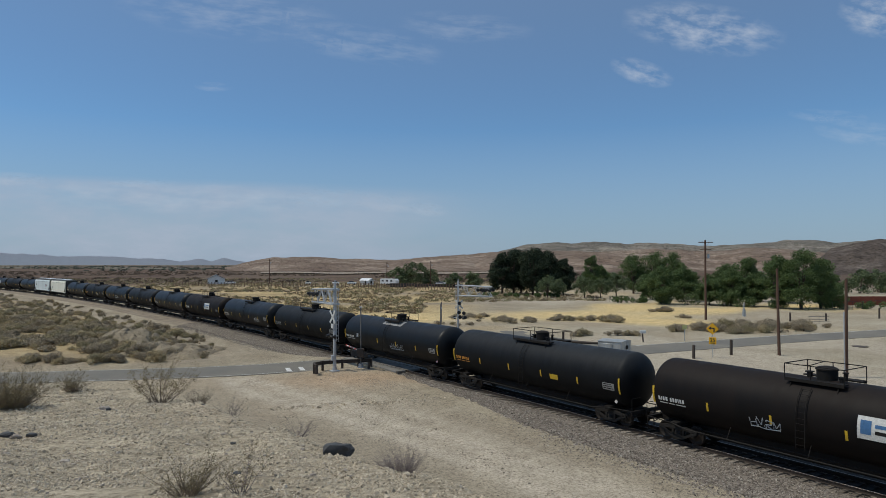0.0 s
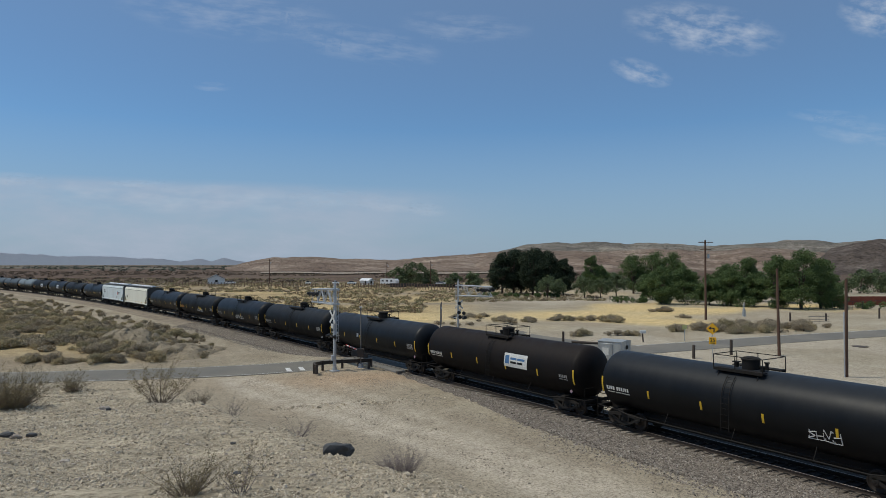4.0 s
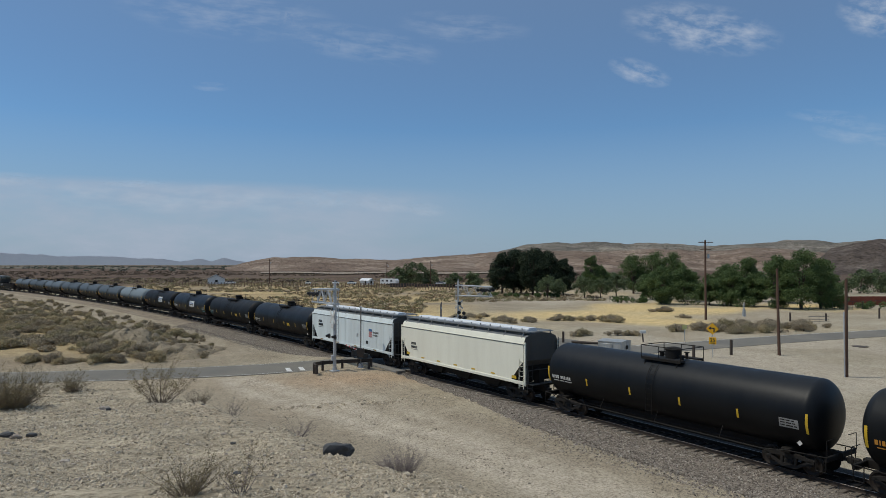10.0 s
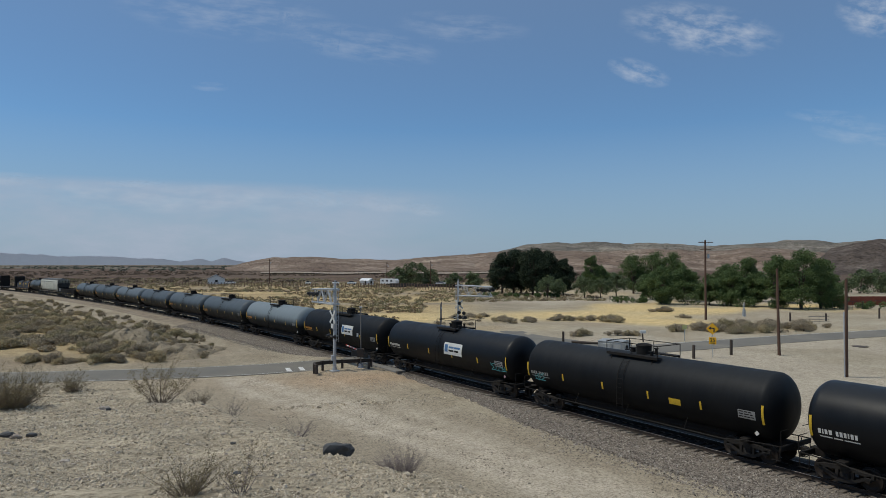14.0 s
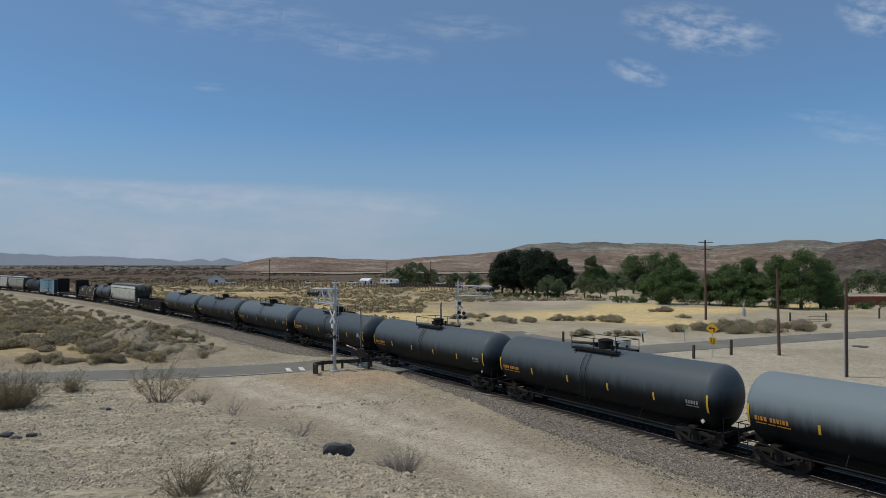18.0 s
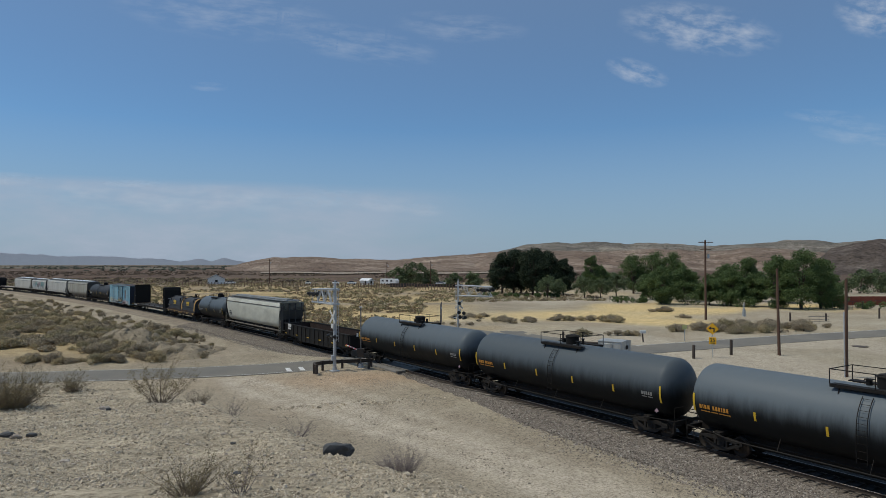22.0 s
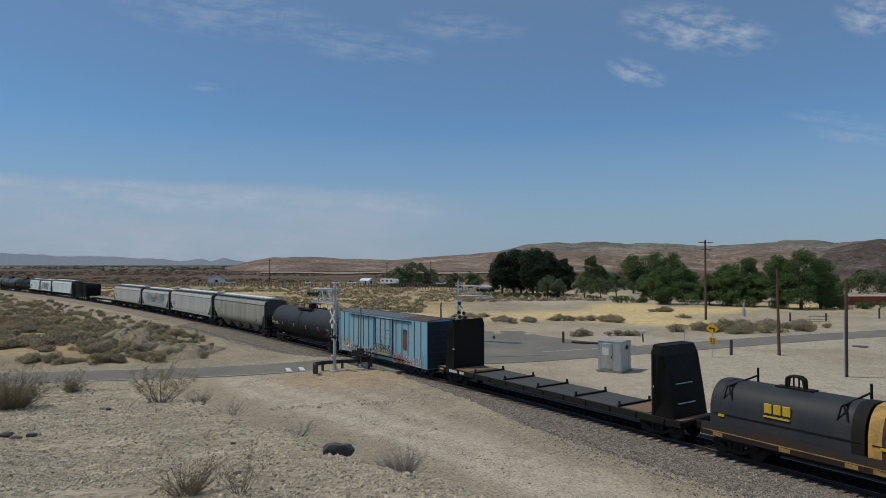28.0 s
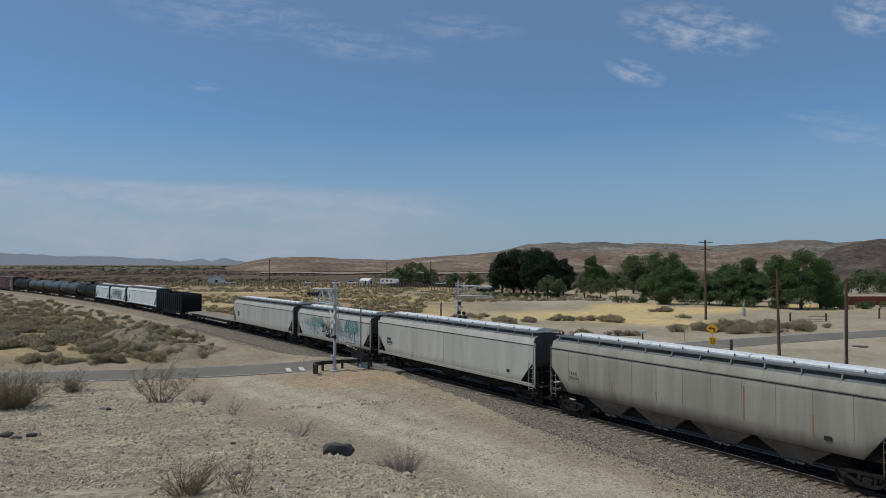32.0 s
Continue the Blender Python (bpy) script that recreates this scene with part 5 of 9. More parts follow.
def gondola_car(L, label, height=2.35, mat=None, inside=None, ribs=15):
    mat, inside = mat or M_GONDOLA, inside or M_GON_IN
    car = thing("gondola_car", label, "gondola car", "cars of the freight train")
    hl, w = L / 2 - 0.6, 1.58
    part("floor", Geo().box((0, 0, 1.15), (2 * hl - 0.1, 2 * w - 0.1, 0.12)), inside, car)
    for sy in (-1, 1):
        s = part("side_wall", Geo().box((0, sy * w, (1.05 + height) / 2), (2 * hl, 0.07, height - 1.05), bevel=0.01), [mat], car)
        part("inner_lining", Geo().box((0, sy * (w - 0.045), (1.2 + height) / 2 - 0.03), (2 * hl - 0.16, 0.016, height - 1.3)), inside, s)
        part("top_rail", Geo().box((0, sy * w, height), (2 * hl, 0.17, 0.12), bevel=0.02), mat, s)
        part("side_skirt", Geo().loft([[(x, sy * w + q, z) for x, z in ((-hl + 3.3, 1.1), (-hl + 4.1, 0.56), (hl - 4.1, 0.56), (hl - 3.3, 1.1))] for q in (-0.035, 0.035)]), mat, s)
        for i in range(ribs):
            x = -hl + 0.3 + (2 * hl - 0.6) * i / (ribs - 1)
            if abs(x) < hl - 4.1:
                part("skirt_rib", Geo().box((x, sy * (w + 0.05), 0.82), (0.12, 0.08, 0.44), bevel=0.02), mat, s)
            part("side_rib", Geo().box((x, sy * (w + 0.06), (1.0 + height) / 2), (0.13, 0.10, height - 1.05), bevel=0.02), mat, s)
    for q in (-1, 1):
        e = part("end_wall", Geo().box((q * hl, 0, (1.05 + height) / 2), (0.08, 2 * w, height - 1.05), bevel=0.01), mat, car)
        part("inner_lining", Geo().box((q * (hl - 0.05), 0, (1.2 + height) / 2 - 0.03), (0.016, 2 * w - 0.18, height - 1.3)), inside, e)
        part("ladder", ladder_mesh("ladder", height - 0.5, rungs=5), None, car, at=(q * (hl - 0.4), -w - 0.09, 0.5))
        part("end_sill", Geo().box((q * (L / 2 - 1.2), 0, 0.92), (1.9, 0.36, 0.34)).box((q * (hl - 0.1), 0, 0.98), (0.2, 2.9, 0.2)), M_FRAME, car)
    part("centre_sill", Geo().box((0, 0, 0.85), (2 * hl - 5, 1.6, 0.5)).box((0, 0, 0.95), (2 * hl - 1, 0.5, 0.35)), M_FRAME, car)
    part("side_sill", Geo().box((0, -w, 1.02), (2 * hl, 0.12, 0.18)).box((0, w, 1.02), (2 * hl, 0.12, 0.18)), mat, car)
    add_trucks(car, (-(L / 2 - 2.3), L / 2 - 2.3))
    add_couplers(car, L)
    return car, hl, w


def coil_car(L):
    car = thing("coil_car", "slate grey coil car with two rounded hoods and yellow end bands", "coil car", "cars of the freight train")
    hl = L / 2 - 0.7
    part("deck", Geo().box((0, 0, 1.15), (2 * hl, 2.9, 0.3), bevel=0.03).box((0, 0, 0.8), (2 * hl - 5, 1.6, 0.5)), M_FRAME, car)
    for sy in (-1, 1):
        s = part("side_sill", Geo().loft([[(x, sy * y, z) for y, z in ((1.38, 1.52), (1.46, 1.52), (1.60, 1.22), (1.60, 0.92), (1.40, 0.88))] for x in (-hl, hl)]), M_COILSILL, car)
        part("yellow_stripe", Geo().box((0, sy * 1.604, 1.18), (2 * hl - 0.2, 0.008, 0.05)), M_WORNYELLOW, s, "weathered yellow stripe")
    for q in (-1, 1):
        part("end_sill", Geo().box((q * (L / 2 - 1.2), 0, 0.92), (1.9, 0.36, 0.34)), M_FRAME, car)
        part("end_platform", Geo().box((q * (hl - 0.1), 0, 1.34), (0.3, 2.8, 0.06)).box((q * hl, 0, 1.2), (0.10, 3.0, 0.14)), M_COILSILL, car)
        # hood
        c, hw = q * (hl - 0.35) / 2, (hl - 0.45) / 2 - 0.02
        arch = []
        for i in range(13):
            t = math.pi * i / 12
            arch.append((1.42 * (abs(math.cos(t)) ** 0.75) * (1 if math.cos(t) >= 0 else -1), 1.33 + 0.45 + 1.72 * (math.sin(t) ** 0.8) - 0.45 * (1 - min(1, math.sin(t) * 6))))
        hood = part("hood", Geo().loft([[(c + dx, y, z) for y, z in arch] for dx in (-hw, -hw * 0.5, 0, hw * 0.5, hw)]), M_COIL, car, "rounded slate grey coil hood", smooth=30)
        for yy in (-1.43, 1.43):
            part("crease_bar", Geo().box((c, yy * 0.99, 2.02), (2 * hw - 0.3, 0.05, 0.05), bevel=0.01), M_FRAME, hood)
        for dx in (-hw, hw):
            band = [(y * 1.012, 1.33 + (z - 1.33) * 1.012) for y, z in arch]
            ends = (-0.5, 0.008) if dx > 0 else (-0.008, 0.5)
            rings = [[(c + dx + ends[0], y, z) for y, z in band], [(c + dx + ends[1], y, z) for y, z in band]]
            bd = Geo().loft(rings, False)
            part("end_band", bd, M_COILBAND if q > 0 else (M_FRAME if dx > 0 else M_COIL), hood, "weathered yellow end band" if q > 0 else "", smooth=30)
        lift = Geo()
        for yy in (-0.12, 0.12):
            lift.path([(c - 0.42, yy, 3.45), (c - 0.38, yy, 3.95), (c - 0.2, yy, 4.06), (c + 0.2, yy, 4.06), (c + 0.38, yy, 3.95), (c + 0.42, yy, 3.45)], 0.06)
        lift.rod((c - 0.12, 0, 3.45), (c - 0.12, 0, 4.0), 0.04).rod((c + 0.12, 0, 3.45), (c + 0.12, 0, 4.0), 0.04).box((c, 0, 3.52), (1.7, 0.5, 0.08))
        part("lifting_bail", lift, M_FRAME, hood)
        for dx in (-hw * 0.75, hw * 0.75):
            br = Geo().rod((c + dx, -1.25, 3.35), (c + dx, 1.25, 3.62), 0.05).rod((c + dx, 1.25, 3.1), (c + dx, 1.25, 4.0), 0.06)
            for e in (-0.22, 0.22):
                br.rod((c + dx + e * 0.2, -1.25, 3.35), (c + dx + e, -1.28, 2.72), 0.04)
            br.rod((c + dx, -1.25, 3.35), (c + dx, -0.6, 3.28), 0.035).rod((c + dx, -0.4, 3.45), (c + dx, -0.9, 3.1), 0.03)
            part("stacking_bracket", br, M_FRAME, hood)
        lx = c - 0.55
        k = Geo()
        for i in range(3):
            k.box((lx + 0.42 * i, -1.37, 2.68), (0.34, 0.10, 0.42), bevel=0.01)
        k.box((lx + 0.4, -1.405, 2.32), (1.2, 0.09, 0.07))
        part("emblem", k, M_YELLOW, hood, "plain yellow emblem blocks")
        for k, bx in enumerate((-hw + 0.5, 0.3, hw - 0.4)):
            part("yellow_patch", Geo().box((c + bx, -1.606, 1.04), (0.5, 0.01, 0.18)), M_WORNYELLOW, car, "rusty orange patch on the sill")
        part("small_lettering", Geo().box((c - hw + 0.6, -1.44, 1.95), (0.3, 0.04, 0.12)), M_YELLOW, hood)
    add_trucks(car, (-(L / 2 - 2.2), L / 2 - 2.2))
    add_couplers(car, L)
    return car


def flat_car(L, label, bulkheads):
    car = thing("bulkhead_flat_car" if bulkheads else "flat_car", label, "flat car", "cars of the freight train")
    hl = L / 2 - 0.6
    part("underframe", Geo().box((0, 0, 0.98), (2 * hl, 2.6, 0.26), bevel=0.03).box((0, 0, 0.78), (2 * hl - 5, 0.5, 0.4)), M_FRAME, car)
    for sy in (-1, 1):
        s = part("side_sill", Geo().box((0, sy * 1.42, 1.0), (2 * hl, 0.14, 0.36), bevel=0.02), M_FRAME, car)
        if sy < 0:
            for i in range(12):
                x = -hl + 1.0 + (2 * hl - 2) * i / 11
                part("stake_pocket", Geo().box((x, -1.52, 1.02), (0.14, 0.10, 0.24), bevel=0.01), M_FRAME, s)
            part("lettering", bars(None, -hl + 1.6, 0.92, [0.2, 0.2, 0.2, 0.2, -0.1, 0.18, 0.18, 0.18], 0.2, 0.06, flat=-1.495), M_WHITE, s, "white lettering as plain bars")
            part("reflector_strip", bars(None, -hl + 0.3, 0.95, [0.5], 0.12, flat=-1.495), M_YELLOW, s)
    n = 44
    w = (2 * hl - (3.4 if bulkheads else 0.1)) / n
    board = Geo().box((0, 0, 1.15), (w - (0.006 if bulkheads else 0.02), 2.8, 0.07), bevel=0.004).mesh("deck_board", M_DECKGREY if bulkheads else M_PLANK)
    for i in range(n):
        part("deck_board", board, None, car, at=((i - n / 2 + 0.5) * w, 0, 0))
    if bulkheads:
        for i in range(5):
            x = (i - 2) * (2 * hl - 5.4) / 5 + 0.3
            part("cross_bar", Geo().box((x, 0, 1.25), (0.12, 2.85, 0.10), bevel=0.02).box((x, -1.3, 1.36), (0.1, 0.1, 0.26)).box((x, 1.3, 1.36), (0.1, 0.1, 0.26)), M_FRAME, car)
        for q in (-1, 1):
            x0 = q * (hl - (2.1 if q < 0 else 1.7))
            deep = 1.05 if q < 0 else 1.3
            b = Geo()
            b.loft([[(x0 + dx, y, z) for y, z in ((-1.47, 1.12), (-1.47, 4.55), (-1.2, 4.92), (1.2, 4.92), (1.47, 4.55), (1.47, 1.12))] for dx in (-0.06, 0.06)])
            bk = part("bulkhead", b, M_BULKHEAD, car, "black steel end bulkhead")
            fr = Geo()
            for y in (-1.38, -0.45, 0.45, 1.24):
                fr.loft([[(x0 + q * 0.06, y + d, z), (x0 + q * (0.06 + deep * k), y + d, z), (x0 + q * (0.06 + deep * k), y + d + 0.14, z), (x0 + q * 0.06, y + d + 0.14, z)] for d, k, z in ((-0.07, 0.92, 1.15), (-0.07, 0.75, 2.6), (-0.07, 0.5, 4.35))])
            for z in (1.9, 2.9):
                fr.box((x0 + q * 0.3, 0, z), (0.10, 2.6, 0.12))
            part("brace", fr, M_BULKHEAD, bk)
            part("brace_skin", Geo().loft([[(x0 + q * (0.06 + deep * k), y, z), (x0 + q * (0.09 + deep * k), y, z), (x0 + q * (0.09 + deep * k), -y, z), (x0 + q * (0.06 + deep * k), -y, z)] for k, y, z in ((0.92, -1.44, 1.15), (0.75, -1.44, 2.6), (0.5, -1.44, 4.4), (0.34, -1.40, 4.86), (0.0, -1.40, 4.9))]), M_BULKHEAD, bk)
            for y in (-1.45, 1.42):
                part("brace_side", Geo().loft([[(x0 + q * (0.05 + deep * k), y + d, z) for k, z in ((0, 1.15), (0.92, 1.15), (0.75, 2.6), (0.5, 4.4), (0.34, 4.86), (0, 4.88))] for d in (0, 0.03)]), M_BULKHEAD, bk)
            part("rung", Geo().rod((x0 + q * (0.06 + 0.87 * deep), -0.9, 1.9), (x0 + q * (0.06 + 0.87 * deep), 0.5, 1.9), 0.04).rod((x0 + q * (0.06 + 0.74 * deep), -0.9, 2.9), (x0 + q * (0.06 + 0.74 * deep), 0.5, 2.9), 0.03), M_GALV, bk)
            part("end_deck", Geo().box((q * (hl - 0.8), 0, 1.14), (1.5, 2.7, 0.06)), M_RUSTDECK, car, "rusty end deck")
            part("inner_deck", Geo().box((q * (hl - 3.0), 0, 1.20), (1.7, 2.6, 0.03)), M_RUSTDECK, car, "rusty brown deck plate")
            part("marker", Geo().rod((x0, -1.47, 2.7), (x0, -1.425, 2.7), 0.09, 10), M_WHITE, bk)
    for q in (-1, 1):
        part("end_sill", Geo().box((q * (L / 2 - 1.2), 0, 0.90), (1.9, 0.36, 0.34)), M_FRAME, car)
    add_trucks(car, (-(L / 2 - 2.3), L / 2 - 2.3))
    add_couplers(car, L)
    return car, hl


def box_car(L, mat, end_mat, label, top=4.68, panels=16):
    car = thing("box_car", label, "box car", "cars of the freight train")
    hl, w = L / 2 - 0.70, 1.60
    g = Geo().loft([[(x, y, z) for y, z in ((-w, 0.68), (-w, top - 0.22), (-w + 0.05, top - 0.15), (0, top), (w - 0.05, top - 0.15), (w, top - 0.22), (w, 0.68))] for x in (-hl, hl)])
    body = part("body", g, mat, car)
    roof = part("roof", Geo().loft([[(x, y, z) for y, z in ((-w - 0.015, top - 0.20), (-w - 0.015, top - 0.14), (0, top + 0.03), (w + 0.015, top - 0.14), (w + 0.015, top - 0.20), (0, top - 0.02))] for x in (-hl - 0.02, hl + 0.02)]), M_ROOF if mat is not M_BOX_BLUE else worn("faded_roof_paint", (0.095, 0.125, 0.15), (0.16, 0.165, 0.16), 0.7, scale=1.6, amount=0.9), car, "faded ribbed roof")
    for i in range(14):
        x = -hl + 0.5 + (2 * hl - 1) * i / 13
        part("roof_rib", Geo().loft([[(x + d, -w, top - 0.125), (x + d, 0, top + 0.04), (x + d, w, top - 0.125), (x + d, w, top - 0.105), (x + d, 0, top + 0.055), (x + d, -w, top - 0.105)] for d in (-0.025, 0.025)]), roof.data.materials[0], roof)
    for i in range(panels + 1):
        x = -hl + 2 * hl * i / panels
        if -1.45 < x - 0.9 < 1.75:
            continue
        part("side_post", Geo().loft([[(x - 0.06, -w, z), (x - 0.035, -w - 0.05, z), (x + 0.035, -w - 0.05, z), (x + 0.06, -w, z)] for z in (0.7, top - 0.25)]), mat, body)
        # dark line right of each post: seam with the post's shadow painted in
        part("seam", Geo().box((x + 0.085, -w - 0.004, (0.7 + top - 0.25) / 2), (0.045, 0.008, top - 0.98)), M_FRAME, body)
    d = part("sliding_door", Geo().box((0.9, -w - 0.06, (1.2 + top) / 2 - 0.1), (3.1, 0.07, top - 1.55), bevel=0.02), mat, body, "sliding plug door with locking bars")
    for x in (-0.66, 2.46):
        part("door_edge", Geo().box((x, -w - 0.10, (1.2 + top) / 2 - 0.1), (0.06, 0.05, top - 1.55)), M_FRAME, d)
    for i in range(4):
        part("locking_bar", Geo().rod((-0.4 + 0.85 * i, -w - 0.13, 1.3), (-0.4 + 0.85 * i, -w - 0.13, top - 0.4), 0.03), M_FRAME, d)
    for z in (1.5, 2.1, 2.75, 3.4):
        part("door_rib", Geo().box((0.9, -w - 0.11, z), (3.0, 0.04, 0.10), bevel=0.01), mat, d)
    part("door_track", Geo().box((0.9, -w - 0.08, 1.02), (7.0, 0.1, 0.08)).box((0, -w - 0.08, top - 0.36), (2 * hl * 0.7, 0.1, 0.06)), M_FRAME, body)
    for q in (-1, 1):
        e = part("end_wall", Geo().box((q * (hl + 0.02), 0, (0.72 + top) / 2 - 0.1), (0.06, 2 * w - 0.02, top - 0.95), bevel=0.01), end_mat, car, "dark corrugated end wall")
        for k in range(6):
            part("corrugation", Geo().box((q * (hl + 0.07), 0, 1.5 + 0.45 * k), (0.07, 2 * w - 0.3, 0.16), bevel=0.03), end_mat, e)
        part("ladder", ladder_mesh("ladder", 1.5, rungs=4, mat=mat), None, car, at=(q * (hl - 0.35), -w - 0.1, 0.55))
        part("end_sill", Geo().box((q * (L / 2 - 1.2), 0, 0.92), (1.9, 0.36, 0.34)), M_FRAME, car)
    part("side_sill", Geo().box((0, -w + 0.03, 0.64), (2 * hl - 4, 0.1, 0.14)).box((0, w - 0.03, 0.64), (2 * hl - 4, 0.1, 0.14)).box((0, 0, 0.85), (2 * hl - 5, 1.6, 0.55)), M_FRAME, car)
    add_trucks(car, (-(L / 2 - 2.2), L / 2 - 2.2))
    add_couplers(car, L)
    return car, hl, w


# the cars in order, with the distance of each rear end along the line at the start
REAR = [43.0, 61.2, 79.2, 97.6, 115.7, 133.9, 151.5, 169.8, 187.7, 205.7, 224.0, 241.1, 259.2, 276.9, 295.1, 313.1, 331.0, 349.1, 366.9, 384.8, 403.1, 421.1, 438.8, 456.8, 474.0, 494.9, 507.7, 523.8, 547.05, 564.0, 583.0, 603.7, 625.7, 643.6, 664.7, 687.0, 702.4, 723.9, 736.9, 749.4, 767.4, 785.0, 803.0, 820.6, 838.2, 856.0, 874.0]
CARS = []
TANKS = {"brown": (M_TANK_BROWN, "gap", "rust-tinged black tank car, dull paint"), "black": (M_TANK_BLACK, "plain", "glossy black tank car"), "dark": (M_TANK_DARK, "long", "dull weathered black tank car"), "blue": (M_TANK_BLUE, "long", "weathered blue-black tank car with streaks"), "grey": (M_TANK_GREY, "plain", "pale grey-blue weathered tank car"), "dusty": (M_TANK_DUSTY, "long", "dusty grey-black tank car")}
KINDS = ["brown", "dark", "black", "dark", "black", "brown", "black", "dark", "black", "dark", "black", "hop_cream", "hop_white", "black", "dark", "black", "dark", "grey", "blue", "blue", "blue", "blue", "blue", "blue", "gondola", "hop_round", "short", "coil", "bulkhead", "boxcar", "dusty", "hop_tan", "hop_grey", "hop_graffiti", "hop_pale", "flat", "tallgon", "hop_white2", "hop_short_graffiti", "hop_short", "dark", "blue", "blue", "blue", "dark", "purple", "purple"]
SIGNS = {0: 2.0, 5: 1.5, 15: 0.6, 16: 1.0}
GRAFFITI_TANKS = {4: (3.5, 0, 1.4), 8: (-0.6, 0, 3.0), 9: (0.6, 0, 2.6), 15: (6.2, 3, 1.6), 14: (-7.3, 3, 0.9), 2: (0.5, 1, 2.2), 0: (-2.6, 1, 1.4)}
protos = {}


def car_pose(i, t):
    L = REAR[i] - (REAR[i - 1] if i else 24.85)
    s = REAR[i] + (0.42 if "tank" in CARS[i].name else 0.75) - L / 2 - SPEED * t
    x, y, a = track(s)
    return Matrix.Translation((x, y, 0)) @ Matrix.Rotation(a - math.pi / 2, 4, "Z")


for i, kind in enumerate(KINDS):
    L = REAR[i] - (REAR[i - 1] if i else 24.85)
    if kind in TANKS:
        mat, style, text = TANKS[kind]
        if kind not in protos:
            protos[kind] = car = tank_proto(kind, LONG_TANK, mat, style)
        else:
            car = copy_thing(protos[kind], Matrix.Identity(4))
            for q in list(car.children):
                if q.name.split(".")[0] in ("lettering", "number_bars", "small_lettering", "data_stencil", "stencil_frame", "placard", "advertising_board", "graffiti", "yellow_label", "spill_stain"):
                    for w in list(q.children):
                        bpy.data.objects.remove(w)
                    bpy.data.objects.remove(q)
            WHEELS += [(w, round(w.matrix_basis.translation.x, 2)) for w in car.children_recursive if w.name.startswith("wheelset")]
        car["label"] = text + (" bearing a white advertising board" if i in SIGNS else " with sprayed graffiti" if i in GRAFFITI_TANKS else " with yellow reflector strips")
    elif kind == "short":
        car = tank_proto(kind, SHORT_TANK, M_TANK_BLUE, "plain")
        car["label"] = "short blue-black tank car with pale stencils"
    elif kind == "gondola":
        car, hl, w = gondola_car(L, "empty brown gondola car with ribbed sides, rusty inside", 2.22)
        part("lettering", bars(None, -hl + 1.2, 1.95, [0.26] * 3, 0.34, 0.05, flat=-w - 0.13), M_WHITE, car)
        part("number_bars", bars(None, -hl + 1.2, 1.65, [0.2] * 3, 0.22, 0.06, flat=-w - 0.13), M_WHITE, car)
        for k in range(6):
            part("reflector_strip", bars(None, -hl + 0.4 + (2 * hl - 1.2) * k / 5, 1.12, [0.45], 0.09, flat=-w - 0.13), M_YELLOW, car)
    elif kind == "tallgon":
        car, hl, w = gondola_car(L, "tall dark ribbed gondola car", 4.0, M_TANK_DARK, M_TANK_DARK, 13)
    elif kind == "coil":
        car = coil_car(L)
    elif kind == "bulkhead":
        car, hl = flat_car(L, "empty bulkhead flat car with grey deck boards and black end bulkheads", True)
    elif kind == "flat":
        car, hl = flat_car(L, "empty flat car with weathered deck boards", False)
    elif kind == "boxcar":
        car, hl, w = box_car(L, M_BOX_BLUE, M_BOX_END, "faded turquoise box car with ribbed sides and graffiti")
        side_graffiti(car, -hl + 0.6, -0.8, 0.72, 1.5, -w - 0.055, 3, [GRAFFITI[1], GRAFFITI[0], GRAFFITI[1]], (1.6, 0.7))
        side_graffiti(car, 2.6, hl - 1.0, 0.72, 1.5, -w - 0.055, 8, [GRAFFITI[2], GRAFFITI[2], GRAFFITI[6]], (1.7, 0.75))
        for k, (x, z, wide, tall, c) in enumerate(((-hl + 0.5, 0.75, 2.6, 1.0, 0), (-hl + 0.9, 0.95, 1.4, 1.1, 4), (-hl + 2.6, 0.74, 2.8, 0.9, 5), (-hl + 4.2, 0.8, 2.9, 0.8, 0), (-2.6, 0.76, 2.4, 0.75, 5), (-hl + 2.0, 0.72, 3.4, 0.6, 1), (-0.6, 1.25, 2.9, 0.7, 0), (-0.5, 1.3, 2.8, 0.9, 5), (-0.3, 1.15, 2.4, 0.5, 4), (2.7, 0.75, 2.6, 0.95, 2), (4.4, 0.74, 2.6, 0.8, 0), (3.4, 0.72, 2.2, 0.6, 6), (5.6, 0.8, 1.6, 0.7, 1))):
            flat_y = -w - (0.165 if -0.7 < x < 2 and z > 1.1 else 0.07) - 0.002 * k
            part("graffiti", scribble(70 + k, wide, tall, lambda u, v: (x + u, flat_y, z + v), max(4, int(wide / 0.36)), 0.034), GRAFFITI[c], car, "sprayed graffiti tag")
        part("rust_patch", Geo().box((hl - 3.3, -w - 0.02, 2.75), (0.72, 0.02, 1.75)), GRAFFITI[6], car, "large rust patch")
        part("patch_shadow", Geo().box((hl - 3.3, -w - 0.034, 3.45), (0.72, 0.01, 0.32)), M_ENDDARK, car, "dark top of the patch")
        part("roof_rust", Geo().loft([[(x, -1.55, 4.566 + q), (x, 0, 4.725 + q), (x, 1.55, 4.566 + q)] for x, q in ((hl - 3.6, 0.0), (hl - 0.05, 0.0))], False, False), worn("rusted_roof_sheet", (0.085, 0.042, 0.032), (0.11, 0.085, 0.075), 0.8, scale=1.4, amount=0.9), car, "rusty end of the roof")
    elif kind == "purple":
        car, hl, w = box_car(L, M_BOX_PURPLE, M_BOX_END, "faded maroon box car far down the train")
        part("pale_panel", Geo().box((hl - 2.5, -w - 0.06, 2.6), (1.6, 0.01, 2.2)), M_PALE, car)
    else:
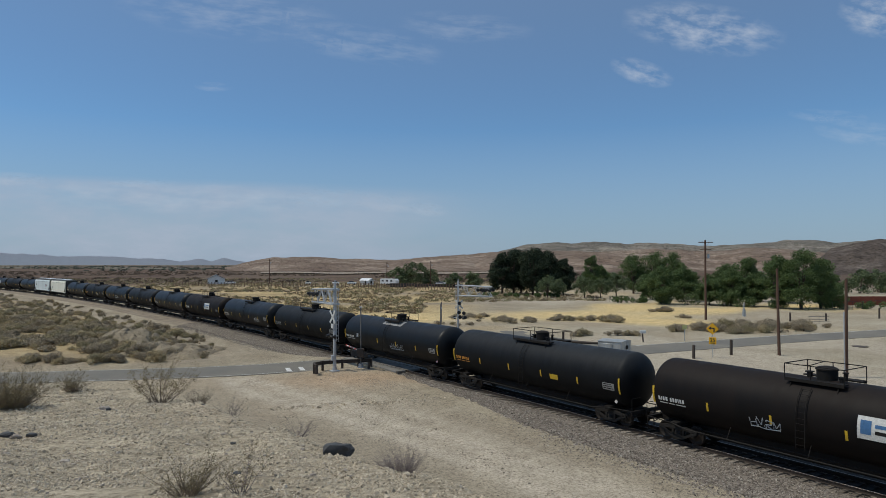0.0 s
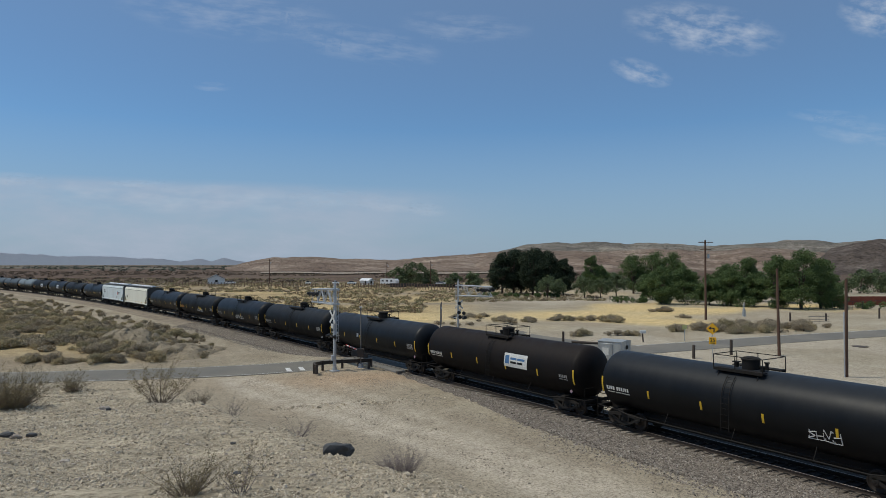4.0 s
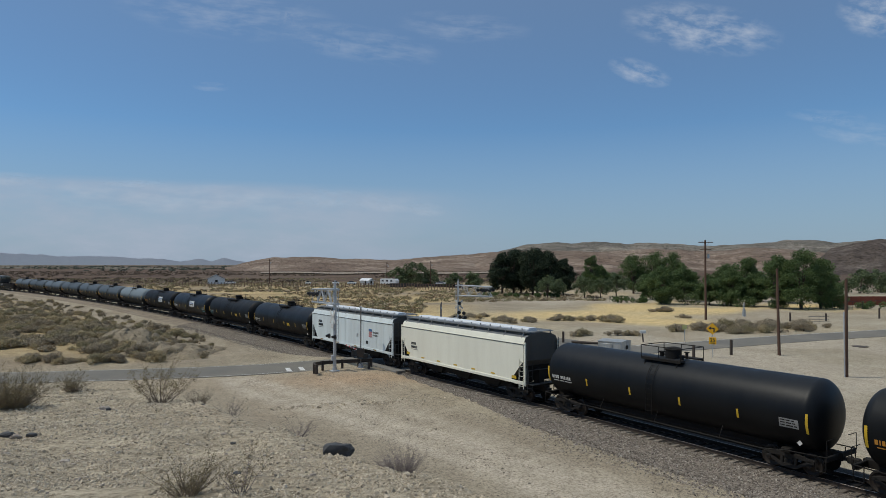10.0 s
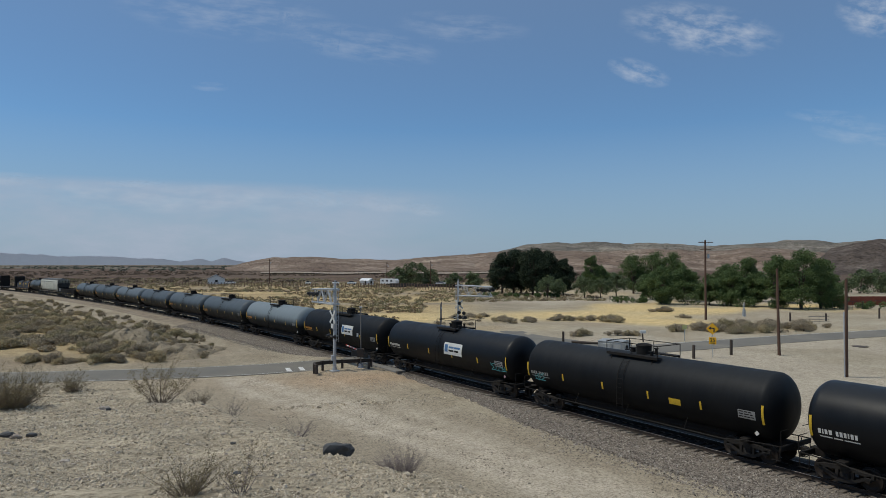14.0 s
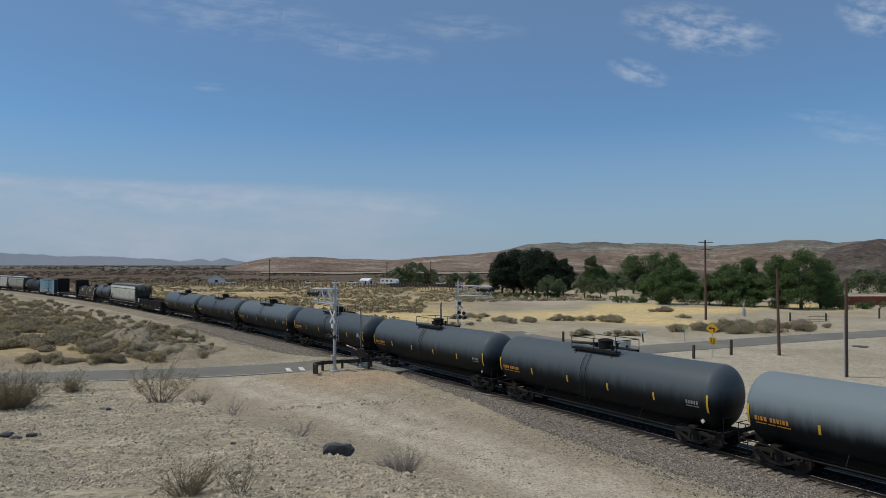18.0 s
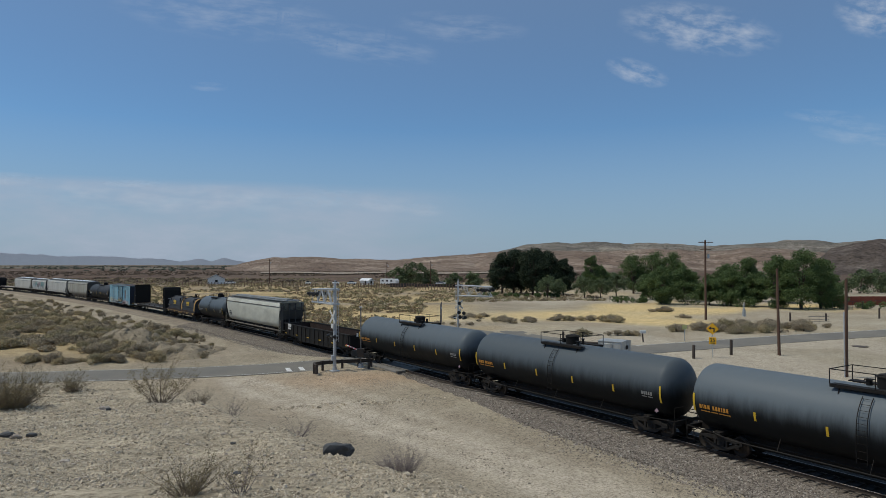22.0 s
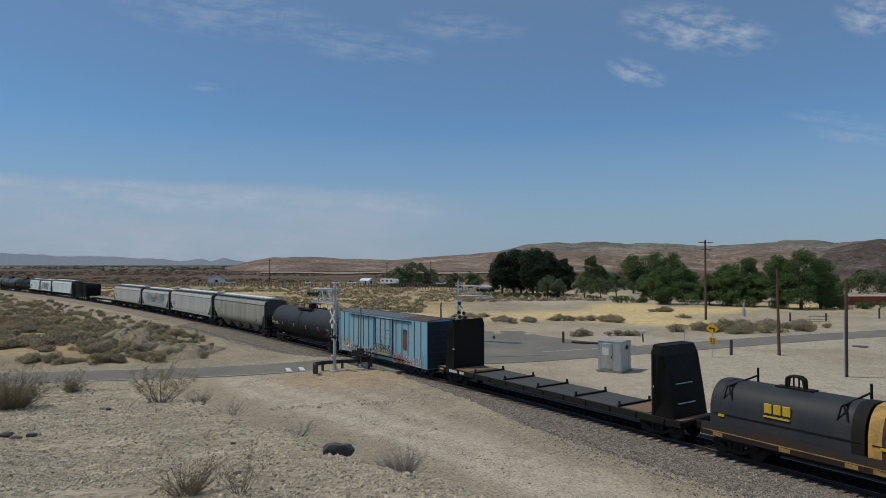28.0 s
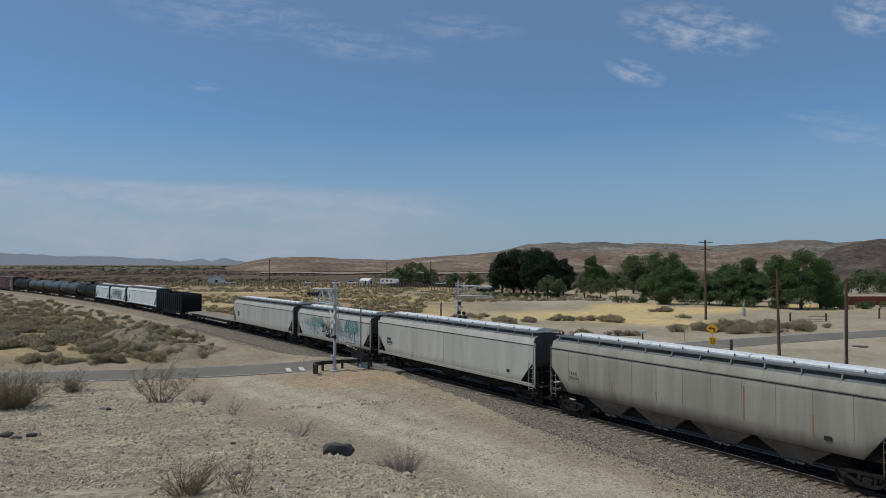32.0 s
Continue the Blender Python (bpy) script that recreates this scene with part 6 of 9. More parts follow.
        spec = {"hop_cream": (M_HOP_CREAM, "cream covered hopper car with pale roof hatches", 4.6, 0, "gable", 3), "hop_white": (M_HOP_WHITE, "white covered hopper car with vertical seams and a shield emblem", 4.6, 12, "gable", 3),
                "hop_round": (M_HOP_ROUND, "tan round-sided covered hopper car, stained along the top", 4.7, 0, "round", 4), "hop_tan": (M_HOP_TAN, "grimy tan-grey covered hopper car with rust streaks", 4.65, 11, "bowed", 4),
                "hop_grey": (M_HOP_GREY, "dusty grey covered hopper car", 4.65, 5, "gable", 3), "hop_graffiti": (M_HOP_GREY, "grey covered hopper car covered in graffiti", 4.4, 8, "gable", 3),
                "hop_pale": (M_HOP_GREY, "pale grey covered hopper car with smooth sides", 4.5, 0, "gable", 4), "hop_white2": (M_HOP_WHITE, "white covered hopper car", 4.5, 0, "gable", 4),
                "hop_short_graffiti": (M_HOP_WHITE, "short white covered hopper car with graffiti", 4.3, 4, "gable", 2), "hop_short": (M_HOP_WHITE, "short pale covered hopper car", 4.3, 4, "gable", 2)}[kind]
        car, hl, side_y = hopper_car(L, spec[0], spec[1], spec[2], spec[3], spec[4], spec[5], bay_paint=kind == "hop_tan", hatch=M_DECKROOF if kind == "hop_round" else M_HATCH)
        hopper_marks(car, hl, side_y, M_SIGNALBLACK if kind != "hop_tan" else M_SEAM, 3.05 if kind == "hop_white" else 2.5, 1.25 if kind == "hop_white" else 1.0)
        if kind == "hop_tan":
            for k, (x, z, h) in enumerate(((-1.6, 2.0, 0.5), (3.3, 1.95, 1.6), (6.4, 1.9, 0.9), (-4.6, 2.1, 0.4))):
                part("rust_streak", Geo().box((x, -side_y - 0.002, z + h / 2), (0.07, 0.006, h)), M_RUSTSTREAK, car, "rust streak")
        if kind in ("hop_tan", "hop_grey"):
            part("data_block", Geo().box((hl - 2.6, -side_y - 0.004, 1.95), (0.32, 0.012, 0.2)), M_SIGNALBLACK, car)
        if kind == "hop_white":
            ex, ez, fy = hl - 3.9, 2.8, -side_y - 0.014
            shield = part("emblem", Geo().box((ex, fy, ez), (0.62, 0.012, 0.74), bevel=0.004), M_WHITE, car, "plain shield of dark top and red stripes")
            part("emblem_top", Geo().box((ex, fy - 0.008, ez + 0.26), (0.62, 0.008, 0.22)), M_SIGNBLUE, shield)
            for k in range(5):
                part("emblem_stripe", Geo().box((ex - 0.24 + 0.12 * k, fy - 0.008, ez - 0.12), (0.06, 0.008, 0.5)), M_RED, shield)
            part("slogan", words("BUILDING", 0.23), M_ENDDARK, car, "black lettering reading building", at=(ex + 0.98, fy, ez + 0.02))
            part("slogan", words("AMERICA", 0.23), M_ENDDARK, car, "black lettering reading america", at=(ex + 0.94, fy, ez - 0.24))
            part("data_block", Geo().box((ex - 0.65, fy, 1.9), (0.4, 0.012, 0.28)), M_SIGNALBLACK, car)
            for k in range(4):
                part("reflector_strip", bars(None, -hl + 2.2 + (2 * hl - 5.5) * k / 3, 1.30, [0.55], 0.09, flat=fy - 0.06), M_WORNYELLOW, car)
        if kind == "hop_cream":
            for k in range(7):
                part("reflector_strip", bars(None, -hl + 0.9 + (2 * hl - 2.2) * k / 6, 1.52 if k else 1.62, [0.45], 0.10 if k not in (0, 6) else 0.2, flat=-side_y - 0.012), M_YELLOW, car)
        if "graffiti" in kind:
            side_graffiti(car, -hl + 1.2, hl - 2.5, 1.45, 3.2, -side_y - 0.012, 11 + i, [GRAFFITI[0], GRAFFITI[0], GRAFFITI[5], GRAFFITI[3]] if kind == "hop_graffiti" else [GRAFFITI[0], GRAFFITI[5], GRAFFITI[1]])
            for k in range(9):
                x, z, wide = -hl + 1.3 + (2 * hl - 6.4) * k / 8, 1.5 + 0.5 * (k % 3), 3.0
                part("graffiti", scribble(90 + i * 9 + k, wide, 1.3, lambda u, v: (x + u, -side_y - 0.026 - 0.002 * k, z + v), 7, 0.04), GRAFFITI[(0, 1, 3, 0, 5, 2, 0, 1, 3)[k]], car, "sprayed graffiti tag")
    if kind in TANKS or kind == "short":
        sp = SHORT_TANK if kind == "short" else LONG_TANK
        lettering = {"brown": M_WHITE, "black": M_WHITE, "dark": M_ORANGE, "blue": M_ORANGE, "grey": M_ORANGE, "dusty": M_WHITE, "short": M_PALE}[kind]
        if i in (3, 7, 8, 14, 30):
            lettering = M_WHITE if i == 30 else M_PALE
        mark_tank(car, sp, lettering, M_PALE, i, kind in ("black", "dark"))
        if i in SIGNS:
            x = SIGNS[i]
            b = part("advertising_board", tank_patch(sp, x, x + 2.3, 2.25, 3.15, 0.02), M_WHITE, car, "white board with blue mark and lines of print as bars")
            k = part("board_mark", tank_patch(sp, x + 0.12, x + 0.52, 2.45, 3.0, 0.026), M_SIGNBLUE, b)
            for q, z in enumerate((2.75, 2.5)):
                part("print_line", bars(sp, x + 0.65, z, [0.62, 0.72 - 0.2 * q], 0.14, 0.08, 0.026), M_SIGNBLUE if q == 0 else M_FRAME, b)
        if i == 2:
            part("spill_stain", tank_patch(sp, -1.5, 1.6, 3.72, 4.08, 0.009, 0.4), M_PALE, car, "pale spill stain below the dome")
        if i in GRAFFITI_TANKS:
            x, c, w = GRAFFITI_TANKS[i]
            part("graffiti", scribble(40 + i, w, 0.55, lambda u, v: on_tank(sp, x + u, 1.75 + v, 0.012), max(3, int(w / 0.34)), 0.022), GRAFFITI[c], car, "sprayed graffiti tag")
        if i in (1, 9, 13, 14):
            part("yellow_label", tank_patch(sp, 1.9 + 0.5 * (i % 3), 2.6 + 0.5 * (i % 3), 2.0, 2.32, 0.012), M_YELLOW, car, "yellow label")
    CARS.append(car)


def motions():
    for i, car in enumerate(CARS):
        walk(car, [(t, car_pose(i, t)) for t in range(33)])
    drift()
    # one turning action for the leading and one for the trailing wheelset of a truck
    turn = SPEED / WHEEL_R / FPS
    for k in (-0.89, 0.89):
        same = [w for w, q in WHEELS if abs(q - k) < 0.05]
        lead = same[0]
        walk(lead, [(f / FPS, Matrix.Translation((k, 0, WHEEL_R)) @ Matrix.Rotation(turn * f, 4, "Y")) for f in range(0, 32 * FPS + 1)])
        for w in same[1:]:
            w.rotation_mode = "QUATERNION"
            w.animation_data_create()
            w.animation_data.action = lead.animation_data.action
            w.animation_data.action_slot = lead.animation_data.action_slot


# ---- level crossing: signals, guard rail, gate, cabinet, signs, poles ----
def stand(x, y):
    return float(ground_z(x, y))


def cantilever_signal(x, y, heading, L, label, flip=1):
    """Mast with a lattice arm over the road; the arm points along heading (degrees)."""
    z0 = stand(x, y) - 0.03
    sig = thing("crossing_signal", label, "crossing signal", "signals of the level crossing", at=Matrix.Translation((x, y, z0)) @ Matrix.Rotation(radians(heading), 4, "Z"))
    part("base", Geo().box((0, 0, 0.06), (0.7, 0.7, 0.14), bevel=0.03).rod((0, 0, 0.1), (0, 0, 0.4), 0.2, 12), M_GALV, sig)
    part("mast", Geo().rod((0, 0, 0.1), (0, 0, 7.7), 0.15, 14, 0.12), M_GALV, sig, smooth=40)
    part("mast_cap", Geo().rod((0, 0, 7.7), (0, 0, 7.95), 0.05, 8), M_GALV, sig)
    for z in (5.85, 7.15):
        for yy in (-0.28, 0.28):
            c = part("arm_chord", Geo().rod((0, yy, z), (L, yy, z - (0.0 if z < 6 else 0.15)), 0.075, 8), M_GALV, sig)
    n = 3
    for k in range(n):
        x0, x1 = L * k / n, L * (k + 1) / n
        for yy in (-0.28, 0.28):
            part("lattice_bar", Geo().rod((x0, yy, 5.85), ((x0 + x1) / 2, yy, 7.1), 0.042, 6).rod(((x0 + x1) / 2, yy, 7.1), (x1, yy, 5.85), 0.042, 6), M_GALV, sig)
        part("cross_tie", Geo().rod((x1, -0.28, 5.85), (x1, 0.28, 5.85), 0.03, 6).rod((x1, -0.28, 7.0), (x1, 0.28, 7.0), 0.03, 6).rod((x1, -0.28, 5.85), (x1, -0.28, 7.0), 0.042, 6), M_GALV, sig)
    part("arm_walkway", Geo().box((L / 2 + 0.1, 0, 5.79), (L + 0.2, 0.5, 0.04)), M_GALV, sig)
    part("arm_bracket", Geo().box((0, 0, 5.85), (0.45, 0.7, 0.14)).box((0, 0, 7.1), (0.45, 0.7, 0.14)), M_GALV, sig)
    # lamp heads on the arm
    for k, xx in enumerate((L - 0.25, L - 1.25)):
        for yy in (-0.42, 0.42):
            h = part("lamp_head", Geo().rod((xx - 0.32, yy, 6.6), (xx - 0.32, yy + 0.10 * (1 if yy > 0 else -1), 6.6), 0.21, 16).rod((xx + 0.32, yy, 6.6), (xx + 0.32, yy + 0.10 * (1 if yy > 0 else -1), 6.6), 0.21, 16).box((xx, yy, 6.6), (1.0, 0.06, 0.08)), M_SIGNALBLACK, sig, "pair of black lamp backgrounds")
            for q in (-0.32, 0.32):
                part("hood", Geo().rod((xx + q, yy, 6.66), (xx + q, yy + 0.32 * (1 if yy > 0 else -1), 6.63), 0.13, 10, 0.11), M_SIGNALBLACK, h)
    # crossbuck and lower lamps on the mast
    s = -1 * flip
    for a in (45, -45):
        rot = Matrix.Rotation(radians(a), 3, "Y")
        part("crossbuck_blade", Geo().box((0, s * 0.22, 4.75), (1.5, 0.03, 0.22), rot, bevel=0.01), M_WHITE, sig, "white crossbuck blade")
    part("track_count_sign", Geo().box((0.05, s * 0.23, 3.95), (0.5, 0.02, 0.4), bevel=0.01), M_WHITE, sig)
    lb = part("lamp_bar", Geo().rod((-0.75, s * 0.2, 3.05), (0.75, s * 0.2, 3.05), 0.04, 8), M_GALV, sig)
    for q in (-0.6, 0.6):
        part("lamp_head", Geo().rod((q, s * 0.2, 3.05), (q, s * 0.28, 3.05), 0.21, 16), M_SIGNALBLACK, lb)
        part("hood", Geo().rod((q, s * 0.28, 3.1), (q, s * 0.55, 3.07), 0.12, 10, 0.1), M_SIGNALBLACK, lb)
    part("junction_box", Geo().box((0.0, s * 0.2, 1.2), (0.3, 0.2, 0.45), bevel=0.02), M_GALV, sig)
    part("climbing_ladder", ladder_mesh("climbing_ladder", 4.6, 0.36, 14, M_GALV), None, sig, at=(0, 0.26 * flip, 2.6))
    return sig


near_signal = cantilever_signal(-9.4, 56.7, 124, 4.4, "galvanised cantilever crossing signal with white crossbuck beside the road", -1)
far_signal = cantilever_signal(1.9, 82.0, -30, 4.6, "galvanised cantilever crossing signal standing beyond the track", -1)

for k, (z, q) in enumerate(((4.9, 0.35), (3.75, 0.3), (3.7, 1.0), (3.2, 0.45), (3.15, 1.15))):
    part("lamp_head", Geo().rod((q, -0.35, z), (q + 0.1, -0.5, z), 0.22, 14).rod((q, -0.2, z), (q, -0.45, z), 0.12, 8), M_SIGNALBLACK, far_signal, "black lamp background")

# gate mechanism by the near signal: mast, drive box and lowered striped arm
gx, gy = -7.3, 58.0
gate = thing("crossing_gate", "crossing gate with grey drive box and lowered red and white arm", "crossing gate", at=(gx, gy, stand(gx, gy) - 0.02))
part("mast", Geo().rod((0, 0, 0), (0, 0, 5.3), 0.055, 10), M_GATEGREY, gate)
part("base", Geo().rod((0, 0, 0), (0, 0, 0.35), 0.2, 12).box((0, 0, 0.05), (0.5, 0.5, 0.1)), M_GALV, gate)
part("drive_box", Geo().box((0, -0.22, 1.35), (0.65, 0.45, 0.75), bevel=0.05), M_BOLLARD, gate, "dark gate drive box")
part("counterweight", Geo().box((-0.55, -0.1, 1.3), (0.5, 0.25, 0.5), bevel=0.04).box((0.45, -0.25, 1.1), (0.5, 0.2, 0.35), bevel=0.04), M_SIGNALBLACK, gate)
part("small_sign", Geo().box((-0.28, -0.1, 2.9), (0.16, 0.02, 0.3)), M_WHITE, gate)
away = Vector((-0.40, 0.92, 0))
for k in range(9):
    a, b = away * (0.4 + 0.5 * k), away * (0.9 + 0.5 * k)
    part("arm_section", Geo().rod((a.x, a.y, 1.45), (b.x, b.y, 1.45), 0.06, 8), M_WHITE if k % 2 else M_RED, gate, "white arm stripe" if k % 2 else "red arm stripe")
part("bell", Geo().rod((0, -0.05, 5.3), (0, -0.05, 5.42), 0.14, 12), M_GALV, gate)

# guard rail round the signal foot
rail_t = thing("guard_rail", "dark weathered guard rail on timber posts round the signal foot", "guard rail", at=(0, 0, 0))
gr = [(-10.75, 55.3), (-11.15, 56.2), (-10.6, 57.2), (-9.0, 58.0), (-7.6, 58.4), (-6.5, 58.6)]
g = Geo()
zz = stand(-9, 57)
for a, b in zip(gr[:-1], gr[1:]):
    a3, b3 = Vector((*a, zz + 0.62)), Vector((*b, zz + 0.62))
    w = (b3 - a3).normalized()
    nrm = Vector((-w.y, w.x, 0))
    prof = [(-0.02, -0.16), (0.05, -0.10), (0.0, 0.0), (0.05, 0.10), (-0.02, 0.16), (-0.05, 0.16), (0.02, 0.10), (-0.03, 0.0), (0.02, -0.10), (-0.05, -0.16)]
    g.loft([[p + nrm * o + Vector((0, 0, h)) for o, h in prof] for p in (a3, b3)])
part("rail_beam", g, M_BOLLARD, rail_t)
for p in gr:
    part("post", Geo().box((p[0] + 0.05, p[1] + 0.12, zz + 0.36), (0.2, 0.2, 0.85), bevel=0.02), M_BOLLARD, rail_t)
for q in ((-10.95, 55.7), (-6.5, 57.3)):
    part("post", Geo().box((q[0], q[1], zz + 0.3), (0.22, 0.22, 0.75), bevel=0.02), M_BOLLARD, rail_t)

far_rail = thing("guard_rail", "dark weathered guard rail on timber posts before the far signal", "guard rail")
gr = [(-0.9, 78.2), (-0.6, 76.9), (1.4, 76.4), (3.4, 77.2), (4.4, 79.0)]
zz = GROUND + 0.08
g = Geo()
for a, b in zip(gr[:-1], gr[1:]):
    a3, b3 = Vector((*a, zz + 0.72)), Vector((*b, zz + 0.72))
    w = (b3 - a3).normalized()
    nrm = Vector((-w.y, w.x, 0))
    g.loft([[p + nrm * o + Vector((0, 0, h)) for o, h in ((-0.02, -0.16), (0.05, -0.10), (0.0, 0.0), (0.05, 0.10), (-0.02, 0.16), (-0.05, 0.16), (0.02, 0.10), (-0.03, 0.0), (0.02, -0.10), (-0.05, -0.16))] for p in (a3, b3)])
part("rail_beam", g, M_BOLLARD, far_rail)
for p in gr:
    part("post", Geo().box((p[0], p[1] + 0.14, zz + 0.42), (0.24, 0.24, 0.98), bevel=0.02), M_BOLLARD, far_rail)
# second gate by the far signal
gate_b = thing("crossing_gate", "crossing gate drive beside the far signal", "crossing gate", at=(3.3, 78.6, GROUND + 0.05))
part("mast", Geo().rod((-3.6, 0.3, 0), (-3.6, 0.3, 4.9), 0.05, 8), M_GATEGREY, gate_b)
part("drive_box", Geo().box((0, 0, 1.25), (0.7, 0.5, 0.8), bevel=0.05).rod((0, 0, 0), (0, 0, 0.9), 0.12, 8), M_BOLLARD, gate_b, "dark gate drive box")
part("counterweight", Geo().box((0.8, 0, 1.45), (0.9, 0.3, 0.45), bevel=0.05).box((-0.5, 0, 1.2), (0.5, 0.25, 0.3), bevel=0.04), M_SIGNALBLACK, gate_b)

# control cabinet beyond the line
cx, cy = 15.8, 60.2
cab = thing("signal_cabinet", "aluminium signal equipment house with a white notice on its door", "equipment cabinet", at=Matrix.Translation((cx, cy, stand(cx, cy))) @ Matrix.Rotation(radians(-38), 4, "Z") @ Matrix.Diagonal((1.08, 1.08, 1.0, 1)))
part("base", Geo().box((0, 0, 0.05), (2.3, 2.2, 0.14)), M_CONCRETE, cab)
part("body", Geo().box((0, 0, 1.42), (2.1, 2.0, 2.6), bevel=0.03), M_CABINET, cab)
part("roof", Geo().loft([[(x, y, z) for y, z in ((-1.03, 2.70), (-1.03, 2.76), (0, 2.86), (1.03, 2.76), (1.03, 2.70))] for x in (-1.08, 1.08)]), M_CABINET, cab)
part("door", Geo().box((-0.25, -1.02, 1.42), (1.05, 0.05, 2.3), bevel=0.015), M_CABINET, cab)
part("notice", Geo().box((-0.35, -1.053, 1.85), (0.55, 0.01, 0.65)), M_WHITE, cab, "white paper notice")
part("handle", Geo().box((0.18, -1.06, 1.35), (0.05, 0.06, 0.22)), M_FRAME, cab)
part("vent", Geo().box((1.06, 0.1, 2.2), (0.03, 0.5, 0.35), bevel=0.01), M_FRAME, cab)
for k in range(3):
    part("seam", Geo().box((1.055, -0.5 + 0.5 * k, 1.42), (0.015, 0.03, 2.6)), M_CABINET, cab)


def post(x, y, h, r=0.16, label="dark timber bollard post"):
    z = stand(x, y)
    b = thing("bollard", label, "bollard", "posts beside the road", at=(x, y, z - 0.05))
    part("post", Geo().rod((0, 0, 0), (0.02, 0, h), r, 9, r * 0.93), M_BOLLARD, b)
    part("top", Geo().rod((0.02, 0, h), (0.02, 0, h + 0.04), r * 0.93, 9, r * 0.7), M_BOLLARD, b)
    return b


for x, y, h in ((25.7, 67.0, 1.4), (30.6, 69.4, 1.65), (14.9, 81.0, 1.5), (59.3, 111.5, 1.5), (66.0, 112.5, 1.3), (77.2, 115.5, 1.9), (6.6, 85.0, 0.5)):
    post(x, y, h)


def utility_pole(x, y, h, r, arms, lean=0.0, label=""):
    p = thing("utility_pole", label, "utility pole", "utility poles", at=Matrix.Translation((x, y, stand(x, y) - 0.1)) @ Matrix.Rotation(lean, 4, "Y"))
    part("pole", Geo().rod((0, 0, 0), (0, 0, h), r, 12, r * 0.68), M_POLE, p, smooth=50)
    for k, z in enumerate(arms):
        part("crossarm", Geo().box((0, -r, z), (2.5 - 0.5 * k, 0.1, 0.12), bevel=0.01), M_POLE, p)
        for q in (-1.1, -0.55, 0.55, 1.1):
            part("insulator", Geo().rod((q * (1 - 0.2 * k), -r, z + 0.05), (q * (1 - 0.2 * k), -r, z + 0.2), 0.045, 8, 0.03), M_GALV, p)
    if arms:
        part("transformer", Geo().rod((0.55, 0, arms[-1] - 1.6), (0.55, 0, arms[-1] - 0.8), 0.2, 12), M_GALV, p, "small grey transformer can")
        part("brace", Geo().rod((-0.7, -r, arms[0]), (0, -r, arms[0] - 0.7), 0.02).rod((0.7, -r, arms[0]), (0, -r, arms[0] - 0.7), 0.02), M_GALV, p)
    return p


utility_pole(45.9, 114, 14.0, 0.21, (13.6, 12.4), 0, "tall brown timber utility pole with two crossarms")
utility_pole(35.6, 69.2, 9.3, 0.165, (), -0.015, "bare brown timber pole standing in the dirt")
utility_pole(34.9, 56.6, 8.6, 0.165, (), 0.012, "bare dark timber pole with a pale conduit")
cond = tagged(new("conduit", Geo().rod((34.66, 56.42, stand(34.6, 56.5)), (34.66, 56.42, 5.0), 0.05, 8).mesh("conduit", M_GALV)), "pale conduit strapped to the bare pole", "conduit")
for x, y, h in ((-83, 312, 12), (-25.5, 296, 10.5), (-5.6, 296, 11)):
    utility_pole(x, y, h, 0.2, (h - 0.6,), 0, "far dark utility pole with one crossarm")

# warning sign: bend to the left, with a plate below
sx, sy = 27.9, 67.6
z0 = stand(sx, sy)
sign = thing("road_sign", "yellow diamond bend sign with a plate below", "road sign", at=Matrix.Translation((sx, sy, z0)) @ Matrix.Rotation(radians(-20), 4, "Z"))
part("post", Geo().box((0, 0, 1.3), (0.07, 0.05, 2.9)), M_GALV, sign)
rot45 = Matrix.Rotation(radians(45), 3, "Y")
part("diamond", Geo().box((0, -0.05, 2.95), (0.86, 0.025, 0.86), rot45, bevel=0.012), M_SIGNYEL, sign)
ar = Geo().box((0.14, -0.068, 2.81), (0.11, 0.01, 0.38)).box((0.02, -0.068, 3.02), (0.35, 0.01, 0.11))
ar.add([(-0.13, -0.073, 2.84), (-0.13, -0.073, 3.20), (-0.40, -0.073, 3.02)], [(0, 1, 2)])
part("arrow", ar, M_SIGNALBLACK, sign, "black bent arrow to the left")
part("plate", Geo().box((0, -0.05, 1.72), (0.72, 0.025, 0.72), bevel=0.012), M_SIGNYEL, sign)
part("plate_print", words("25", 0.52), M_SIGNALBLACK, sign, "black numeral twenty-five", at=(0, -0.066, 1.62))
part("plate_line", Geo().box((0, -0.068, 1.49), (0.42, 0.01, 0.08)), M_SIGNALBLACK, sign)
sx, sy = 30.5, 82.5
s2 = thing("faded_sign", "small faded yellow sign on a thin post", "road sign", at=(sx, sy, stand(sx, sy)))
part("post", Geo().box((0, 0, 0.9), (0.06, 0.04, 1.9)), M_GALV, s2)
part("plate", Geo().box((0, -0.04, 1.75), (0.55, 0.02, 0.55), bevel=0.01), M_FADED, s2)
# mailbox on a dark post, water box, manhole
mx, my = 24.9, 81.2
mb = thing("mailbox", "white mailbox on a dark leaning post", "mailbox", at=(mx, my, stand(mx, my)))
part("post", Geo().rod((0, 0, 0), (-0.12, 0, 1.15), 0.09, 8), M_BOLLARD, mb)
part("box", Geo().loft([[(x, y, 1.1 + z) for y, z in ((-0.17, 0), (-0.17, 0.25), (-0.1, 0.38), (0.1, 0.38), (0.17, 0.25), (0.17, 0))] for x in (-0.4, 0.3)]), M_WHITE, mb)
tagged(new("manhole_cover", Geo().rod((49.8, 78.0, GROUND - 0.3), (49.8, 78.0, stand(49.8, 78.0) + 0.05), 0.9, 20).mesh("manhole_cover", M_BOLLARD)), "dark round utility cover in the dirt", "manhole cover")
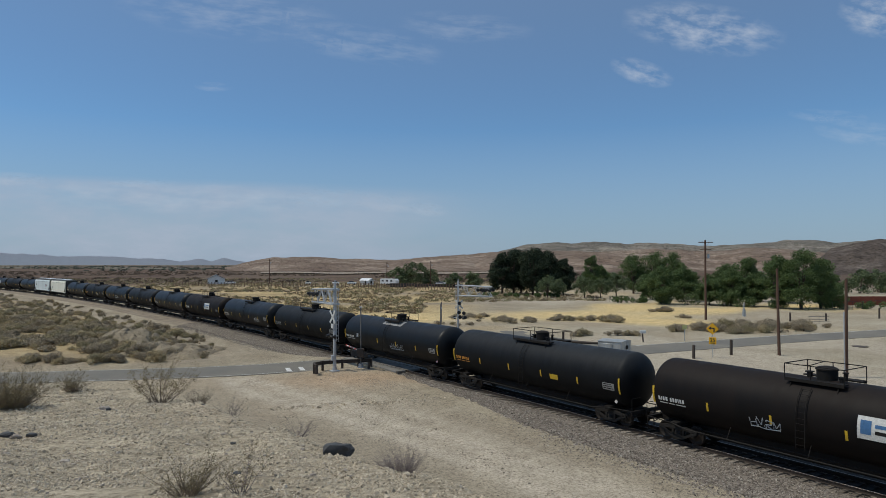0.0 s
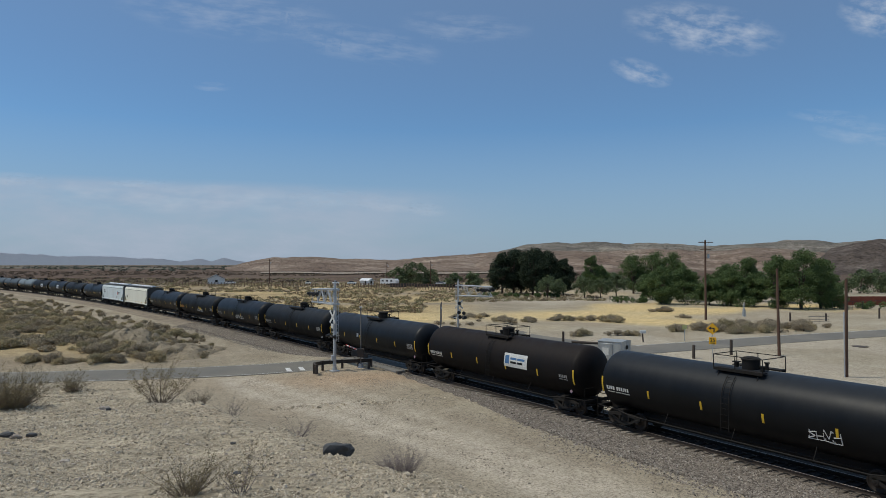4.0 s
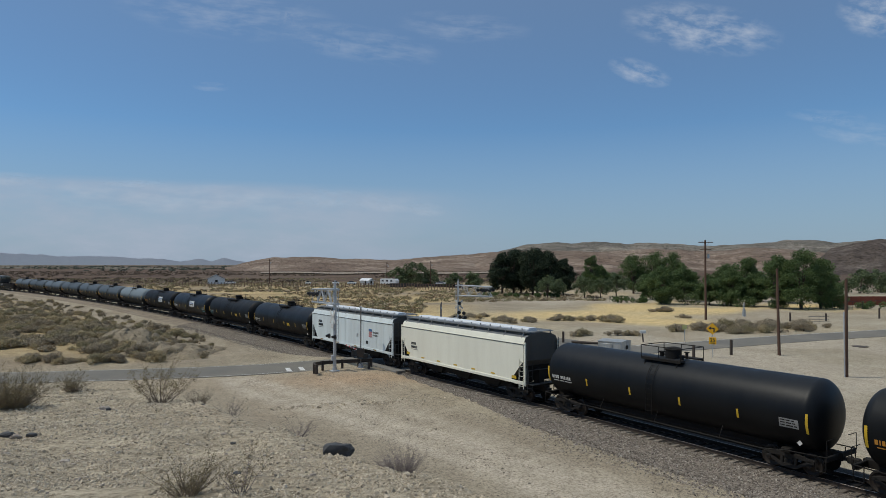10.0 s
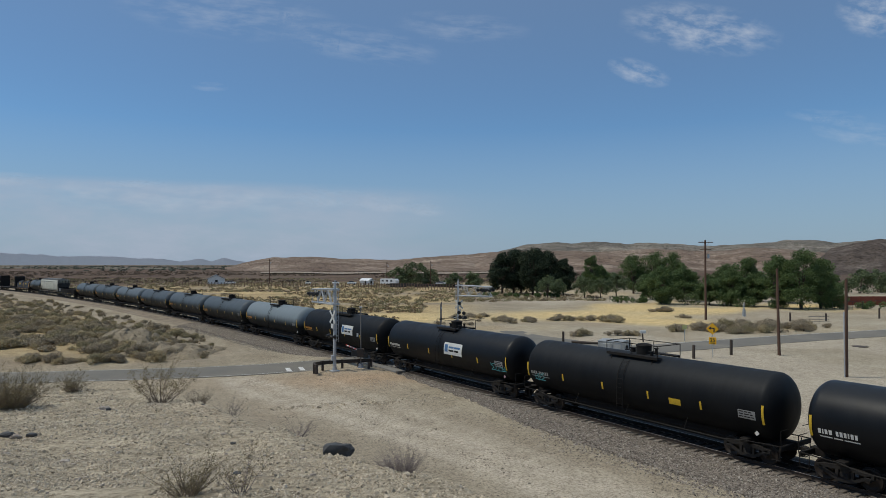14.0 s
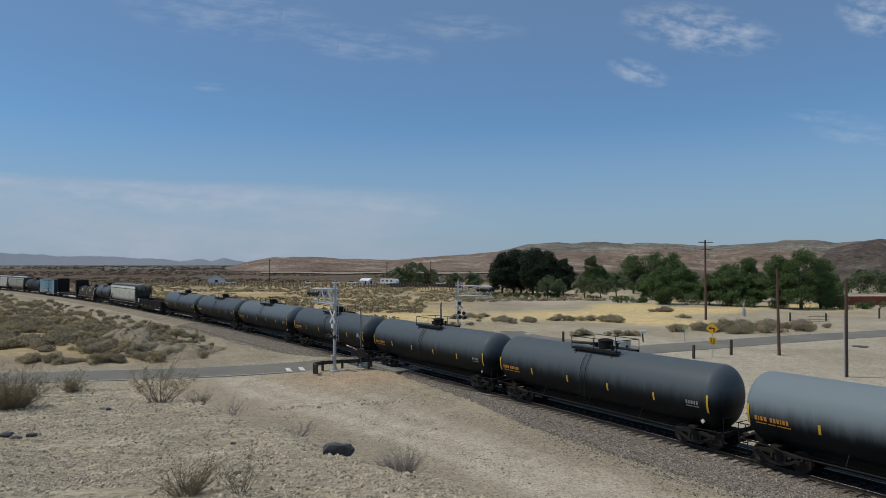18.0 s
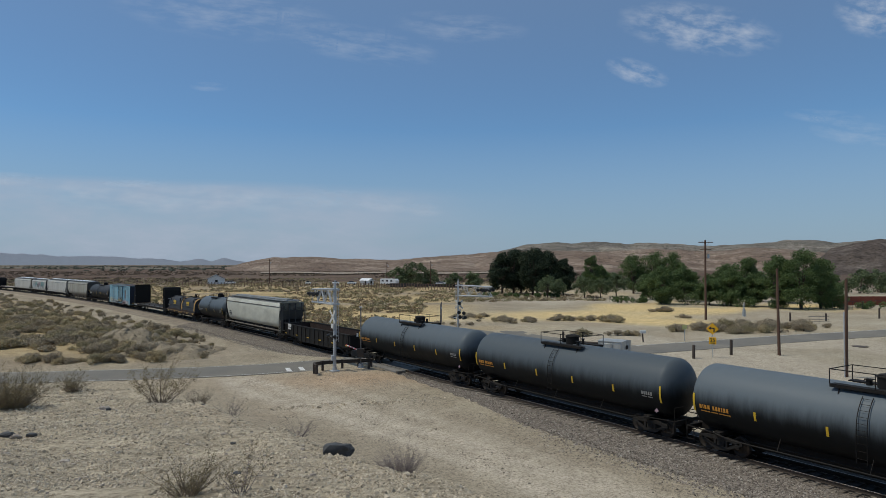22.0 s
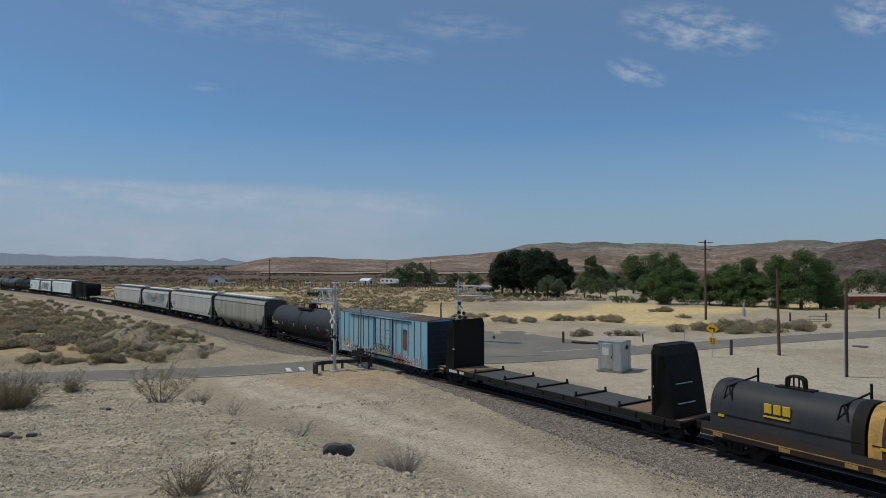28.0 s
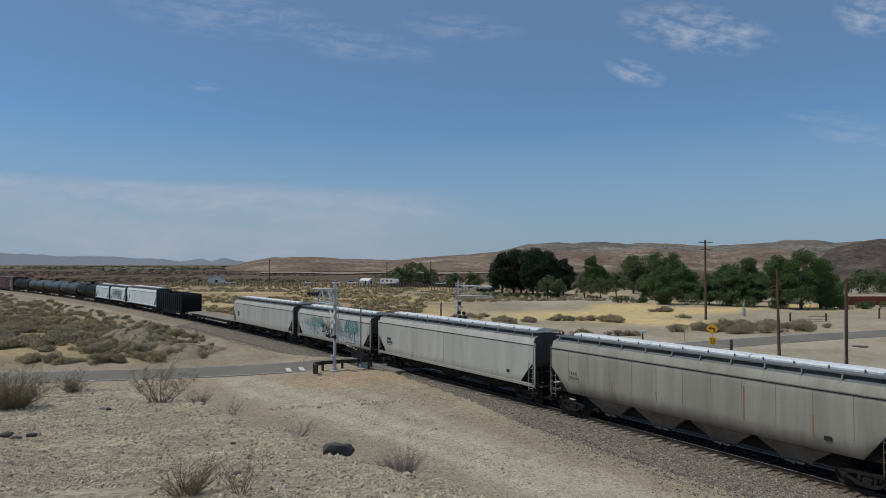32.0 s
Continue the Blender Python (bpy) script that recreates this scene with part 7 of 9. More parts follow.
tagged(new("far_marker", Geo().rod((55.8, 121, GROUND - 0.1), (55.8, 121, 0.7), 0.30, 10, 0.26).rod((55.8, 121, 0.7), (55.8, 121, 1.9), 0.14, 8, 0.12).mesh("far_marker", M_CABINET)), "grey standpipe among the sagebrush", "standpipe")
pole_s = thing("slim_post", "slim weathered post beyond the track", "post", at=(-0.3, 105, stand(-0.3, 105)))
part("post", Geo().rod((0, 0, -0.1), (0.05, 0, 3.6), 0.09, 8, 0.08), M_GATEGREY, pole_s)
part("box", Geo().box((0.03, -0.12, 2.6), (0.25, 0.15, 0.4)), M_GALV, pole_s)
log = tagged(new("fallen_pole", Geo().rod((15.8, 80.2, -0.42), (19.3, 78.7, -0.42), 0.16, 9, 0.13).mesh("fallen_pole", M_BOLLARD)), "dark fallen timber pole lying on the dirt", "log")


# ---- plants ----
def leaf_cloud(centres, radii, count, size, seed, flat=1.0, up=0.35):
    """Small four-sided leaves scattered through balls: thickest near their skins."""
    rs = np.random.RandomState(seed)
    centres, radii = np.asarray(centres, float), np.asarray(radii, float)
    w = radii ** 2
    idx = rs.choice(len(centres), count, p=w / w.sum())
    d = rs.normal(size=(count, 3))
    d /= np.linalg.norm(d, axis=1)[:, None]
    rad = rs.uniform(0.35, 1.0, count) ** 0.5
    p = centres[idx] + d * (rad * radii[idx])[:, None] * np.array([1, 1, flat])
    nrm = d + rs.normal(scale=0.7, size=(count, 3)) + np.array([0, 0, up])
    nrm /= np.linalg.norm(nrm, axis=1)[:, None]
    a = np.cross(nrm, rs.normal(size=(count, 3)))
    a /= np.linalg.norm(a, axis=1)[:, None]
    b = np.cross(nrm, a)
    s = size * rs.uniform(0.6, 1.35, count)[:, None]
    v = np.stack([p - a * s, p - b * s * 0.55, p + a * s, p + b * s * 0.55], 1)
    return v.reshape(-1, 3), np.arange(4 * count).reshape(-1, 4)


def mesh_from(name, v, f, mat):
    me = bpy.data.meshes.new(name)
    me.from_pydata(v.tolist(), [], [tuple(q) for q in f.tolist()])
    me.materials.append(mat)
    me.update()
    return me


def tree(x, y, h, w, mat, seed, label, name="tree", trunk=0.22, lobes=26, leaves=5200, leaf=0.26, base=0.18, tall=False):
    rr = random.Random(seed)
    t = thing(name, label, "tree", "trees of the homestead", at=(x, y, stand(x, y) - 0.1))
    g = Geo()
    fork = h * (base + 0.08)
    g.rod((0, 0, 0), (rr.uniform(-0.2, 0.2), 0, fork), 0.035 * h * trunk / 0.22 * 0.8, 9, 0.026 * h * trunk / 0.22 * 0.7)
    centres, radii = [], []
    for k in range(lobes):
        a = rr.uniform(0, 6.283)
        q = (k + 0.5) / lobes
        zz = base + (0.97 - base) * q
        prof = math.sin(math.pi * min(1, (0.12 + 0.88 * q)) ** (0.8 if not tall else 1.1)) ** 0.6
        rad = w / 2 * prof * rr.uniform(0.35, 0.85)
        c = (math.cos(a) * rad, math.sin(a) * rad, h * zz)
        centres.append(c)
        radii.append((w / 2) * rr.uniform(0.22, 0.42) * (0.8 + 0.2 * prof))
        if k % 2 == 0:
            g.rod((0, 0, fork * rr.uniform(0.75, 1.0)), (c[0] * 0.85, c[1] * 0.85, c[2] - 0.1 * h), 0.012 * h, 6, 0.004 * h)
    part("trunk", g, M_BARK, t)
    # keep the top at h
    top = max(c[2] + r * 0.8 for c, r in zip(centres, radii))
    centres = [(c[0], c[1], c[2] * h / top) for c in centres]
    # each lobe breaks up into smaller tufts over its skin
    tufts, size = [], []
    for c, q in zip(centres, radii):
        for _ in range(11):
            d = Vector((rr.gauss(0, 1), rr.gauss(0, 1), rr.gauss(0.25, 0.8))).normalized() * q * rr.uniform(0.55, 0.85)
            tufts.append((c[0] + d.x, c[1] + d.y, c[2] + d.z * 0.8))
            size.append(q * rr.uniform(0.34, 0.6))
    v, f = leaf_cloud(tufts, size, leaves, leaf, seed, 0.8, 0.5)
    part("crown", mesh_from("crown", v, f, mat), None, t)
    return t


PINE_LABEL = "dark green spreading pine with a dense ragged crown"
for k, (x, y, h, w) in enumerate(((18.6, 204, 13.4, 9.5), (22.5, 208, 14.8, 11.5), (28.0, 203, 15.2, 12), (33.0, 206, 14.2, 11), (37.6, 204, 11.6, 8.5), (25.5, 213, 14.6, 12), (30.5, 211, 14.8, 12))):
    tree(x, y, h, w, M_PINE, 100 + k, PINE_LABEL, "pine_tree", lobes=50, leaves=19000, leaf=0.18, base=0.17)
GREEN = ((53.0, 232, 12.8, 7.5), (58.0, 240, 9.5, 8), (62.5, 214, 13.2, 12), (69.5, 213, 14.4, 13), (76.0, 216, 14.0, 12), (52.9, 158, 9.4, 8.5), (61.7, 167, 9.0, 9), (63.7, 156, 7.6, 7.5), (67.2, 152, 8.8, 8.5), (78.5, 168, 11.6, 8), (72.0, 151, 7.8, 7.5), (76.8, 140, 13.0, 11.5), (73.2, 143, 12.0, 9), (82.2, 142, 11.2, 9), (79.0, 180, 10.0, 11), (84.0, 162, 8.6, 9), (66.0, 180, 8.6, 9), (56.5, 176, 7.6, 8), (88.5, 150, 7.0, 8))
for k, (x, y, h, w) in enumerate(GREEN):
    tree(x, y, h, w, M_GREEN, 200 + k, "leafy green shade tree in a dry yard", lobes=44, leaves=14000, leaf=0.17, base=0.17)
OLIVE = ((29.8, 186, 6.6, 7.5), (33.5, 188, 5.6, 5.5), (40.5, 187, 6.2, 7.5), (44.5, 184, 5.8, 7), (50.5, 190, 7.0, 8), (60.5, 196, 6.4, 8), (66.5, 200, 6.2, 7), (70, 190, 6.0, 6), (95, 170, 8.5, 8), (101, 174, 8.0, 8))
for k, (x, y, h, w) in enumerate(OLIVE):
    tree(x, y, h, w, M_OLIVE, 300 + k, "pale olive-green orchard tree with a low fork", "orchard_tree", lobes=20, leaves=4200, leaf=0.17, base=0.30)
for k, (x, y, h, w) in enumerate(((-21, 300, 8.5, 10), (-15, 302, 10.8, 11), (-10.5, 301, 10.2, 11), (-5.5, 303, 7.5, 9), (12, 260, 6.5, 9), (4, 266, 6.0, 9), (38, 246, 6.0, 10), (45, 250, 6.6, 10), (55, 252, 6.8, 11), (64, 250, 6.2, 11), (72, 246, 6.5, 11), (81, 240, 6.8, 11), (90, 236, 7.0, 11), (99, 228, 7.0, 10), (108, 224, 7.4, 11), (118, 218, 7.2, 10), (127, 214, 7.6, 11), (137, 214, 8.0, 11), (148, 222, 7.6, 12), (158, 226, 8.0, 12))):
    tree(x, y, h, w, M_OLIVE, 400 + k, "far green tree beside farm buildings", lobes=18, leaves=2200, leaf=0.36, base=0.06)
# clipped hedge and dark garden shrubs
for k, (x, y, h, w) in enumerate(((44.5, 163, 2.0, 5.0), (49.0, 163, 2.0, 5.0), (53.5, 158, 2.6, 4.6), (58.5, 156, 4.2, 5.5), (20, 190, 1.5, 6), (26, 189, 1.5, 6), (14, 193, 1.5, 6), (31, 187, 1.8, 5), (68.0, 147, 3.0, 6), (74, 143, 2.6, 6), (104.5, 145, 2.6, 2.6), (66, 152, 4.2, 4), (84, 140, 2.0, 6), (92, 141, 2.0, 6))):
    rr = random.Random(500 + k)
    s = thing("garden_shrub", "dark green garden shrub along the fence", "shrub", "garden shrubs", at=(x, y, stand(x, y) - 0.05))
    cs = [(rr.uniform(-0.4, 0.4) * w, rr.uniform(-0.3, 0.3) * min(w, 4), h * rr.uniform(0.3, 0.62)) for _ in range(12)]
    v, f = leaf_cloud(cs, [h * rr.uniform(0.28, 0.4) for _ in cs], 1100, 0.16, 500 + k)
    part("foliage", mesh_from("foliage", v, f, M_GREEN), None, s)
    part("branchwork", Geo().rod((0, 0, 0), (0.1, 0, h * 0.5), 0.08, 6).rod((0, 0, 0), (-w * 0.25, 0, h * 0.45), 0.06, 6).rod((0, 0, 0), (w * 0.25, 0, h * 0.45), 0.06, 6), M_BARK, s)


# desert shrubs: a few shapes shared by all
def shrub_meshes(seed, mat, leaves=3000, size=0.031):
    rr = random.Random(seed)
    cs, rad = [], []
    for k in range(11):
        a, q = rr.uniform(0, 6.283), rr.uniform(0, 0.72)
        cs.append((math.cos(a) * q, math.sin(a) * q, rr.uniform(0.22, 0.52) * (1.15 - 0.5 * q)))
        rad.append(rr.uniform(0.18, 0.34))
    v, f = leaf_cloud(cs, rad, leaves, size, seed, 0.85, 0.5)
    v[:, 2] = np.maximum(v[:, 2], 0.0)
    tw = Geo()
    for k in range(14):
        a, q = rr.uniform(0, 6.283), rr.uniform(0.3, 0.95)
        z = rr.uniform(0.35, 0.72)
        tw.rod((0, 0, -0.05), (math.cos(a) * q * 0.4, math.sin(a) * q * 0.4, z * 0.55), 0.014, 4, 0.009)
        tw.rod((math.cos(a) * q * 0.4, math.sin(a) * q * 0.4, z * 0.55), (math.cos(a) * q, math.sin(a) * q, z), 0.009, 4, 0.004)
    return mesh_from("leaves", v, f, mat), tw.mesh("twigs", M_TWIG)


SHRUBS = [shrub_meshes(600 + k, (M_SAGE, M_SAGE_GREY, M_SAGE, M_SAGE_GREEN, M_SAGE_GREY, M_SAGE)[k]) for k in range(6)]
SHRUB_TEXT = ("straw-yellow sagebrush on sandy ground", "grey-brown dry desert shrub", "golden rabbitbrush tuft on sandy ground", "olive-green creosote shrub on sand", "grey sagebrush clump on sand", "yellowish dry desert shrub")


def shrub(x, y, size, k, height=1.0, turn=0.0, group="sagebrush on the bank"):
    s = thing("desert_shrub", SHRUB_TEXT[k], "shrub", group, at=Matrix.Translation((x, y, stand(x, y) - 0.03)) @ Matrix.Rotation(turn, 4, "Z"))
    part("foliage", SHRUBS[k][0], None, s, at=Matrix.Diagonal((size, size, size * height, 1)))
    part("branchwork", SHRUBS[k][1], None, s, at=Matrix.Diagonal((size, size, size * height, 1)))
    return s


rr = random.Random(9)
placed = 0
tries = 0
while placed < 205 and tries < 9000:
    tries += 1
    y = 62 + 75 * rr.random() ** 1.5
    x = rr.uniform(-0.78 * y, -22)
    s0, d0 = (float(q) for q in from_track(np.float64(x), np.float64(y)))
    if d0 < (11.5 if y < 74 else 7.5) or float(road_distance(np.float64(x), np.float64(y))) < 5.6:
        continue
    if float(fnoise(np.float64(x), np.float64(y), 6.0, 2)) < (0.38 if y < 72 else 0.33):
        continue
    if y > 100:
        continue
    shrub(x, y, rr.uniform(0.55, 1.5) * (1.0 + 0.003 * y), rr.choice((0, 0, 1, 1, 2, 3, 4, 5)), rr.uniform(0.75, 1.05), rr.uniform(0, 6.28))
    placed += 1

shrub(-30.8, 68.3, 1.8, 4, 0.9, 2.0)
# islands of shrubs beyond the line
for cx_, cy_, wx, wy, n, big in ((22.0, 112, 3.8, 1.1, 12, 1.5), (28.8, 110.5, 2.4, 1.6, 8, 1.9), (43.0, 96.0, 10.5, 4.6, 42, 1.95), (51.0, 100, 8.0, 3.6, 22, 1.9), (24.0, 87.6, 2.2, 0.7, 7, 1.3), (18.4, 87.8, 0.7, 0.5, 3, 1.4), (44.6, 133, 2.4, 0.9, 6, 2.0), (10.5, 108, 6, 2.5, 9, 1.5), (4.5, 117, 5, 3, 8, 1.5), (1.5, 103, 3, 2, 4, 1.2), (44, 118, 6, 1.5, 4, 1.1)):
    for k in range(n):
        a, q = rr.uniform(0, 6.283), math.sqrt(rr.random())
        shrub(cx_ + math.cos(a) * q * wx, cy_ + math.sin(a) * q * wy, big * rr.uniform(0.55, 1.1), rr.choice((4, 3, 1, 4, 1, 0)), rr.uniform(0.7, 1.0), rr.uniform(0, 6.28), "sagebrush beside the road")


# far scrub: too many to count
def scrub_field(name, places, sizes, mat, seed, per=26):
    rs = np.random.RandomState(seed)
    n = len(places)
    d = rs.normal(size=(n, per, 3))
    d /= np.linalg.norm(d, axis=2)[..., None]
    d[..., 2] = np.abs(d[..., 2])
    p = places[:, None] + d * rs.uniform(0.5, 1.0, (n, per, 1)) * sizes[:, None, None] * np.array([1, 1, 0.62])
    a = rs.normal(size=(n, per, 3))
    a /= np.linalg.norm(a, axis=2)[..., None]
    b = np.cross(a, d)
    s = 0.30 * sizes[:, None, None]
    v = np.stack([p - a * s, p - b * s * 0.6, p + a * s, p + b * s * 0.6], 2).reshape(-1, 3)
    f = np.arange(len(v)).reshape(-1, 4)
    return tagged(new(name, mesh_from(name, v, f, mat)), kind="stuff")


rs = np.random.RandomState(21)
px_, py_ = rs.uniform(-0.75, 0.25, 14000), 92 + 330 * rs.rand(14000) ** 1.5
qx = px_ * py_
s_, d_ = from_track(qx, py_)
ok = (d_ < -11) & (fnoise(qx, py_, 22, 3) > 0.36 + 0.10 * (qx > 0)) & (road_distance(qx, py_) > 7) & ~((qx > -4) & (py_ < 168))
qx, py_ = qx[ok], py_[ok]
pz_ = ground_z(qx, py_)
sz = rs.uniform(0.4, 1.1, len(qx))
third = np.arange(len(qx)) % 3
for k, m_ in enumerate((M_FARSAGE, M_FARSAGE_DARK, M_FARSAGE_GREEN)):
    q = third == k
    tagged(scrub_field("far_sagebrush", np.column_stack([qx, py_, pz_])[q], sz[q], m_, 30 + k), "scattered sagebrush over the plain beyond the track", "scrub")


def shrub_stuff(name, places, sizes, k, seed, label, thin=5):
    """Many copies of one shrub shape in one mesh."""
    rs = np.random.RandomState(seed)
    src = SHRUBS[k][0]
    v = np.empty(len(src.vertices) * 3)
    src.vertices.foreach_get("co", v)
    v = v.reshape(-1, 4, 3)[::thin]
    c0 = v.mean(1, keepdims=True)
    v = (c0 + (v - c0) * math.sqrt(thin) * 1.1).reshape(-1, 3)
    ang = rs.uniform(0, 6.283, len(places))
    out = []
    for p, q, a in zip(places, sizes, ang):
        c, s_ = math.cos(a), math.sin(a)
        out.append(np.stack([v[:, 0] * c - v[:, 1] * s_, v[:, 0] * s_ + v[:, 1] * c, v[:, 2] * rs.uniform(0.75, 1.1)], 1) * q + p)
    out = np.vstack(out)
    return tagged(new(name, mesh_from(name, out, np.arange(len(out)).reshape(-1, 4), src.materials[0])), label, "scrub", kind="stuff")


py_ = 66 + 150 * rs.rand(1700) ** 1.2
qx = rs.uniform(-0.82, -0.26, 1700) * py_
s_, d_ = from_track(qx, py_)
ok = (d_ > np.where(py_ < 74, 11.5, 7.0)) & (fnoise(qx, py_, 6, 2) > 0.37) & (road_distance(qx, py_) > 6) & (qx < -24)
qx, py_ = qx[ok], py_[ok]
pz_ = ground_z(qx, py_) - 0.03
for k in range(4):
    q = np.arange(len(qx)) % 4 == k
    shrub_stuff("bank_sagebrush", np.column_stack([qx, py_, pz_])[q], rs.uniform(0.5, 1.45, q.sum()), (0, 1, 4, 3)[k], 60 + k, "dense sagebrush over the sandy bank")


# bushes and dry stalks on the camera's mound
def mound_bush(name, x, y, w, h, leaf_mat, twig_mat, seed, label, leaves=900, leaf=0.018, stems=26, spread=0.9):
    rr = random.Random(seed)
    b = thing(name, label, "shrub", "bushes on the stony mound", at=(x, y, stand(x, y) - 0.03))
    st = Geo()
    tips = []
    for k in range(stems):
        a, q = rr.uniform(0, 6.283), rr.uniform(0.25, 1.0) * spread
        p = Vector((math.cos(a), math.sin(a), 0)) * rr.uniform(0, 0.22) * h
        d = Vector((math.cos(a) * q, math.sin(a) * q, rr.uniform(0.45, 1.1))).normalized()
        L = h * rr.uniform(0.45, 1.15)
        r = 0.004 + 0.005 * h
        for j in range(4):
            e = p + d * L / 4 + Vector((rr.uniform(-1, 1), rr.uniform(-1, 1), rr.uniform(-0.3, 0.5))) * 0.05 * h
            e.x *= 1.0
            st.rod(p, e, r, 4, r * 0.7, caps=False)
            if j > 0 or spread > 1.3:
                for _ in range(2):
                    tw = e + Vector((rr.uniform(-1, 1), rr.uniform(-1, 1), rr.uniform(0.1, 1))) * 0.2 * h
                    st.rod(e, tw, r * 0.5, 3, r * 0.25, caps=False)
                    tips.append(tw)
                tips.append(e)
            p, r = e, r * 0.7
    sxy = w / (2 * h * 0.75 * spread) if h else 1
    part("branchwork", st.mesh("branchwork", twig_mat), None, b, at=Matrix.Diagonal((sxy, sxy, 1, 1)))
    if leaves:
        cs = np.array([tuple(t) for t in tips])
        v, f = leaf_cloud(cs, np.full(len(cs), 0.07 * h), leaves, leaf, seed)
        part("foliage", mesh_from("leaves", v, f, leaf_mat), None, b, at=Matrix.Diagonal((sxy, sxy, 1, 1)))
    return b


mound_bush("creosote_bush", -11.95, 18.2, 2.3, 1.3, M_CREOSOTE, M_TWIG, 1, "dense olive-brown creosote bush on the stony mound", 12000, 0.018, 150, 1.6)
mound_bush("creosote_bush", -12.1, 21.4, 1.25, 0.72, M_CREOSOTE, M_TWIG, 2, "small olive creosote bush on the mound's edge", 2600, 0.016, 60, 1.4)
mound_bush("creosote_bush", -8.3, 19.2, 2.3, 1.4, M_CREOSOTE, M_TWIG, 3, "open creosote bush with bare lower stems", 3000, 0.019, 34, 1.25)
mound_bush("dry_bush", -7.05, 18.9, 0.85, 0.5, M_SAGE_GREY, M_TWIG, 4, "small dry grey tuft on the mound", 700, 0.013, 60, 1.1)
mound_bush("dry_bush", -5.75, 17.6, 1.1, 0.65, M_SAGE_GREY, M_PURPLETWIG, 5, "sparse dry twigs on the mound's edge", 300, 0.012, 26, 1.2)
mound_bush("dry_bush", -3.15, 14.2, 0.85, 0.45, M_SAGE_GREY, M_PURPLETWIG, 6, "sparse dry twigs on the mound's edge", 260, 0.011, 36, 1.2)
mound_bush("dry_bush", -0.58, 9.0, 0.8, 0.55, M_SAGE_GREY, M_PURPLETWIG, 7, "purple-grey leafless bush on the mound's edge", 420, 0.008, 150, 1.35)
mound_bush("creosote_bush", -2.25, 5.75, 0.66, 0.40, M_CREOSOTE, M_TWIG, 8, "low olive-brown creosote sprig among the gravel", 2600, 0.0075, 40, 1.45)
mound_bush("creosote_bush", -1.78, 5.75, 0.42, 0.40, M_CREOSOTE, M_PURPLETWIG, 9, "thin upright creosote sprig among the gravel", 1500, 0.007, 16, 1.0)


def dirt_pile(x0, y0, w, d, h, seed, label):
    n = 70
    u, v = np.meshgrid(np.linspace(-1, 1, n), np.linspace(-1, 1, n))
    x, y = x0 + u * w, y0 + v * d
    bowl = np.clip(1 - u ** 2, 0, 1) ** 0.7 * np.clip(1 - v ** 2, 0, 1) ** 0.9
    gully = np.abs(fnoise(x * 1.3 + seed, y * 0.5, 2.6, 4) - 0.5) * 2
    z = ground_z(x, y, False) - 0.12 + h * bowl * (0.75 + 0.7 * (fnoise(x + seed, y, 3.2, 4) - 0.4)) - 0.35 * h * (1 - gully) ** 6 * bowl + 0.3 * (fnoise(x, y, 0.8, 3) - 0.5) * np.minimum(1, 3 * bowl)
    k = np.arange(n - 1)
    f = np.vstack([np.stack([i * n + k, i * n + k + 1, (i + 1) * n + k + 1, (i + 1) * n + k], 1) for i in range(n - 1)])
    me = mesh_from("dirt_pile", np.stack([x.ravel(), y.ravel(), z.ravel()], 1), f, M_PILE)
    ob = tagged(new("dirt_pile", me), label, "dirt pile", kind="structure")
    rs = np.random.RandomState(seed)
    pick = rs.choice(np.nonzero((bowl > 0.06).ravel())[0], 1500)
    spots = np.stack([x.ravel(), y.ravel(), z.ravel()], 1)[pick] + rs.uniform(-0.06, 0.06, (1500, 3)) * (1, 1, 0.3)
    tagged(part("clods", stone_mesh("clods", spots, 0.03 + 0.12 * rs.rand(1500) ** 3, seed, M_CLOD, 0.7), None, ob), kind="stuff")
    return ob


M_PILE = worn("clodded_dirt", (0.29, 0.238, 0.16), (0.19, 0.15, 0.105), 0.95, scale=0.9, amount=0.8, fine=5.0, relief=0.8)
dirt_pile(-29.0, 70.5, 4.6, 6.0, 1.7, 5, "eroded heap of clodded brown dirt beside the road")
dirt_pile(-34.8, 74.5, 4.2, 4.0, 1.5, 12, "low mound of straw-coloured dirt")
for x, y, q, k, z in ((-30.0, 73.4, 1.6, 3, 1.3), (-28.3, 74.0, 1.2, 3, 1.1), (-31.0, 66.6, 1.7, 4, 0.25), (-33.2, 67.6, 1.3, 1, 0.05), (-26.2, 70.5, 0.7, 1, 0.5)):
    shrub(x, y, q, k, 0.85, q).location.z += z


# ---- hills, farm buildings, fences, clouds ----
LENS = 784 / math.tan(radians(68.44 / 2))
HORIZON = 441 + LENS * math.tan(radians(1.2756))


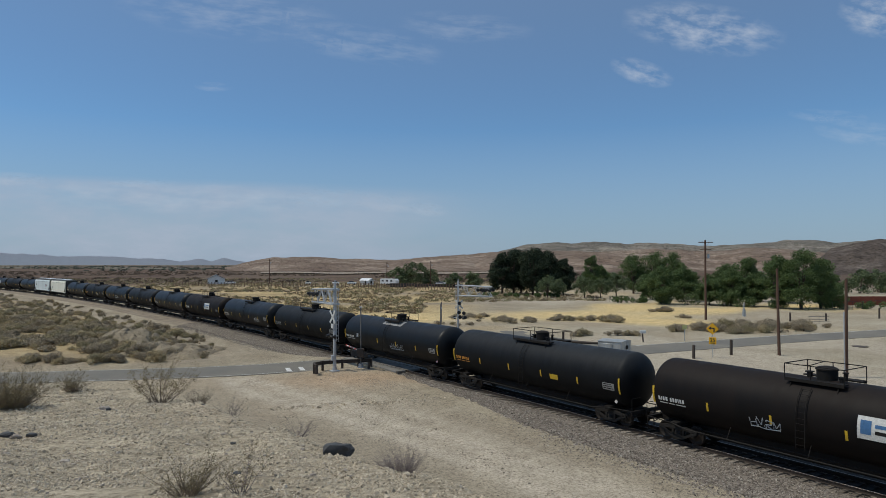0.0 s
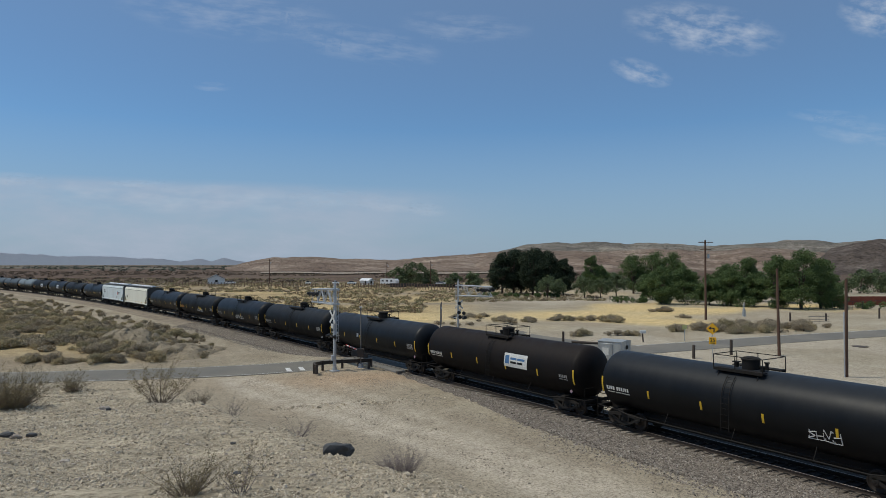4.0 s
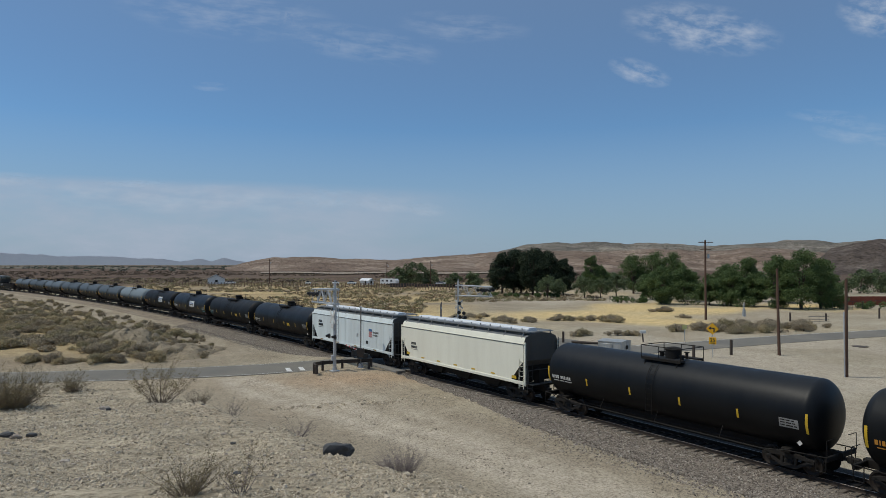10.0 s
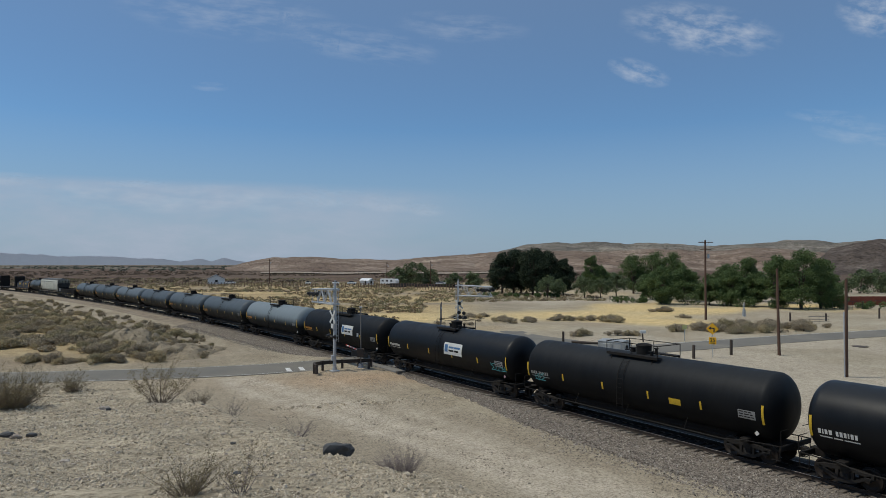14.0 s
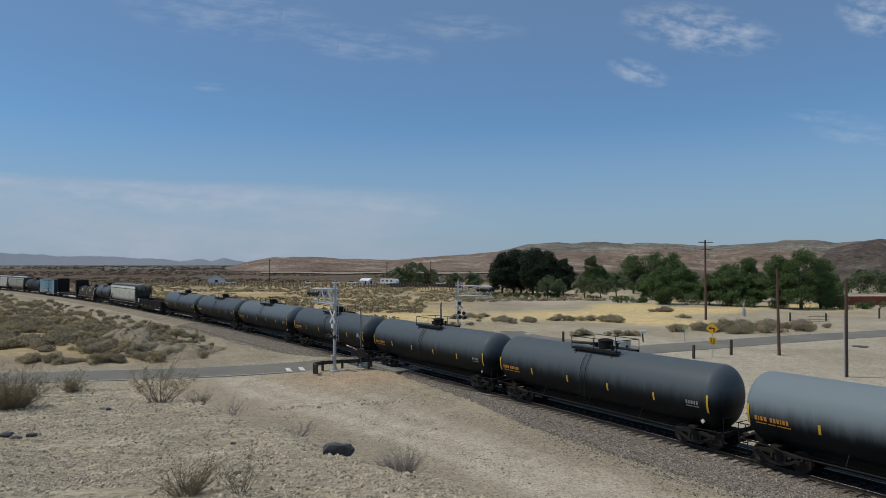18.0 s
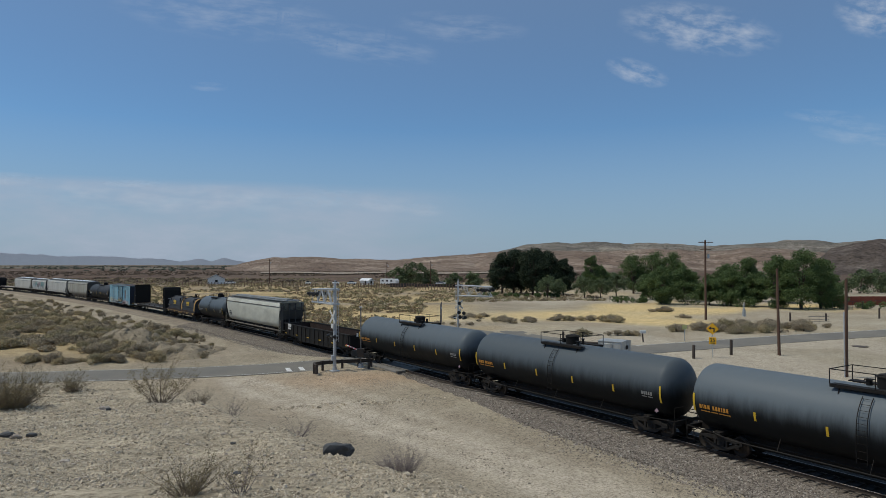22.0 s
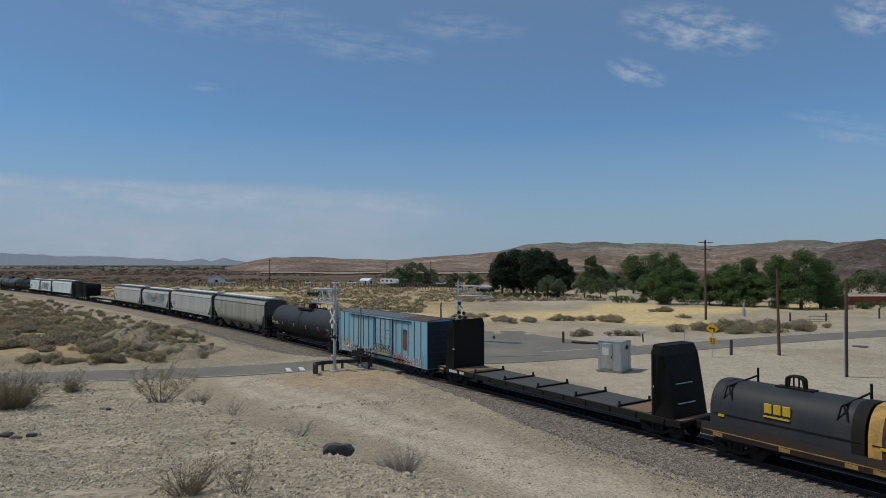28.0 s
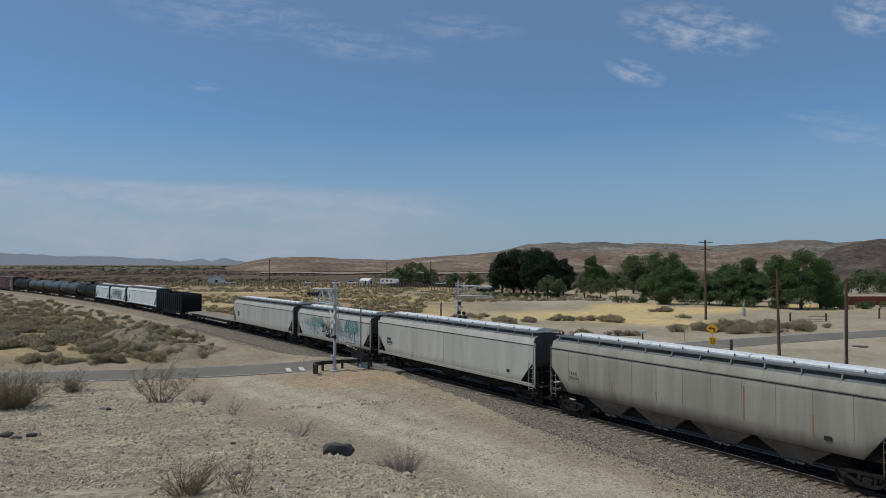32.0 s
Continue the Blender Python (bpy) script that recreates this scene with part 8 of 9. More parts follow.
def hills(name, crest, foot, ridge, back, mat, label, rough=1.0, seed=0, cols=260, rows=34):
    """Rolling ridge; crest: (bearing as x over y, height over distance), foot and ridge in metres ahead."""
    bx = np.linspace(crest[0][0], crest[-1][0], cols)
    hz = np.interp(bx, [c[0] for c in crest], [c[1] for c in crest]) + 0.0035 * (fnoise(bx * 100 + seed, bx * 0, 1.6, 4) - 0.5)
    t = np.linspace(0, 1, rows)
    B, T = np.meshgrid(bx, t)
    dist = np.where(T < 0.7, foot + (ridge - foot) * T / 0.7, ridge + (back - ridge) * (T - 0.7) / 0.3)
    X, Y = B * dist, dist
    top = CAM_Z + np.broadcast_to(hz, B.shape) * ridge
    rise = np.where(T < 0.7, smooth(0, 0.7, T) ** 0.85, 1 - 0.6 * smooth(0.7, 1, T))
    z = GROUND - 1 + (top - GROUND + 1) * rise
    span = np.maximum(4.0, top + 2)
    gully = np.abs(fnoise(X + seed, Y * 0.35, ridge * 0.05, 4) - 0.5) * 2
    z = z + rough * span * (0.16 * (fnoise(X - seed, Y, ridge * 0.09, 4) - 0.5) - 0.20 * (1 - gully) ** 3 * (T > 0.05)) * np.sin(np.pi * np.clip(T / 0.7, 0, 1)) ** 0.6 * (T < 0.7)
    v = np.stack([X.ravel(), Y.ravel(), z.ravel()], 1)
    k = np.arange(cols - 1)
    f = np.vstack([np.stack([i * cols + k, i * cols + k + 1, (i + 1) * cols + k + 1, (i + 1) * cols + k], 1) for i in range(rows - 1)])
    me = mesh_from(name, v, f, mat)
    me.polygons.foreach_set("use_smooth", [True] * len(me.polygons))
    return tagged(new(name, me), label, "hills", kind="structure")


def hill_mat(name, stops, scale):
    m, b, n, l = material(name, stops[0], 0.95, 0, 0.1)
    pos = n.new("ShaderNodeNewGeometry").outputs["Position"]
    outs = []
    for s_ in (scale, scale * 9, scale * 30):
        t = n.new("ShaderNodeTexNoise")
        t.inputs["Scale"].default_value, t.inputs["Detail"].default_value, t.inputs["Roughness"].default_value = s_, 8, 0.7
        l.new(pos, t.inputs["Vector"])
        outs.append(t.outputs[0])
    r = ramp_node(n, l, outs[0], [(0.33 + 0.34 * i / (len(stops) - 1), c) for i, c in enumerate(stops)])
    r2 = ramp_node(n, l, outs[1], [(0.38, (0.5, 0.5, 0.48)), (0.5, (1, 1, 1)), (0.65, (1.25, 1.25, 1.25))])
    r3 = ramp_node(n, l, outs[2], [(0.40, (0.5, 0.49, 0.45)), (0.5, (1, 1, 1)), (0.6, (1.15, 1.15, 1.15))])
    both = mix_node(n, l, 1.0, r2.outputs[0], r3.outputs[0], "MULTIPLY")
    l.new(mix_node(n, l, 1.0, r.outputs[0], both, "MULTIPLY"), b.inputs["Base Color"])
    bump(n, l, b, outs[1], 0.6, 2.0)
    return m


def crest_of(points):
    return [((x - 784) / LENS, (HORIZON - y) / LENS) for x, y in points]


M_HILL = hill_mat("brown_hill", [(0.14, 0.098, 0.075), (0.215, 0.16, 0.125), (0.37, 0.30, 0.24)], 0.014)
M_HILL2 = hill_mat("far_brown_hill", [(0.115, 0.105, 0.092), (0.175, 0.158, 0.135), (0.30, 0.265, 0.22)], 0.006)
M_HILL3 = hill_mat("dark_brown_hill", [(0.07, 0.054, 0.046), (0.10, 0.08, 0.068), (0.19, 0.16, 0.14)], 0.012)
# distance haze is mixed into the mountains' blue-grey
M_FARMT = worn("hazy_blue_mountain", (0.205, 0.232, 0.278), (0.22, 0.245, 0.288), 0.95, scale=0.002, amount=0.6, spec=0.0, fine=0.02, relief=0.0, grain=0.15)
M_PALEWASH = hill_mat("pale_wash", [(0.30, 0.24, 0.19), (0.46, 0.40, 0.33)], 0.05)
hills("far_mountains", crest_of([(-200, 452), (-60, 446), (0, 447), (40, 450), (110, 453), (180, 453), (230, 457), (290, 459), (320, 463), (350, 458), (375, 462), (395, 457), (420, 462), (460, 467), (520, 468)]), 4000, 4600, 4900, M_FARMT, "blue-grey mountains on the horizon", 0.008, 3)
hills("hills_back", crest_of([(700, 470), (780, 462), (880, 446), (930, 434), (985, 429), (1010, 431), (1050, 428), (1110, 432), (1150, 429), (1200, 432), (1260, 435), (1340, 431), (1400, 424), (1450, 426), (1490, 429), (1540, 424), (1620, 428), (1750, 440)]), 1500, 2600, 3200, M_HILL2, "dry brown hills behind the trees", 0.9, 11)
hills("hills_front", crest_of([(380, 476), (410, 472), (430, 466), (465, 458), (500, 455), (560, 456), (640, 459), (700, 460), (780, 454), (880, 447), (960, 442), (1060, 446), (1160, 440), (1260, 445), (1340, 437), (1420, 444), (1500, 452), (1650, 450)]), 760, 1350, 1700, M_HILL, "low eroded brown ridge across the plain", 1.0, 27)
hills("hills_right", crest_of([(1380, 500), (1420, 482), (1470, 440), (1510, 430), (1550, 424), (1600, 420), (1700, 425), (1800, 450)]), 520, 900, 1200, M_HILL3, "dark brown slope with a pale scar", 0.8, 51, 120)

# pale wash and dark scrub belt at the foot of the ridge
wash = Geo()
for k in range(24):
    b0, b1 = -0.28 + 0.018 * k, -0.28 + 0.018 * (k + 1)
    d0, d1 = 600 + 30 * math.sin(k * 0.7), 600 + 30 * math.sin((k + 1) * 0.7)
    wash.add([(b0 * d0, d0, GROUND + 0.9), (b1 * d1, d1, GROUND + 0.9), (b1 * (d1 + 60), d1 + 60, GROUND + 1.3), (b0 * (d0 + 60), d0 + 60, GROUND + 1.3)], [(0, 1, 2, 3)])
tagged(new("dry_wash", wash.mesh("dry_wash", M_PALEWASH)), "pale dry wash at the foot of the ridge", "dry wash", kind="structure")
rs = np.random.RandomState(77)
n = 3600
bx, by = rs.uniform(-0.75, 0.35, n), rs.uniform(330, 800, n)
ok = fnoise(bx * by, by / 2, 60, 3) > 0.42
bx, by = (bx * by)[ok], by[ok]
M_SCRUBDARK = leafy("dark_creosote_belt", (0.115, 0.085, 0.062), (0.16, 0.122, 0.09), trans=0.1)
tagged(scrub_field("creosote_belt", np.column_stack([bx, by, np.full(len(bx), GROUND)]), rs.uniform(1.0, 2.2, len(bx)), M_SCRUBDARK, 78, 14), "dark creosote scrub on the far plain", "scrub")
M_FARTREE = leafy("far_tree_foliage", (0.075, 0.09, 0.075), (0.115, 0.13, 0.10), trans=0)
n = 900
by = 850 + 1600 * rs.rand(n)
bx = rs.uniform(-0.75, -0.3, n) * by
ok = fnoise(bx, by / 4, 120, 2) > 0.52
tagged(scrub_field("far_tree_rows", np.column_stack([bx, by, np.full(n, GROUND)])[ok], rs.uniform(2.0, 5, n)[ok], M_FARTREE, 79, 26), "rows of far dark trees on the plain", "trees")

M_WALLWHITE = worn("white_house_wall", (0.78, 0.79, 0.78), (0.6, 0.6, 0.6), 0.8, scale=0.6)
M_ROOFGREY = worn("grey_roof", (0.16, 0.18, 0.20), (0.22, 0.22, 0.22), 0.8, scale=0.8)
M_ROOFRED = worn("red_tile_roof", (0.25, 0.06, 0.032), (0.18, 0.055, 0.035), 0.8, scale=0.8)
M_WALLTAN = worn("tan_house_wall", (0.46, 0.36, 0.22), (0.38, 0.3, 0.2), 0.85, scale=0.6)
M_GLASS = worn("dark_window", (0.03, 0.035, 0.04), (0.05, 0.05, 0.05), 0.15)
M_RVWHITE = worn("white_trailer_skin", (0.78, 0.79, 0.80), (0.6, 0.6, 0.6), 0.4, scale=0.6)


def house(x, y, turn, w, d, h, roof_h, wall, roof, label, windows=3, name="house"):
    hs = thing(name, label, "house", at=Matrix.Translation((x, y, stand(x, y) - 0.1)) @ Matrix.Rotation(radians(turn), 4, "Z"))
    part("wall", Geo().loft([[(q, yy, z) for yy, z in ((-d / 2, 0), (-d / 2, h), (0, h + roof_h), (d / 2, h), (d / 2, 0))] for q in (-w / 2, w / 2)]), wall, hs)
    for s_ in (-1, 1):
        part("roof", Geo().loft([[(q, s_ * (d / 2 + 0.4), h - 0.15), (q, 0, h + roof_h + 0.15), (q, 0, h + roof_h + 0.32), (q, s_ * (d / 2 + 0.4), h + 0.05)] for q in (-w / 2 - 0.4, w / 2 + 0.4)]), roof, hs)
    for k in range(windows):
        q = -w / 2 + w * (k + 0.5) / windows
        win = part("window", Geo().box((q, -d / 2 - 0.02, h * 0.55), (1.1, 0.08, 1.1), bevel=0.02), wall, hs)
        part("pane", Geo().box((q, -d / 2 - 0.055, h * 0.55), (0.92, 0.03, 0.92)), M_GLASS, win)
    part("gable_window", Geo().box((w / 2 + 0.02, 0, h * 0.6), (0.06, 1.2, 1.2)), M_GLASS, hs)
    part("door", Geo().box((w * 0.12, -d / 2 - 0.03, 1.0), (0.95, 0.06, 2.0), bevel=0.02), M_BOLLARD, hs)
    return hs


house(-107.5, 309, -70, 8.5, 7.5, 2.7, 1.7, M_WALLWHITE, M_ROOFGREY, "far white house with a low gabled grey roof")
house(-35, 300, -32, 5, 3.5, 2.1, 0.8, M_RVWHITE, M_RVWHITE, "white metal farm shed on the plain", 0, "shed")
house(134, 178, -10, 14, 7, 2.6, 1.8, M_WALLWHITE, M_ROOFGREY, "white outbuilding behind the red-roofed house", 3, "outbuilding")


def trailer(x, y, turn):
    t = thing("travel_trailer", "white travel trailer parked beside trees", "trailer", at=Matrix.Translation((x, y, stand(x, y))) @ Matrix.Rotation(radians(turn), 4, "Z"))
    part("body", Geo().loft([[(q, yy, z) for q, z in ((-4.2, 0.7), (-4.2, 2.6), (-3.9, 3.0), (3.6, 3.0), (4.3, 2.2), (4.0, 0.7))] for yy in (-1.2, 1.2)]), M_RVWHITE, t)
    for q in (-2.8, -0.6, 1.7):
        part("window", Geo().box((q, -1.22, 2.05), (1.1, 0.05, 0.6), bevel=0.02), M_GLASS, t)
    part("door", Geo().box((3.0, -1.22, 1.7), (0.7, 0.05, 1.8), bevel=0.02), M_RVWHITE, t)
    for q in (-0.9, 0.2):
        part("wheel", Geo().rod((q, -1.15, 0.36), (q, -0.9, 0.36), 0.36, 14), M_SIGNALBLACK, t)
        part("wheel", Geo().rod((q, 0.9, 0.36), (q, 1.15, 0.36), 0.36, 14), M_SIGNALBLACK, t)
    part("hitch", Geo().box((4.8, 0, 0.55), (1.4, 0.15, 0.12)), M_FRAME, t)
    return t


trailer(-23.8, 290, -28)
for x, y, w in ((-49, 298, 3.0), (-41.5, 297, 4.0), (-100, 306, 5), (-62, 300, 2.5), (-1, 288, 4.5)):
    c = thing("parked_vehicle", "pale vehicle parked far off at the farm", "vehicle", at=(x, y, stand(x, y)))
    part("body", Geo().box((0, 0, 0.85), (w, 1.7, 0.8), bevel=0.15), M_RVWHITE, c)
    part("cab", Geo().box((-0.2, 0, 1.45), (w * 0.55, 1.5, 0.6), bevel=0.2), M_GLASS, c)
    for q in (-0.3, 0.3):
        part("wheel", Geo().rod((q * w, -0.85, 0.34), (q * w, 0.85, 0.34), 0.34, 12), M_SIGNALBLACK, c)


def fence(pts, gap, h, mat, label, rails=(0.5, 1.0), r=0.09, board=False):
    f = thing("fence", label, "fence", "fences of the farm")
    for (ax, ay), (bx_, by_) in zip(pts[:-1], pts[1:]):
        a, b = Vector((ax, ay)), Vector((bx_, by_))
        n_ = max(1, int((b - a).length / gap))
        for k in range(n_):
            p = a.lerp(b, k / n_)
            z = stand(p.x, p.y)
            part("post", Geo().rod((p.x, p.y, z - 0.1), (p.x, p.y, z + h), r, 6), mat, f)
        for q in rails:
            z0, z1 = stand(ax, ay) + h * q, stand(bx_, by_) + h * q
            part("rail", Geo().box(((ax + bx_) / 2, (ay + by_) / 2, (z0 + z1) / 2), ((b - a).length, 0.03, 0.9 * h if board else 0.06), Matrix.Rotation(math.atan2(by_ - ay, bx_ - ax), 3, "Z")), mat, f)
    return f


fence([(-118, 285), (-70, 272), (-30, 262)], 1.6, 1.9, M_FENCE, "long dark corral fence of timber posts", (0.35, 0.65, 0.95), 0.14)
fence([(-34, 262), (0, 246), (12, 242)], 1.2, 2.1, M_FENCE, "brown corral fence of timber posts", (0.3, 0.6, 0.9), 0.16)
fence([(-22, 270), (8, 262)], 3.2, 1.7, M_SIGNALBLACK, "dark solid board fence", (0.5,), 0.1, True)
fence([(16, 186), (46, 168), (62, 152), (86, 138)], 3.0, 1.5, M_GATEGREY, "wire yard fence on thin metal posts", (), 0.035)
fence([(60, 107), (63.3, 107)], 1.6, 1.3, M_GATEGREY, "low grey pipe gate", (0.3, 0.6, 0.95), 0.04)
fence([(87, 150), (128, 153)], 3.0, 2.3, M_ROOFRED, "long red-brown board fence behind the yard", (0.5,), 0.08, True)
fence([(92, 134), (122, 140)], 4.0, 1.0, M_WALLTAN, "tan block garden wall", (0.45,), 0.12, True)
fence([(84, 137), (104, 146)], 3.0, 1.8, M_SIGNALBLACK, "dark mesh fence before the yard", (0.2, 0.5, 0.95), 0.05)


# clouds: thin veils far off, drifting slowly
def cloud_mat(name, scale, stretch, low, high, strength, edge=0.5, color=(0.62, 0.66, 0.72)):
    m = bpy.data.materials.new(name)
    m.use_nodes = True
    n, l = m.node_tree.nodes, m.node_tree.links
    n.remove(n["Principled BSDF"])
    tc = n.new("ShaderNodeTexCoord")
    mp = n.new("ShaderNodeMapping")
    mp.inputs["Scale"].default_value = stretch
    l.new(tc.outputs["Object"], mp.inputs["Vector"])
    t = n.new("ShaderNodeTexNoise")
    t.inputs["Scale"].default_value, t.inputs["Detail"].default_value, t.inputs["Roughness"].default_value, t.inputs["Distortion"].default_value = scale, 7, 0.58, 0.15
    l.new(mp.outputs[0], t.inputs["Vector"])
    r = ramp_node(n, l, t.outputs[0], [(low, (0, 0, 0)), (high, (1, 1, 1))])
    # fade towards the rim of the veil
    uv = n.new("ShaderNodeAttribute")
    uv.attribute_name = "veil"
    mu = n.new("ShaderNodeMath")
    mu.operation = "MULTIPLY"
    l.new(r.outputs[0], mu.inputs[0])
    l.new(uv.outputs["Fac"], mu.inputs[1])
    m2 = n.new("ShaderNodeMath")
    m2.operation = "MULTIPLY"
    m2.inputs[1].default_value = strength
    l.new(mu.outputs[0], m2.inputs[0])
    em = n.new("ShaderNodeEmission")
    em.inputs["Color"].default_value = (*color, 1)
    tr = n.new("ShaderNodeBsdfTransparent")
    mx = n.new("ShaderNodeMixShader")
    l.new(m2.outputs[0], mx.inputs[0])
    l.new(tr.outputs[0], mx.inputs[1])
    l.new(em.outputs[0], mx.inputs[2])
    l.new(mx.outputs[0], n["Material Output"].inputs["Surface"])
    return m


CLOUDS = []


def cloud(cx, cy, w, h, tilt, mat, label, power=1.0, flat_top=False, dist=4300):
    """A veil centred on a bearing; sizes in the lens's own measure."""
    k = dist / LENS
    n_ = 24
    vs, veil, fs = [], [], []
    for j in range(n_ + 1):
        for i in range(n_ + 1):
            u, v = 2 * i / n_ - 1, 2 * j / n_ - 1
            vs.append((u * w / 2 * k, 0, v * h / 2 * k))
            if flat_top:
                q = smooth(1.0, 0.75, abs(v) if v > 0 else 0) * smooth(1.0, 0.3, abs(u) if u > 0 else 0)
            else:
                q = max(0.0, 1 - (u * u + v * v)) ** power
            veil.append(float(q))
    for j in range(n_):
        for i in range(n_):
            a = j * (n_ + 1) + i
            fs.append((a, a + 1, a + n_ + 2, a + n_ + 1))
    me = bpy.data.meshes.new("cloud")
    me.from_pydata(vs, [], fs)
    at = me.attributes.new("veil", "FLOAT", "POINT")
    at.data.foreach_set("value", veil)
    me.materials.append(mat)
    ob = tagged(new("cloud", me), label, "cloud", "clouds", "structure")
    pos = Vector(((cx - 784) * k, dist, CAM_Z + (HORIZON - cy) * k))
    ob.matrix_basis = Matrix.Translation(pos) @ Matrix.Rotation(radians(tilt), 4, "Y")
    CLOUDS.append((ob, pos, tilt))
    return ob


M_PUFF = cloud_mat("white_puffs", 0.0065, (0.8, 1, 2.0), 0.42, 0.80, 0.72)
M_RIM = cloud_mat("bank_rim", 0.006, (0.6, 1, 2.2), 0.36, 0.8, 0.5, color=(0.50, 0.55, 0.63))
M_WISP = cloud_mat("thin_wisps", 0.006, (0.6, 1, 2.6), 0.42, 0.85, 0.32)
M_BANK = cloud_mat("hazy_bank", 0.0022, (0.6, 1, 2.0), 0.22, 0.64, 0.68, color=(0.40, 0.455, 0.56))
cloud(1250, 48, 300, 95, 8, M_PUFF, "ragged white cloud patch", 0.8)
cloud(1138, 126, 120, 46, 18, M_PUFF, "small slanting white cloud streak", 0.8)
cloud(1560, 22, 150, 90, 8, M_PUFF, "white cloud edge", 0.8)
cloud(1470, 205, 150, 26, 4, M_WISP, "thin pale cloud streak", 0.6)
cloud(1530, 235, 180, 46, 6, M_WISP, "thin pale cloud streak", 0.6)
cloud(640, 75, 300, 70, 9, M_WISP, "faint high cirrus wisp", 0.7)
cloud(400, 15, 420, 110, 6, M_WISP, "faint high cirrus wisp", 0.8)
cloud(375, 152, 70, 18, 3, M_WISP, "tiny white cloud wisp", 0.6)
cloud(820, 45, 260, 60, 4, M_WISP, "faint high cirrus wisp", 1.0)
cloud(600, 352, 190, 34, 2, M_RIM, "pale tuft on the rim of the cloud bank", 0.7)
cloud(700, 362, 150, 30, 3, M_RIM, "pale tuft on the rim of the cloud bank", 0.7)
cloud(760, 372, 70, 24, 4, M_RIM, "small pale tuft on the rim of the cloud bank", 0.7)
cloud(240, 325, 110, 14, 1, M_RIM, "thin pale tuft above the cloud bank", 0.7)
cloud(20, 316, 130, 26, 2, M_RIM, "pale tuft on the rim of the cloud bank", 0.7)
cloud(330, 350, 640, 60, 2, M_WISP, "pale streaks along the cloud bank", 0.7)
cloud(330, 395, 1300, 160, 2, M_BANK, "long hazy cloud bank above the horizon", 1.0, True, 4500)


# ---- stones ----
rs = np.random.RandomState(91)
n = 105000
dist = 4.0 + 19 * rs.rand(n) ** 1.2
bear = rs.uniform(-0.78, 0.22, n)
sx_, sy_ = bear * dist, dist
e_ = mound_edge(sx_, sy_)
ok = (e_ < 3.5) & (fnoise(sx_, sy_, 1.6, 3) + 0.25 * (fnoise(sx_ + 70, sy_, 5.0, 2) - 0.5) > 0.30)
sx_, sy_ = sx_[ok], sy_[ok]
sz_ = 0.004 + 0.021 * rs.rand(len(sx_)) ** 2.6 * (0.5 + 0.07 * sy_)
tagged(part("mound_gravel", stone_mesh("mound_gravel", np.column_stack([sx_, sy_, ground_z(sx_, sy_) + 0.28 * sz_]), sz_, 92, M_DESERT_STONE, 0.72), None, ground), kind="stuff")
n = 9000
dist = 4.6 + 18 * rs.rand(n) ** 1.2
sx_, sy_ = rs.uniform(-0.78, 0.2, n) * dist, dist
ok = (mound_edge(sx_, sy_) < 3.0) & (fnoise(sx_ + 40, sy_, 1.1, 3) > 0.42)
sx_, sy_ = sx_[ok], sy_[ok]
sz_ = 0.010 + 0.034 * rs.rand(len(sx_)) ** 2.6 * (0.5 + 0.05 * sy_)
tagged(part("mound_stones", stone_mesh("mound_stones", np.column_stack([sx_, sy_, ground_z(sx_, sy_) + 0.28 * sz_]), sz_, 95, M_DESERT_STONE, 0.75), None, ground), kind="stuff")
# single stones on the mound
STONES = []
for k in range(8):
    vv, ff = pebbles(np.zeros((1, 3)), [1.0], 200 + k, 0.65)
    STONES.append(mesh_from("stone", vv, ff, M_DESERT_STONE_OB))
rr = random.Random(17)
count = 0
while count < 260:
    d0 = 6.4 + 15 * rr.random() ** 1.2
    x = rr.uniform(-0.74, 0.12) * d0
    if float(mound_edge(np.float64(x), np.float64(d0))) > 1.5:
        continue
    q = 0.018 + 0.035 * rr.random() ** 3
    part("stone", STONES[count % 8], None, ground, at=Matrix.Translation((x, d0, stand(x, d0) + 0.15 * q)) @ Matrix.Rotation(rr.uniform(0, 6.28), 4, "Z") @ Matrix.Diagonal((q * rr.uniform(0.8, 1.4), q, q, 1)))
    count += 1
# pebbles on the flat beside the line
n = 42000
ss = 22 + 52 * rs.rand(n)
oo = 4.3 + 17 * rs.rand(n) ** 1.25
px = np.array([track(a, o)[:2] for a, o in zip(ss, oo)])
lane = np.minimum(np.abs(oo - 9.5), np.minimum(np.abs(oo - 7.4), np.abs(oo - 11.6)))
ok = (mound_edge(px[:, 0], px[:, 1]) > 2.5) & (rs.rand(n) < np.clip(2.2 * (fnoise(px[:, 0], px[:, 1], 3.0, 3) - 0.3), 0.05, 1) * np.clip(lane / 0.7, 0.2, 1))
px = px[ok]
tagged(part("flat_gravel", stone_mesh("flat_gravel", np.column_stack([px, ground_z(px[:, 0], px[:, 1])]), 0.014 + 0.055 * rs.rand(len(px)) ** 3, 93, M_PEBBLE, 0.7), None, ground), kind="stuff")
# spoil ridge stones
n = 500
a_ = rs.normal(size=n) * 4.0 - 5.5
b_ = 45.5 + 0.1 * a_ + rs.normal(size=n) * 0.55
tagged(part("spoil_stones", stone_mesh("spoil_stones", np.column_stack([a_, b_, ground_z(a_, b_)]), 0.03 + 0.10 * rs.rand(n) ** 2, 94, M_DESERT_STONE, 0.7), None, ground), kind="stuff")


